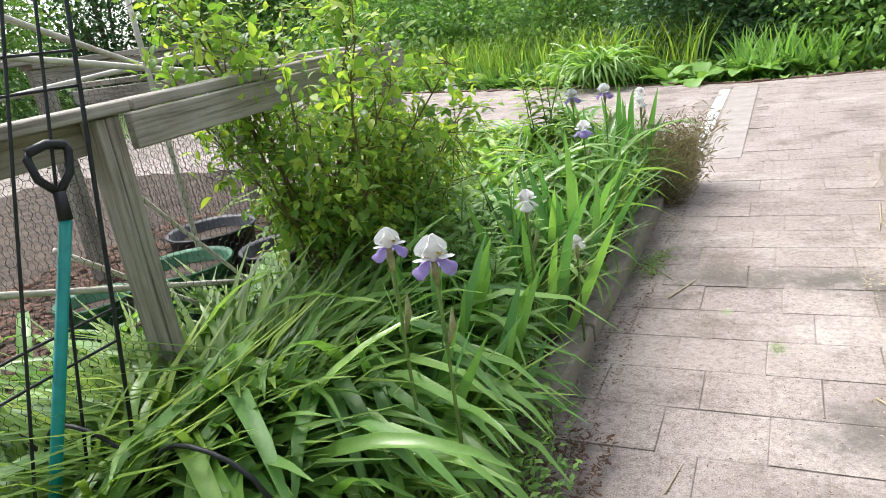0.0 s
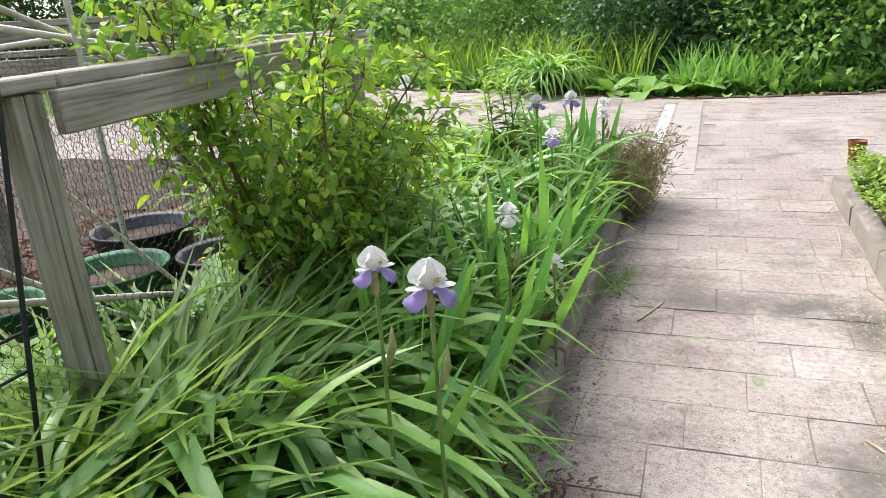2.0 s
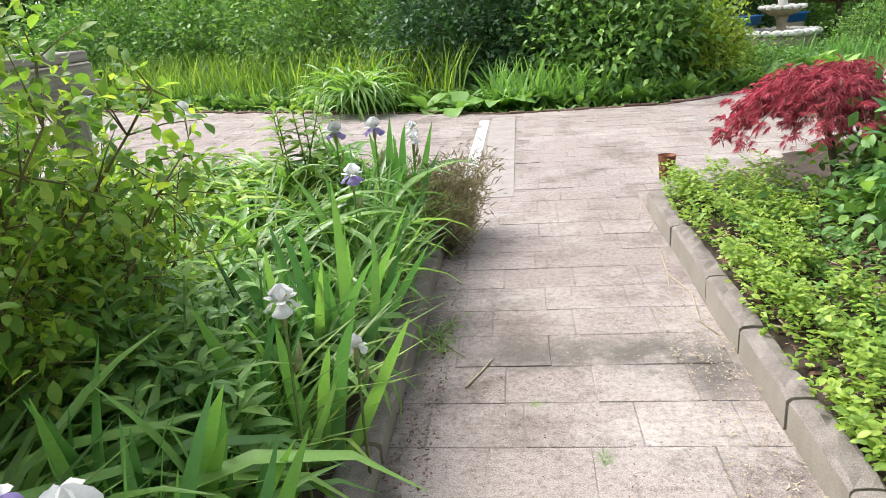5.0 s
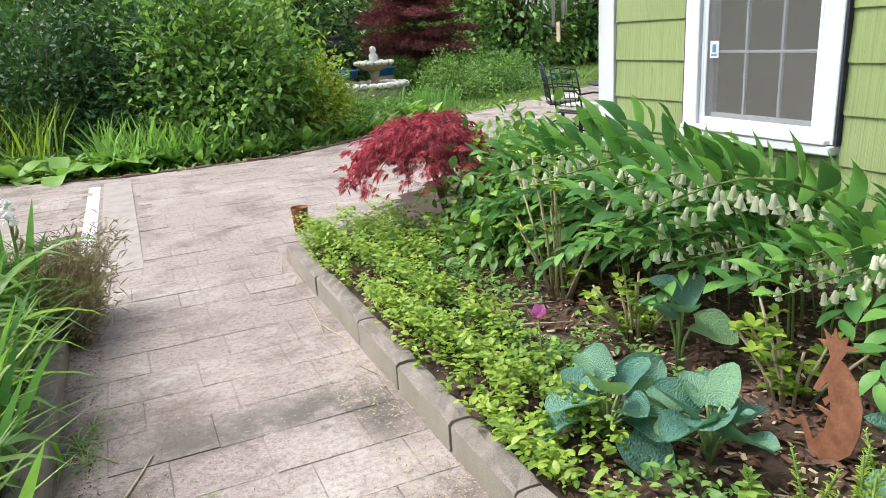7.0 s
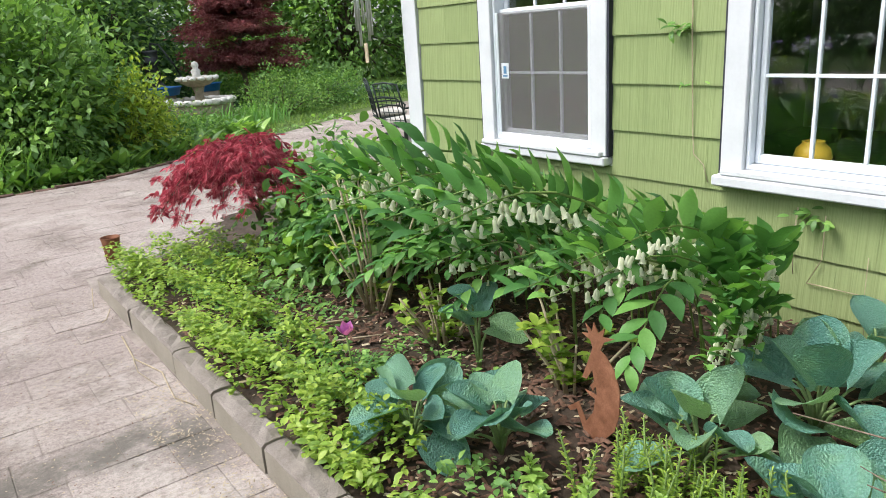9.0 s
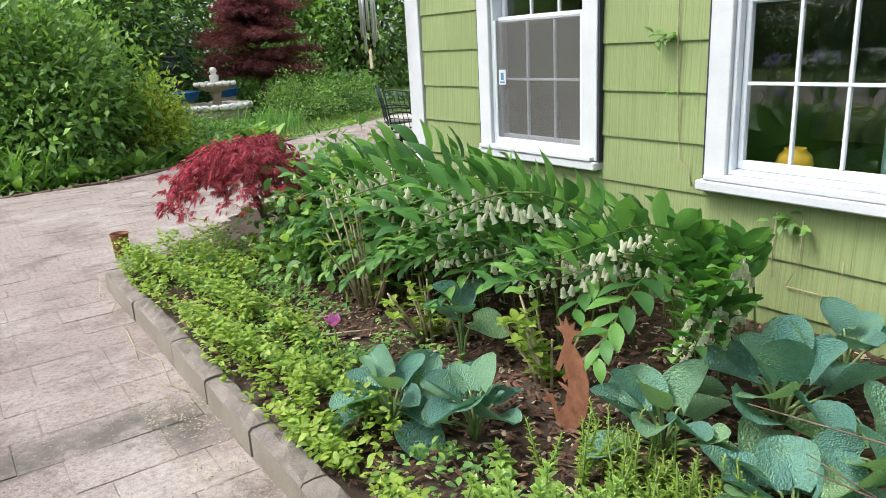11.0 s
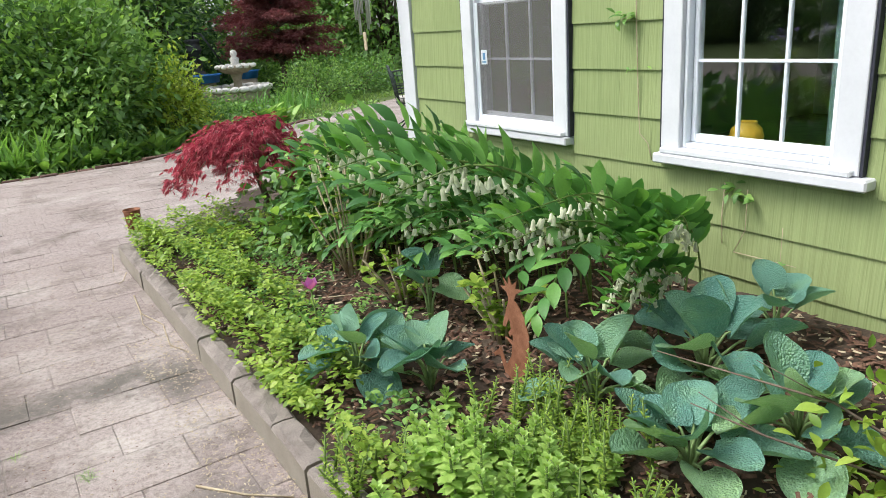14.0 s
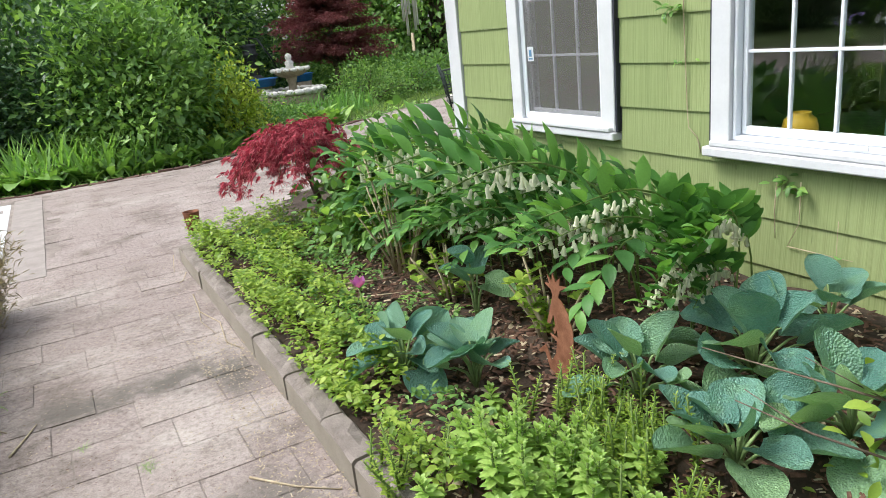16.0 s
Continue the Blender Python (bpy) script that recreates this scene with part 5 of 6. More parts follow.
field("back_weeds", 16000, 0.40, L_SHRUB, 407, "leafy weeds under the shrubs", lambda x, y: (y > patio_edge(x) + 0.6) & (y < patio_edge(x) + 3.5), -9, 6.6, 12, 19, OVATE, 1.3, 0.6)
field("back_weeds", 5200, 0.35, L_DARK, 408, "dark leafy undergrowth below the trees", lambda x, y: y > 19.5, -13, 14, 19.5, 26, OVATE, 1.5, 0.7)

# fountain grass clump and burdock at the patio edge
gr = random.Random(44)
clump = thing("grass_clump", pose(-1.65, 12.75, 0), "large fountain-shaped clump of arching green grass leaves", "plant")
for k in range(170):
    o = part("leaf", DAY_BLADES[gr.choice((1, 2, 3, 3, 4))], None, clump)
    s = gr.uniform(1.0, 1.55)
    o.matrix_local = pose(gr.gauss(0, 0.1), gr.gauss(0, 0.1), 0, gr.gauss(78, 8), gr.gauss(0, 10), gr.uniform(0, 360)) @ Matrix.Diagonal((s * 0.7, s, s, 1))
for x, y, n in ((0.05, 12.2, 9), (0.75, 12.35, 9), (-0.5, 12.5, 7)):
    b = rosette("burdock", x, y, n, 0.62, "burdock with very large crinkled green leaves at the patio edge", gr, L_SHRUB, 34)
    b.location.z = 0.02

# brick edging behind the patio
EDGE_BRICK = worn("edging_brick", (0.10, 0.055, 0.04), (0.19, 0.11, 0.085), 8, 0.9, 0.5, 80, 0.4, per_object=0.35)
edging = thing("brick_edging", None, "row of dark weathered edging bricks behind the patio", "edging", kind="structure")
bm0 = box(-0.11, -0.05, 0, 0.11, 0.05, 0.10, 0.008)
brick_mesh = bpy.data.meshes.new("brick")
bm0.to_mesh(brick_mesh)
bm0.free()
brick_mesh.materials.append(EDGE_BRICK)
x = -7.5
er = random.Random(6)
while x < 6.8:
    s = -0.42 if x < 0.8 else (0.0 if x < 3 else 0.58)
    o = part("brick", brick_mesh, None, edging)
    o.matrix_local = pose(x, float(patio_edge(x)) + 0.04, -0.075 + er.uniform(-0.015, 0.012), er.gauss(0, 3), er.gauss(0, 2), math.degrees(math.atan(s)) + er.gauss(0, 3))
    x += 0.235 * math.cos(math.atan(s))

# slot drain between the path and the patio
CONCRETE = worn("drain_concrete", (0.25, 0.22, 0.20), (0.36, 0.32, 0.295), 5, 0.9, 0.5, 120, 0.35)
drain = thing("drain_channel", None, "concrete drain channel with a pale slotted cover across the patio", "drain", kind="structure")
part("apron", box(0.60, 6.98, -0.05, 0.93, 11.3, 0.006, 0.004), CONCRETE, drain)
part("channel", box(0.40, 7.15, -0.05, 0.595, 11.2, -0.02), KERB_FACE, drain)
GRATE = worn("pale_grate", (0.55, 0.56, 0.58), (0.70, 0.71, 0.73), 5, 0.5, 0.2, 60, 0.2)
for k in range(8):
    y = 7.18 + k * 0.5
    part("grate", box(0.43, y, -0.02, 0.565, y + 0.485, 0.0, 0.004), GRATE, drain)

# fountain
def ring_of_stones(parent, radius, z, count, size, r):
    for k in range(count):
        a = 2 * math.pi * k / count
        bm = bmesh.new()
        bmesh.ops.create_icosphere(bm, subdivisions=2, radius=1)
        for v in bm.verts:
            v.co *= 1 + 0.22 * noise.noise(v.co * 1.7 + Vector((k, 0, 0)))
        o = part("stone", bm, STONE_WHITE, parent)
        o.matrix_local = pose(radius * math.cos(a), radius * math.sin(a), z, 0, 0, math.degrees(a)) @ Matrix.Diagonal((size * r.uniform(0.8, 1.1), size * r.uniform(0.95, 1.3), size * r.uniform(0.55, 0.8), 1))


fr = random.Random(3)
fountain = thing("fountain", pose(7.0, 18.9, 0), "white stone garden fountain with a scalloped bowl and small statue", "fountain")
part("basin", raw("basin", *lathe([(0.0, 0.0), (0.72, 0.0), (0.78, 0.34), (0.70, 0.36), (0.66, 0.16), (0.0, 0.15)], 32), STONE_TAN), None, fountain)
ring_of_stones(fountain, 0.76, 0.42, 22, 0.115, fr)
part("pedestal", raw("pedestal", *lathe([(0.20, 0.15), (0.21, 0.3), (0.12, 0.36), (0.10, 0.6), (0.14, 0.72), (0.16, 0.78), (0.0, 0.79)], 20), STONE_TAN), None, fountain)
v, f = lathe([(0.1, 0.76), (0.28, 0.80), (0.42, 0.89), (0.49, 0.96), (0.46, 0.985), (0.36, 0.92), (0.0, 0.86)], 48)
ang = np.arctan2(v[:, 1], v[:, 0])
v[:, 2] += 0.03 * np.sin(ang * 9) * np.maximum(0, np.hypot(v[:, 0], v[:, 1]) - 0.2) * 2
part("bowl", raw("bowl", v, f, STONE_TAN), None, fountain)
ring_of_stones(fountain, 0.46, 0.965, 15, 0.075, fr)
part("statue", raw("statue", *lathe([(0.13, 0.88), (0.14, 0.98), (0.10, 1.06), (0.12, 1.15), (0.06, 1.2), (0.09, 1.27), (0.07, 1.34), (0.0, 1.37)], 14), STONE_WHITE), None, fountain)


def tub(x, y, z, r0):
    t = thing("plastic_tub", pose(x, y, 0), "blue plastic tub on a stand beside the fountain", "tub", "tubs")
    part("stand", raw("stand", *lathe([(0.22, 0.0), (0.24, z), (0.0, z)], 14), STONE_TAN), None, t)
    part("body", raw("body", *lathe([(0.0, z), (r0 * 0.85, z), (r0, z + 0.2), (r0 + 0.03, z + 0.205), (r0 + 0.03, z + 0.185), (r0 - 0.01, z + 0.18), (r0 * 0.83, z + 0.02), (0.0, z + 0.02)], 24), BLUE_PLASTIC), None, t)


tub(6.45, 19.75, 0.58, 0.38)
tub(7.62, 19.9, 0.58, 0.30)
pump = thing("hand_pump", pose(6.62, 21.2, 0), "dark cast-iron hand water pump with a curved handle", "pump")
part("base", raw("base", *lathe([(0.40, 0), (0.40, 0.62), (0.36, 0.72), (0.24, 0.78), (0.20, 0.84), (0.0, 0.85)], 20), CAST_IRON), None, pump)
part("body", raw("body", *lathe([(0.19, 0.8), (0.19, 1.35), (0.23, 1.37), (0.23, 1.43), (0.19, 1.45), (0.19, 1.62), (0.22, 1.64), (0.2, 1.68), (0.0, 1.70)], 20), CAST_IRON), None, pump)
rods("handle", [([(0.05, 0, 1.68), (0.06, 0, 1.86), (0.25, -0.05, 1.82), (0.55, -0.1, 1.3), (0.7, -0.1, 0.95)], [0.035, 0.03, 0.025, 0.022, 0.02])], CAST_IRON, pump, 8)


def red_tree(x, y):
    t = thing("red_maple", pose(x, y, 0), "Japanese maple tree with dark red layered foliage", "tree")
    r = np.random.default_rng(88)
    rods("trunk", [([(0, 0, -0.1), (0.03, 0, 0.6), (-0.03, 0.02, 1.3), (0.05, 0, 2.4), (0.0, 0, 3.4)], [0.09, 0.075, 0.06, 0.04, 0.015])], BARK, t, 8)
    runs, pos, fwd = [], [], []
    for k in range(95):
        a, zb = r.uniform(0, 6.28), r.uniform(0.75, 3.3)
        reach = r.uniform(0.7, 1.75) * (1.0 if zb < 2.2 else 0.75)
        q = np.linspace(0, 1, 6)
        p = np.stack([math.cos(a) * reach * q, math.sin(a) * reach * q, zb + 0.45 * np.sin(q * 2.0) * reach * 0.55 - 0.1 * q], 1)
        runs.append((p, np.linspace(0.022, 0.004, 6)))
        for j in range(2, 6):
            n = 46
            pos.append(p[j] + r.normal(0, 1, (n, 3)) * np.array([0.17, 0.17, 0.055]))
            fwd.append(np.array([math.cos(a), math.sin(a), -0.25]) + r.normal(0, 0.7, (n, 3)))
    for run in runs:
        rods("limb", [run], BARK, t, 5)
    pos, fwd = np.concatenate(pos), np.concatenate(fwd)
    v, f = scatter(DISSECTED, pos, fwd, np.array([0, 0, 1.0]) + r.normal(0, 0.2, pos.shape), 0.10 * r.uniform(0.7, 1.3, len(pos)))
    part("crown", raw("crown", v, f, L_MAPLE_DARK), None, t)


red_tree(8.9, 20.6)

# ---- patio table and chairs by the house corner ----
CUSHION = worn("cushion_fabric", (0.42, 0.39, 0.33), (0.66, 0.64, 0.60), 22, 0.95, 0.4, 60, 0.3)


def patio_chair(m):
    t = thing("patio_chair", m, "dark green metal patio chair with a lattice back and pale cushion", "chair", "patio chairs")
    w = 0.27
    fr_ = part("back_frame", raw("back_frame", *joined([tube([(-0.22, s * w, 0.42), (-0.27, s * w, 0.72), (-0.34, s * w * 0.97, 1.0)], 0.014, 6) for s in (-1, 1)] + [tube([(-0.34, -w, 1.0), (-0.35, 0, 1.03), (-0.34, w, 1.0)], 0.014, 6)]), CHAIR_METAL), None, t)
    for k in range(4):
        y = -w + 2 * w * (k + 1) / 5
        rods("bar", [([(-0.22, y, 0.43), (-0.28, y, 0.74), (-0.345, y, 1.01)], 0.006)], CHAIR_METAL, t, 5)
    for k in range(5):
        q = (k + 0.5) / 5
        rods("bar", [([(-0.22 - 0.12 * q, -w, 0.43 + 0.57 * q), (-0.23 - 0.12 * q, 0, 0.43 + 0.57 * q), (-0.22 - 0.12 * q, w, 0.43 + 0.57 * q)], 0.006)], CHAIR_METAL, t, 5)
    for s in (-1, 1):
        rods("arm", [([(-0.27, s * w, 0.66), (-0.05, s * (w + 0.03), 0.67), (0.18, s * (w + 0.03), 0.64), (0.24, s * (w + 0.02), 0.58), (0.2, s * w, 0.42)], 0.014)], CHAIR_METAL, t, 6)
    part("seat", box(-0.24, -w, 0.38, 0.26, w, 0.41, 0.008), CHAIR_METAL, t)
    part("cushion", box(-0.23, -w + 0.02, 0.412, 0.27, w - 0.02, 0.50, 0.03), CUSHION, t, "pale patterned cushion")
    rods("post", [([(0, 0, 0.05), (0, 0, 0.38)], 0.03)], CHAIR_METAL, t, 8)
    for k in range(4):
        a = radians(45 + 90 * k)
        rods("foot", [([(0, 0, 0.12), (0.16 * math.cos(a), 0.16 * math.sin(a), 0.09), (0.30 * math.cos(a), 0.30 * math.sin(a), 0.012)], 0.013)], CHAIR_METAL, t, 6)
    return t


CHAIR_METAL = worn("chair_metal", (0.015, 0.025, 0.022), (0.035, 0.05, 0.045), 15, 0.5, 0.2, 60, 0.2, 0.4)
c1 = patio_chair(pose(6.98, 9.85, 0, 0, 0, 8))
copy_thing(c1, pose(7.5, 11.1, 0, 0, 0, -25))
table = thing("patio_table", pose(7.95, 10.05, 0), "round dark metal patio table by the house corner", "table")
part("tabletop", raw("tabletop", *lathe([(0.0, 0.70), (0.55, 0.70), (0.58, 0.715), (0.55, 0.73), (0.0, 0.73)], 32), CHAIR_METAL), None, table)
for k in range(4):
    a = radians(90 * k)
    rods("leg", [([(0.35 * math.cos(a), 0.35 * math.sin(a), 0.70), (0.30 * math.cos(a), 0.30 * math.sin(a), 0.35), (0.42 * math.cos(a), 0.42 * math.sin(a), 0.0)], 0.018)], CHAIR_METAL, table, 6)

# wind chime under the eave corner
ALU = worn("chime_metal", (0.50, 0.51, 0.52), (0.66, 0.67, 0.68), 10, 0.35, 0.05, 60, 0.08, 0.9)
chime = thing("wind_chime", pose(4.12, 6.02, 2.745), "silver tube wind chime hanging from the eave corner", "wind chime")
part("ring", raw("ring", *lathe([(0.0, -0.46), (0.07, -0.46), (0.07, -0.475), (0.0, -0.475)], 16), BARK), None, chime)
rods("cord", [([(0, 0, 0), (0, 0, -0.46)], 0.0025)], DRY, chime, 5)
for k, L in enumerate((0.60, 0.64, 0.52, 0.47, 0.56)):
    a = 2 * math.pi * k / 5 + 0.4
    px, py = 0.058 * math.cos(a), 0.058 * math.sin(a)
    rods("tube", [([(px, py, -0.50), (px, py, -0.50 - L)], 0.0115)], ALU, chime, 10)
    rods("cord", [([(px, py, -0.47), (px, py, -0.50)], 0.0015)], DRY, chime, 4)
rods("striker_cord", [([(0, 0, -0.47), (0, 0, -1.12)], 0.0015)], DRY, chime, 4)
part("sail", box(-0.004, -0.025, -1.27, 0.004, 0.025, -1.12, 0.003), DRY, chime)

# ---- ornaments in the right bed ----
def silhouette(points, thickness):
    """A flat cut-out of the given outline (x, z), extruded to its thickness."""
    bm = bmesh.new()
    face = bm.faces.new([bm.verts.new((x, 0, z)) for x, z in points])
    made = bmesh.ops.extrude_face_region(bm, geom=[face])
    for v in made["geom"]:
        if isinstance(v, bmesh.types.BMVert):
            v.co.y += thickness
    bmesh.ops.triangulate(bm, faces=[f for f in bm.faces if len(f.verts) > 4])
    bmesh.ops.recalc_face_normals(bm, faces=bm.faces)
    return bm


FIGURE = [(0.055, -0.06), (0.075, 0.03), (0.115, 0.10), (0.128, 0.18), (0.125, 0.27), (0.105, 0.335), (0.075, 0.375), (0.055, 0.39), (0.065, 0.425), (0.098, 0.455), (0.062, 0.445), (0.066, 0.48), (0.044, 0.452), (0.028, 0.486), (0.024, 0.448), (0.0, 0.468), (0.012, 0.435), (-0.012, 0.425), (0.018, 0.412), (0.028, 0.385), (-0.004, 0.25), (0.012, 0.25), (0.03, 0.30), (0.038, 0.255), (0.024, 0.232), (0.035, 0.215), (0.045, 0.24), (0.05, 0.205), (0.008, 0.205), (0.016, 0.195), (0.045, 0.185), (0.04, 0.13), (0.015, 0.075), (-0.015, 0.14), (-0.055, 0.09), (-0.045, 0.08), (-0.02, 0.105), (0.012, 0.02), (0.045, -0.06)]
koko = part("flute_player_figure", silhouette([(x * 1.42, z * 1.04) for x, z in FIGURE], 0.004), RUST)
koko.matrix_world = pose(2.93, 2.70, 0.13, 0, 3, -92)
tagged(koko, "rusty flat steel cut-out of a flute-playing figure on the mulch", "ornament")

can = thing("rusty_can", pose(2.15, 6.83, 0.135), "rusty brown open metal can on the bed kerb", "can")
v, f = lathe([(0.0, 0.004), (0.056, 0.0), (0.058, 0.05), (0.066, 0.16), (0.072, 0.19), (0.070, 0.192), (0.062, 0.16), (0.054, 0.01), (0.0, 0.012)], 24)
part("body", raw("body", v, f, RUST), None, can)
part("rim", raw("rim", *tube([(0.071 * math.cos(a), 0.071 * math.sin(a), 0.19) for a in np.linspace(0, 6.2832, 25)], 0.003, 5), RUST), None, can)

TULIP_PETAL = leafy("purple_petal", (0.50, 0.13, 0.50), (0.60, 0.20, 0.58), (0.68, 0.32, 0.64), 0.45, 0.5, by="object")
tulip = thing("tulip", pose(2.44, 3.63, 0.12), "open magenta tulip on a green stem", "flower")
rods("stem", [([(0, 0, 0), (0.01, 0.0, 0.15), (0, 0.005, 0.30)], [0.005, 0.0045, 0.004])], STEM, tulip, 6)
petal = blade_mesh("petal", [0.08, 0.25, 0.36, 0.34, 0.2, 0.01], -0.7, 0.4, 0.08, 0.0, TULIP_PETAL)
for k in range(6):
    o = part("petal", petal, None, tulip)
    o.matrix_local = pose(0, 0.005, 0.30, 0, 0, 60 * k) @ pose(0, 0.004, 0, 30 if k % 2 else 52, 0, 0) @ Matrix.Scale(0.068, 4)
for k in range(3):
    o = part("leaf", IRIS_BLADES[1 + k % 2], None, tulip)
    o.matrix_local = pose(0, 0, 0, 62, 0, 120 * k + 20) @ Matrix.Scale(0.24, 4)

# mulch chips, twigs and litter
def chips(name, count, x0, x1, y0, y1, material, seed, label, size=0.03, z=None):
    r = np.random.default_rng(seed)
    x, y = r.uniform(x0, x1, count), r.uniform(y0, y1, count)
    zz = np.array([bed_height(a, b) if z is None else z for a, b in zip(x, y)]) + r.uniform(0.008, 0.03, count)
    t = (np.array([(-0.2, -0.5, 0), (0.2, -0.5, 0), (0.16, 0.5, 0.05), (-0.16, 0.5, 0.05), (0, -0.4, 0.14), (0, 0.45, 0.16)]), np.array([(0, 4, 5), (0, 5, 3), (4, 1, 2), (4, 2, 5), (0, 1, 4), (3, 5, 2)]))
    a = r.uniform(0, 6.28, count)
    v, f = scatter(t, np.stack([x, y, zz], 1), np.stack([np.cos(a), np.sin(a), r.normal(0, 0.2, count)], 1), np.array([0, 0, 1.0]) + r.normal(0, 0.3, (count, 3)), size * r.uniform(0.4, 1.4, count))
    return tagged(part(name, raw(name, v, f, material, False)), label, "mulch", kind="stuff")


chips("bark_mulch", 9000, 2.1, 4.3, 1.0, 5.6, MULCH, 501, "brown shredded bark mulch over the bed", 0.04)
chips("bark_mulch", 2500, 2.1, 4.3, 1.0, 5.6, DRY, 502, "pale dry straw and wood bits in the mulch", 0.03)
chips("leaf_litter", 5000, -3.2, -0.55, 0.9, 4.4, MULCH, 503, "brown leaf litter inside the fence", 0.06)
chips("path_debris", 1400, 1.66, 1.94, 2.2, 4.6, DRY, 504, "fine dry plant debris along the kerb", 0.011, -0.004)
chips("path_debris", 900, 0.48, 0.66, 2.3, 5.6, MULCH, 505, "fine brown debris along the kerb", 0.013, -0.004)
chips("path_debris", 1500, 0.1, 0.75, 1.3, 2.5, MULCH, 506, "brown leaf crumbs at the end of the kerb", 0.022, 0.02)


def stalk(points, r0, label="dry tan plant stalk lying on the paving", mat=DRY):
    o = rods("dry_stalk", [(points, np.linspace(r0, r0 * 0.5, len(points)))], mat, None, 5)
    return tagged(o, label, "stalk", "dry stalks")


stalk([(0.74, 3.84, 0.008), (0.80, 3.97, 0.010), (0.85, 4.10, 0.008)], 0.006)
stalk([(0.55, 4.33, 0.012), (0.64, 4.22, 0.008), (0.72, 4.11, 0.006)], 0.005)
stalk([(1.86, 5.5, 0.006), (1.83, 5.1, 0.006), (1.90, 4.8, 0.006), (1.86, 4.45, 0.006), (1.92, 4.28, 0.006)], 0.005)
stalk([(1.84, 5.2, 0.006), (1.80, 4.9, 0.006), (1.84, 4.62, 0.006)], 0.003)
stalk([(1.62, 2.98, 0.006), (1.76, 2.80, 0.006), (1.9, 2.67, 0.006)], 0.006)
stalk([(0.95, 2.25, 0.006), (0.985, 2.42, 0.006)], 0.004)
stalk([(1.88, 6.35, 0.1), (1.86, 6.30, 0.03), (1.84, 6.18, 0.006)], 0.004)
stalk([(1.9, 5.95, 0.05), (1.86, 5.9, 0.006), (1.82, 5.85, 0.006)], 0.004)
stalk([(2.62, 4.5, 0.15), (2.8, 4.35, 0.17), (3.0, 4.3, 0.16)], 0.007, "dry tan plant stalk lying on the mulch")
stalk([(2.55, 4.25, 0.14), (2.75, 4.1, 0.16), (2.95, 4.0, 0.16)], 0.006, "dry tan plant stalk lying on the mulch")
stalk([(2.62, 2.62, 0.14), (2.72, 2.50, 0.15), (2.78, 2.40, 0.15)], 0.005, "dry tan plant stalk lying on the mulch")
for i, (x, y) in enumerate(((0.58, 4.28), (0.60, 4.18), (0.56, 4.36), (0.62, 4.45))):
    g = thing("grass_tuft", pose(x, y, 0), "small grass tuft growing from a paving joint", "grass", "paving tufts")
    for k in range(14):
        o = part("leaf", DAY_BLADES[k % 5], None, g)
        o.matrix_local = pose(0, 0, 0, 20 + 4 * k % 60, 0, 137 * k) @ Matrix.Diagonal((0.08, 0.16, 0.16, 1))
for i, (x, y) in enumerate(((1.28, 3.32), (1.27, 3.36), (1.04, 3.70))):
    g = thing("moss_tuft", pose(x, y, 0), "tiny moss and grass tuft in a paving joint", "grass", "paving tufts")
    for k in range(16):
        o = part("leaf", DAY_BLADES[k % 5], None, g)
        o.matrix_local = pose(0.012 * math.sin(k * 3), 0.012 * math.cos(k * 5), 0, 30 + 5 * k % 50, 0, 137 * k) @ Matrix.Diagonal((0.03, 0.045, 0.045, 1))

# creeper on the wall
def creeper(runs, tufts, label, seed):
    t = thing("wall_creeper", None, label, "vine", "wall creepers")
    for p, r0 in runs:
        rods("stem", [([(WALL_X - 0.014, y, z) for y, z in p], np.linspace(r0, r0 * 0.6, len(p)))], DRY, t, 5)
    r = np.random.default_rng(seed)
    for y, z, n, leaf in tufts:
        pos = np.array([WALL_X - 0.03, y, z]) + r.normal(0, 1, (n, 3)) * np.array([0.02, 0.05, 0.018])
        pos[:, 0] = np.minimum(pos[:, 0], WALL_X - 0.015)
        fwd = np.stack([-np.abs(r.normal(0.5, 0.4, n)), r.normal(0.3, 1, n), r.normal(0, 0.5, n)], 1)
        v, f = scatter(LANCE, pos, fwd, np.array([-0.6, 0, 1.0]), np.stack([np.full(n, leaf * 1.8), np.full(n, leaf), np.full(n, leaf)], 1))
        part("leaf_tuft", raw("leaf_tuft", v, f, L_WEED), None, t)


creeper([([(3.25, 2.2), (3.24, 1.9), (3.235, 1.6), (3.22, 1.3), (3.21, 1.1), (3.20, 0.98), (3.14, 0.93), (3.11, 0.84)], 0.004)],
        [(3.30, 1.62, 16, 0.06), (3.22, 1.33, 5, 0.035)], "thin dry creeper stem with small green leaves on the shingles", 61)
creeper([([(2.63, 0.78), (2.64, 0.6), (2.63, 0.45)], 0.004), ([(2.50, 0.76), (2.50, 0.55), (2.56, 0.42)], 0.003), ([(2.56, 0.42), (2.4, 0.42), (2.22, 0.42)], 0.003), ([(2.3, 0.60), (2.3, 0.42), (2.28, 0.2)], 0.002)],
        [(2.55, 0.74, 20, 0.06), (2.30, 0.42, 3, 0.03)], "thin dry creeper stems below the window sill", 62)

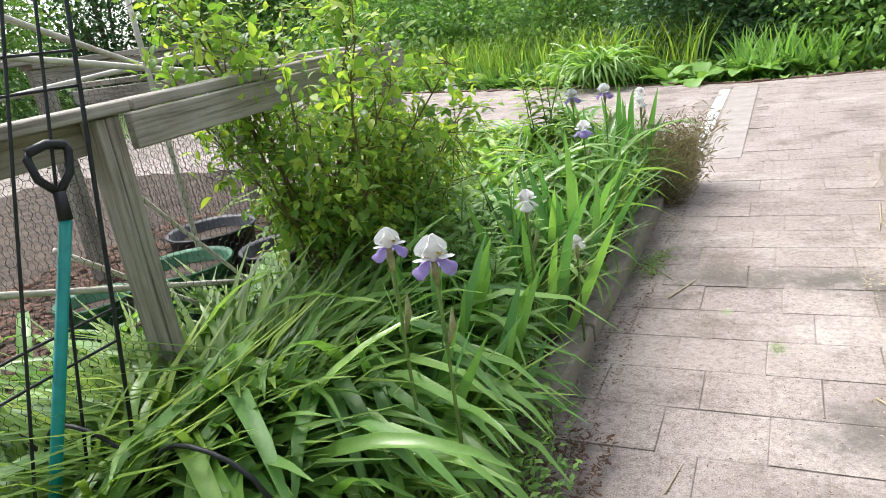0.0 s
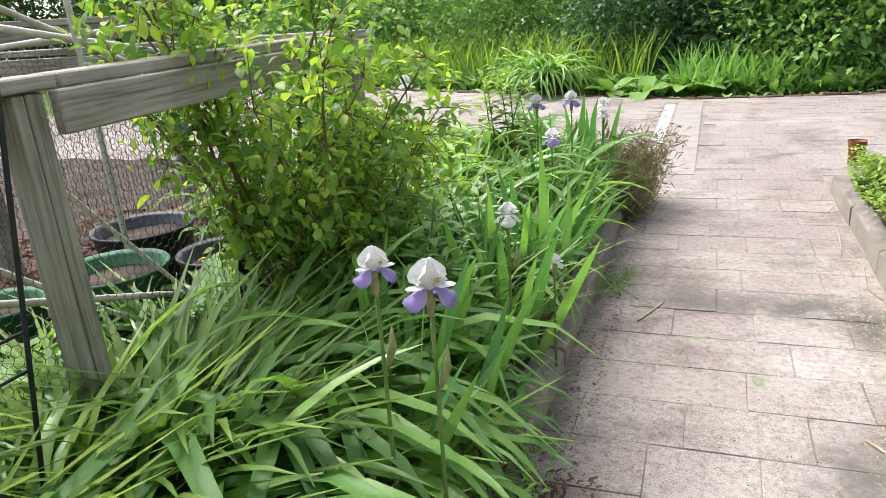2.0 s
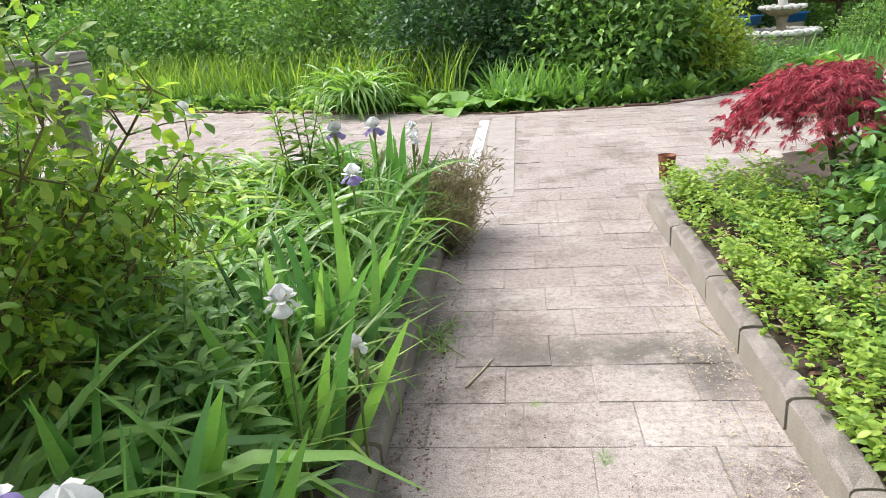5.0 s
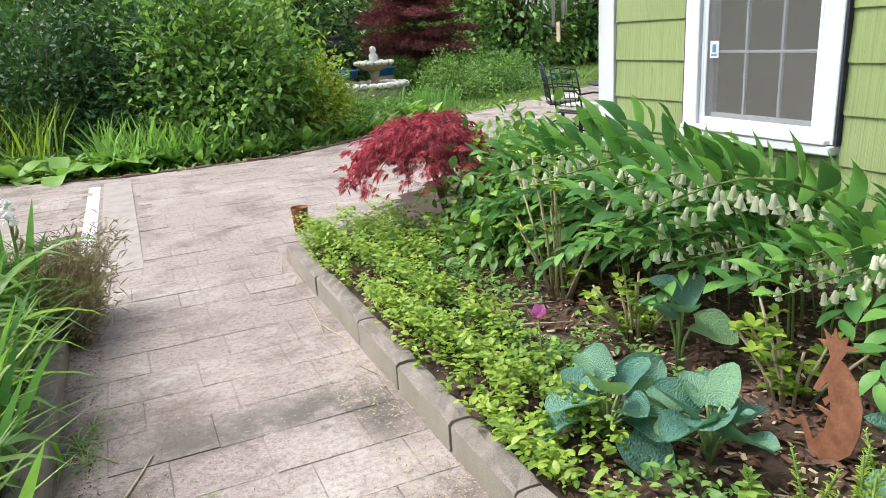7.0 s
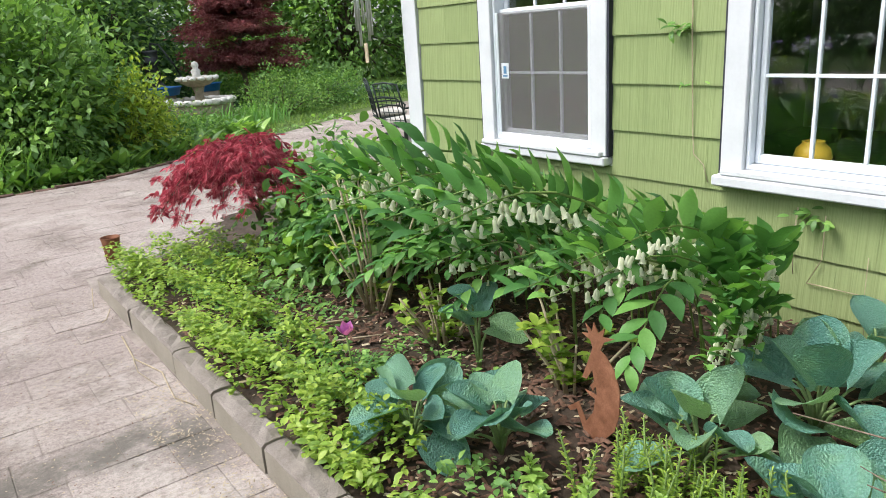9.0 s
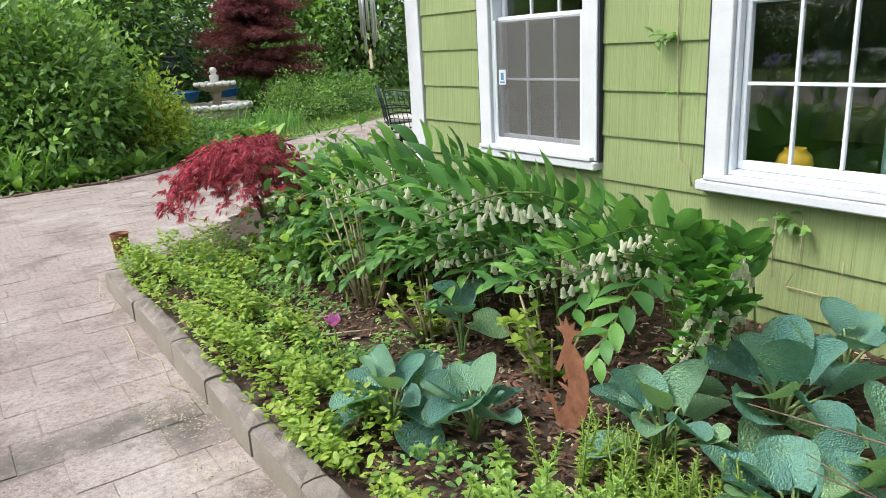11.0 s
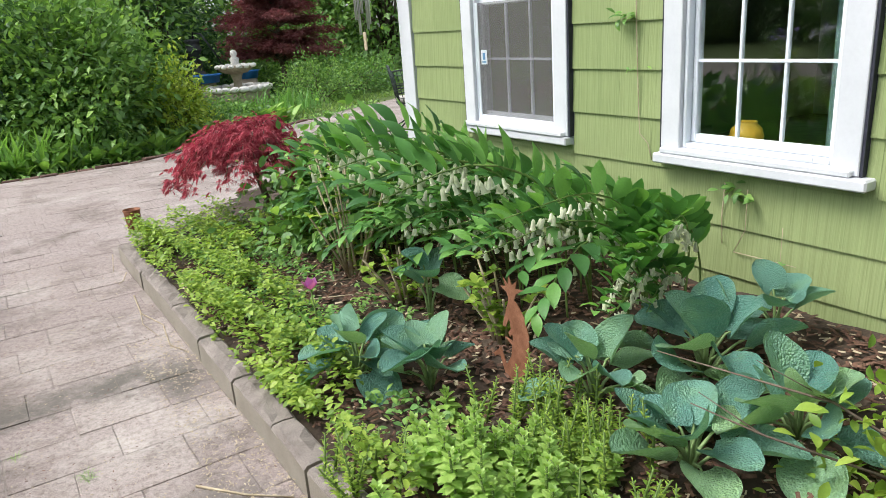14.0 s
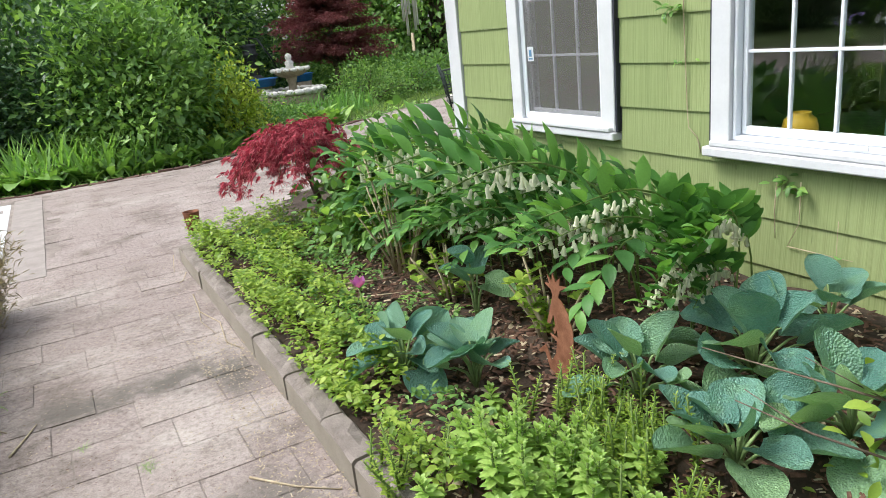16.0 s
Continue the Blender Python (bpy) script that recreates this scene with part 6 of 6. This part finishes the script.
# seen through the windows
YELLOW = worn("yellow_glaze", (0.60, 0.36, 0.03), (0.72, 0.45, 0.05), 8, 0.35, 0.05, 40, 0.08)
stool = thing("window_shelf", pose(4.66, 2.5, 0.2), "plain shelf inside the window", "shelf")
part("board", box(-0.10, -0.6, 0.66, 0.12, 0.6, 0.69, 0.004), WHITE, stool)
part("support", box(-0.05, -0.55, 0.0, 0.1, -0.5, 0.659), WHITE, stool)
part("support", box(-0.05, 0.5, 0.0, 0.1, 0.55, 0.659), WHITE, stool)
pot = thing("flower_pot", pose(4.65, 2.73, 0.893), "round yellow glazed pot on the shelf inside the window", "pot")
part("body", raw("body", *lathe([(0.0, 0.0), (0.055, 0.0), (0.082, 0.03), (0.09, 0.07), (0.078, 0.115), (0.05, 0.14), (0.055, 0.15), (0.045, 0.15), (0.04, 0.13), (0.0, 0.12)], 24), YELLOW), None, pot)
CURTAIN = worn("teal_curtain", (0.20, 0.34, 0.33), (0.28, 0.43, 0.41), 6, 0.9, 0.2)
curtain = thing("curtain", pose(4.80, 2.10, 0.3), "pale teal curtain hanging inside the window", "curtain")
cv = [(0.02 * math.sin(k * 1.5), 0.016 * k, z) for z in (0.0, 1.2, 2.2) for k in range(19)]
cf = [(r * 19 + k, r * 19 + k + 1, (r + 1) * 19 + k + 1, (r + 1) * 19 + k) for r in range(2) for k in range(18)]
cloth = part("cloth", raw("cloth", cv, cf, CURTAIN), None, curtain)
cloth.modifiers.new("thickness", "SOLIDIFY").thickness = 0.003
rods("rod", [([(0, -0.2, 2.23), (0, 1.2, 2.23)], 0.01)], BLACK_METAL, curtain, 8)
lamp = thing("glass_pendant", pose(5.0, 4.35, 2.59), "clear cut-glass pendant lamp hanging inside", "lamp")
rods("cord", [([(0, 0, 0), (0, 0, -0.55)], 0.004)], BLACK_METAL, lamp, 5)
part("shade", raw("shade", *lathe([(0.02, -0.55), (0.06, -0.58), (0.14, -0.68), (0.16, -0.76), (0.13, -0.80), (0.0, -0.83)], 16), clear_glass("cut_glass", (0.9, 0.9, 0.88), 0.15)), None, lamp)
STICKER = worn("sticker_white", (0.62, 0.66, 0.70), (0.70, 0.73, 0.76), 9, 0.5, 0.05)
STICKER_BLUE = worn("sticker_blue", (0.08, 0.2, 0.36), (0.10, 0.25, 0.42), 9, 0.5, 0.05)
sticker = thing("window_sticker", pose(WALL_X - 0.0085, 4.655, 1.40), "small pale sticker with a blue mark on the window", "sticker")
part("sheet", box(0, -0.035, -0.05, 0.002, 0.035, 0.05), STICKER, sticker)
part("mark", box(-0.002, -0.014, -0.018, -0.0005, 0.014, 0.03, 0.0), STICKER_BLUE, sticker)
part("text_bar", box(-0.002, -0.022, -0.038, -0.0005, 0.022, -0.028), STICKER_BLUE, sticker)

# ---- fence, trellis and tools in the left bed ----
def plank(name, parent, a, b, w, h, material=WOOD_GREY, roll=0.0, label=""):
    """A board from a to b (its own y is its length), w wide and h high."""
    a, b = Vector(a), Vector(b)
    L = (b - a).length
    o = part(name, box(-w / 2, 0, -h / 2, w / 2, L, h / 2, 0.004), material, parent, label)
    q = (b - a).to_track_quat("Y", "Z")
    o.matrix_local = Matrix.Translation(a) @ q.to_matrix().to_4x4() @ pose(0, 0, 0, 0, roll, 0)
    return o


def hex_wire(origin, along, length, z0, z1, cell, radius):
    """Chicken wire in an upright plane: the edges of hexagons as fine wires."""
    o, d = np.array(origin, float), unit(np.array(along, float))
    segs = []
    w, h = cell, cell * 0.86
    for i in range(int(length / (w * 0.75))):
        for j in range(int((z1 - z0) / h)):
            cx, cz = i * w * 0.75, z0 + j * h + (h / 2 if i % 2 else 0)
            c = [(cx + w / 2 * math.cos(radians(k)), cz + w / 2 * math.sin(radians(k))) for k in (0, 60, 120, 180)]
            segs += [(c[0], c[1]), (c[1], c[2]), (c[2], c[3])]
    s = np.array(segs)
    p0 = o + s[:, 0, :1] * d + s[:, 0, 1:] * np.array([0, 0, 1.0])
    p1 = o + s[:, 1, :1] * d + s[:, 1, 1:] * np.array([0, 0, 1.0])
    bow = np.stack([0.012 * np.sin(p0[:, 1] * 5 + p0[:, 2] * 4), 0 * p0[:, 0], 0 * p0[:, 0]], 1)
    bow1 = np.stack([0.012 * np.sin(p1[:, 1] * 5 + p1[:, 2] * 4), 0 * p1[:, 0], 0 * p1[:, 0]], 1)
    p0, p1 = p0 + bow, p1 + bow1
    f = unit(p1 - p0)
    n = np.cross(d, np.array([0, 0, 1.0]))
    t = np.cross(f, n)
    vs = np.stack([p0 + n * radius, p0 - 0.5 * n * radius + 0.87 * t * radius, p0 - 0.5 * n * radius - 0.87 * t * radius, p1 + n * radius, p1 - 0.5 * n * radius + 0.87 * t * radius, p1 - 0.5 * n * radius - 0.87 * t * radius], 1)
    fs = np.array([(0, 1, 4, 3), (1, 2, 5, 4), (2, 0, 3, 5)])
    return vs.reshape(-1, 3), (fs[None] + (np.arange(len(s)) * 6)[:, None, None]).reshape(-1, 4)


WIRE = worn("wire", (0.03, 0.032, 0.03), (0.07, 0.07, 0.065), 30, 0.6, 0.1, 90, 0.2, 0.5)
fence = thing("garden_fence", None, "weathered grey wooden garden fence with chicken wire", "fence")
for i, (x, y, top) in enumerate(((-0.54, 0.35, 1.50), (-0.55, 1.755, 1.485), (-0.55, 3.52, 1.49))):
    plank("post", fence, (x, y, 0.1), (x, y, top - 0.012), 0.084, 0.05)
    plank("post_board", fence, (x + 0.004, y - 0.045, 0.1), (x + 0.004, y - 0.045, top - 0.012), 0.076, 0.034)
plank("cap_rail", fence, (-0.54, 0.30, 1.495), (-0.545, 1.81, 1.495), 0.12, 0.036)
plank("cap_rail", fence, (-0.545, 1.825, 1.495), (-0.56, 3.62, 1.500), 0.115, 0.036)
plank("side_rail", fence, (-0.605, 0.3, 1.42), (-0.605, 1.76, 1.42), 0.036, 0.10)
plank("side_rail", fence, (-0.475, 1.78, 1.42), (-0.49, 3.58, 1.425), 0.036, 0.11)
plank("cap_rail", fence, (-0.62, 3.58, 1.503), (-3.2, 3.81, 1.51), 0.115, 0.036)
plank("side_rail", fence, (-0.62, 3.515, 1.425), (-3.2, 3.74, 1.43), 0.036, 0.10)
part("chicken_wire", raw("chicken_wire", *hex_wire((-0.60, 0.3, 0), (0, 1, 0), 3.2, 0.25, 1.40, 0.036, 0.0011), WIRE), None, fence)
part("chicken_wire", raw("chicken_wire", *hex_wire((-3.2, 3.72, 0), (1, -0.08, 0), 2.6, 0.2, 1.42, 0.045, 0.0012), WIRE), None, fence)

back_fence = thing("back_fence", None, "second weathered wooden fence row beyond the enclosure", "fence")
for y in (1.6, 3.05, 4.6):
    plank("post", back_fence, (-2.55, y, 0.05), (-2.55, y, 1.67), 0.09, 0.09)
plank("rail", back_fence, (-2.52, 1.5, 1.70), (-2.52, 3.0, 1.70), 0.12, 0.036)
plank("rail", back_fence, (-2.50, 2.96, 1.60), (-2.50, 4.7, 1.60), 0.036, 0.10)
plank("rail", back_fence, (-2.52, 2.96, 1.672), (-2.52, 4.7, 1.672), 0.12, 0.036)
part("chicken_wire", raw("chicken_wire", *hex_wire((-2.48, 1.5, 0), (0, 1, 0), 3.2, 0.3, 1.60, 0.05, 0.0013), WIRE), None, back_fence)

BAMBOO = worn("bamboo", (0.38, 0.35, 0.29), (0.58, 0.55, 0.48), 8, 0.7, 0.2, 70, 0.3)
for i, (a, b, r0) in enumerate((((-0.62, 0.7, 1.30), (-0.60, 2.2, 0.75), 0.010), ((-0.75, 1.6, 1.1), (-0.7, 2.5, 0.35), 0.009), ((-0.9, 2.0, 1.25), (-0.6, 2.6, 0.3), 0.008), ((-1.6, 1.5, 1.85), (-1.2, 3.0, 1.50), 0.014),
                              ((-2.2, 1.9, 1.5), (-1.8, 4.0, 1.64), 0.014), ((-1.5, 2.0, 1.95), (-1.7, 3.4, 1.42), 0.014), ((-1.2, 2.6, 0.3), (-1.25, 2.62, 1.9), 0.012), ((-2.0, 1.4, 1.75), (-1.3, 1.9, 1.45), 0.018))):
    q = np.linspace(0, 1, 9)[:, None]
    p = np.array(a) * (1 - q) + np.array(b) * q
    tagged(rods("bamboo_pole", [(p, r0 * (1 + 0.12 * (np.arange(9) % 2)))], BAMBOO, None, 7), "pale weathered bamboo pole leaning in the enclosure", "pole", "bamboo poles")

GREEN_PLASTIC = worn("green_mesh_plastic", (0.02, 0.10, 0.05), (0.04, 0.16, 0.08), 8, 0.6, 0.2)
DARK_PLASTIC = worn("dark_pot_plastic", (0.02, 0.022, 0.03), (0.05, 0.052, 0.065), 8, 0.5, 0.2)
for i, (x, y, r0, h, mat, word) in enumerate(((-1.05, 2.35, 0.20, 0.42, GREEN_PLASTIC, "green"), (-0.85, 2.75, 0.18, 0.36, DARK_PLASTIC, "black"), (-1.4, 2.9, 0.22, 0.40, DARK_PLASTIC, "black"), (-1.5, 2.2, 0.16, 0.3, GREEN_PLASTIC, "green"))):
    z = bed_height(x, y) - 0.01
    t = thing("plant_tub", pose(x, y, z), word + " plastic plant tub of soil inside the fence", "pot", "plant tubs")
    part("body", raw("body", *lathe([(0.0, 0.0), (r0 * 0.8, 0.0), (r0, h), (r0 + 0.015, h + 0.005), (r0 + 0.01, h + 0.015), (r0 - 0.012, h), (r0 - 0.015, h - 0.05), (0.0, h - 0.05)], 22), mat), None, t)
    part("soil", raw("soil", *lathe([(0.0, h - 0.03), (r0 - 0.017, h - 0.045), (r0 - 0.02, h - 0.06)], 16), SOIL), None, t)

# black wire trellis
trellis = thing("wire_trellis", pose(0, -0.045, 0), "black wire trellis panel standing at the bed's edge", "trellis")
for k in range(5):
    low, high = 0.96 + 0.14 * k, 1.32 + 0.09 * k
    rods("upright", [([(-0.40, low - (high - low) * 0.75, 0.25), (-0.40, low, 0.92), (-0.40, high, 1.83), (-0.40, high + 0.05, 2.05)], 0.0065 if k in (0, 4) else 0.0048)], BLACK_METAL, trellis, 6)
for z in (0.88, 0.97, 1.58, 1.67, 1.9, 2.0):
    q = (z - 0.92) / 0.91
    a, b = 0.96 + 0.36 * q, 1.52 + 0.16 * q
    rods("crossbar", [([(-0.40, a, z), (-0.40, (a + b) / 2, z + 0.004), (-0.40, b, z)], 0.0042)], BLACK_METAL, trellis, 6)

spade = thing("spade", pose(0, -0.005, -0.03), "garden spade with a teal shaft and black D-handle", "tool")
rods("shaft", [([(-0.40, 1.035, 0.30), (-0.395, 1.19, 0.7), (-0.385, 1.425, 1.29)], 0.0165)], TEAL, spade, 10)
rods("socket", [([(-0.385, 1.424, 1.285), (-0.387, 1.432, 1.36)], [0.019, 0.016])], BLACK_METAL, spade, 10)
rods("d_handle", [([(-0.387, 1.432, 1.355), (-0.40, 1.395, 1.40), (-0.405, 1.388, 1.455), (-0.405, 1.40, 1.475)], 0.0115), ([(-0.387, 1.432, 1.355), (-0.38, 1.475, 1.40), (-0.378, 1.488, 1.455), (-0.38, 1.48, 1.475)], 0.0115), ([(-0.405, 1.392, 1.47), (-0.393, 1.44, 1.482), (-0.38, 1.486, 1.47)], 0.0135)], BLACK_METAL, spade, 8)
part("blade", box(-0.012, -0.09, -0.22, 0.012, 0.09, 0.08, 0.008), CAST_IRON, spade).matrix_local = pose(-0.40, 1.01, 0.25, -20, 0, 0)

hoops = thing("hoop_edging", pose(-0.13, 0, 0.025), "black wire hoop edging in front of the bed", "edging")
for x0 in (-0.90, -0.48, -0.06):
    p = [(x0 + 0.22 - 0.22 * math.cos(a), 1.26 + 0.01 * math.sin(a * 3), 0.46 + 0.25 * math.sin(a)) for a in np.linspace(0, math.pi, 13)]
    rods("hoop", [([(x0, 1.26, 0.05)] + p + [(x0 + 0.44, 1.26, 0.05)], 0.0065)], BLACK_METAL, hoops, 8)
for i, (x, y) in enumerate(((-3.0, 6.3), (-3.6, 6.6), (-4.3, 6.2), (-2.6, 6.8))):
    grass = leafy_stalks("purple_iris", x, y, 5, 0.85, 0.3, L_IRIS, LANCE, gr, "purple irises in bloom beyond the enclosure", "flower", 7, 0.1, 5, "far irises", 0.7, elev=2.0)
    v, f = scatter(OVATE, np.array([(gr.gauss(0, 0.12), gr.gauss(0, 0.12), gr.uniform(0.75, 0.9)) for _ in range(40)]), np.array([(gr.gauss(0, 1), gr.gauss(0, 1), gr.gauss(0, 0.6)) for _ in range(40)]), np.array([0, 0, 1.0]), np.full(40, 0.09))
    tagged(part("bloom", raw("bloom", v, f, PETAL_VIOLET if i % 2 else PETAL_WHITE), None, grass), kind="stuff")

def crumbs():
    chips("path_crumbs", 2600, 0.5, 1.92, 1.6, 6.9, DRY, 601, "scattered fine plant crumbs on the paving", 0.008, -0.006)
    chips("path_crumbs", 1500, 0.5, 1.92, 1.6, 6.9, MULCH, 602, "scattered brown grit on the paving", 0.008, -0.006)


crumbs()

# ---- paving stones ----
def paver_mesh(w, d, seed):
    r = random.Random(seed)
    bm = box(0.002, 0.002, -0.05, w - 0.002, d - 0.002, 0.0, 0.003)
    for v in bm.verts:
        v.co.x += r.uniform(-0.003, 0.003)
        v.co.y += r.uniform(-0.003, 0.003)
        if v.co.z > -0.01:
            v.co.z += r.uniform(-0.001, 0.0015)
    me = bpy.data.meshes.new("paver")
    bm.to_mesh(me)
    bm.free()
    me.materials.append(PAVER)
    return me


def lay(parent, x0, x1, y0, y1, depth, widths, seed, inside=None, limit=300):
    """Rows of pavers with broken joints; those past the limit are joined."""
    r = random.Random(seed)
    shapes = {(w, k): paver_mesh(w, depth, k + int(w * 1000)) for w in widths for k in range(4)}
    rest, n, y = [], 0, y0
    row = 0
    while y < y1 - 0.01:
        x = x0 - (widths[0] * 0.5 if row % 2 else 0) - r.uniform(0, 0.06)
        while x < x1 - 0.02:
            w = r.choice(widths)
            a, b = max(x, x0), min(x + w, x1)
            x += w
            if b - a < 0.05 or (inside and not inside((a + b) / 2, y + depth / 2)):
                continue
            me = shapes[w, r.randrange(4)]
            m = Matrix.LocRotScale((a, y, r.uniform(-0.002, 0.002)), Euler((r.gauss(0, 0.002), r.gauss(0, 0.003), r.gauss(0, 0.002))), ((b - a) / w, 1, 1))
            if n < limit:
                o = part("paver", me, None, parent)
                o.matrix_local = m
                n += 1
            else:
                rest.append((me, m))
        y += depth
        row += 1
    if rest:
        vs, fs = [], []
        k = 0
        for me, m in rest:
            vs += [m @ v.co for v in me.vertices]
            fs += [tuple(i + k for i in p.vertices) for p in me.polygons]
            k += len(me.vertices)
        me = bpy.data.meshes.new("far_pavers")
        me.from_pydata([tuple(v) for v in vs], [], fs)
        me.materials.append(PAVER)
        tagged(part("far_pavers", me, None, parent), "weathered pink-grey concrete pavers, laid in rows", kind="stuff")


path = thing("pavement", None, "weathered pink-grey concrete paver path", "paving", kind="structure")
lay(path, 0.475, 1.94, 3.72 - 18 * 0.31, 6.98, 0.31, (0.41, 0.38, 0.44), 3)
patio = thing("pavement_patio", None, "weathered pink-grey concrete paver patio", "paving", kind="structure")


def on_patio(x, y):
    if 0.36 < x < 0.93 and y < 11.4 or (x < 0.4 and y < 6.4):
        return False
    if x > 1.9 and y < 6.5 + (x - 1.95) * 0.72 + 0.15 and x < 4.6:
        return False
    if x >= 4.5 and y < 6.0:
        return False
    edge = 11.6 + max(0.0, -(x - 0.8)) * 0.42 + max(0.0, x - 3.0) * 0.58
    return y < edge


lay(patio, -8.5, 11.0, 7.0, 16.2, 0.21, (0.41, 0.3, 0.36), 5, on_patio)
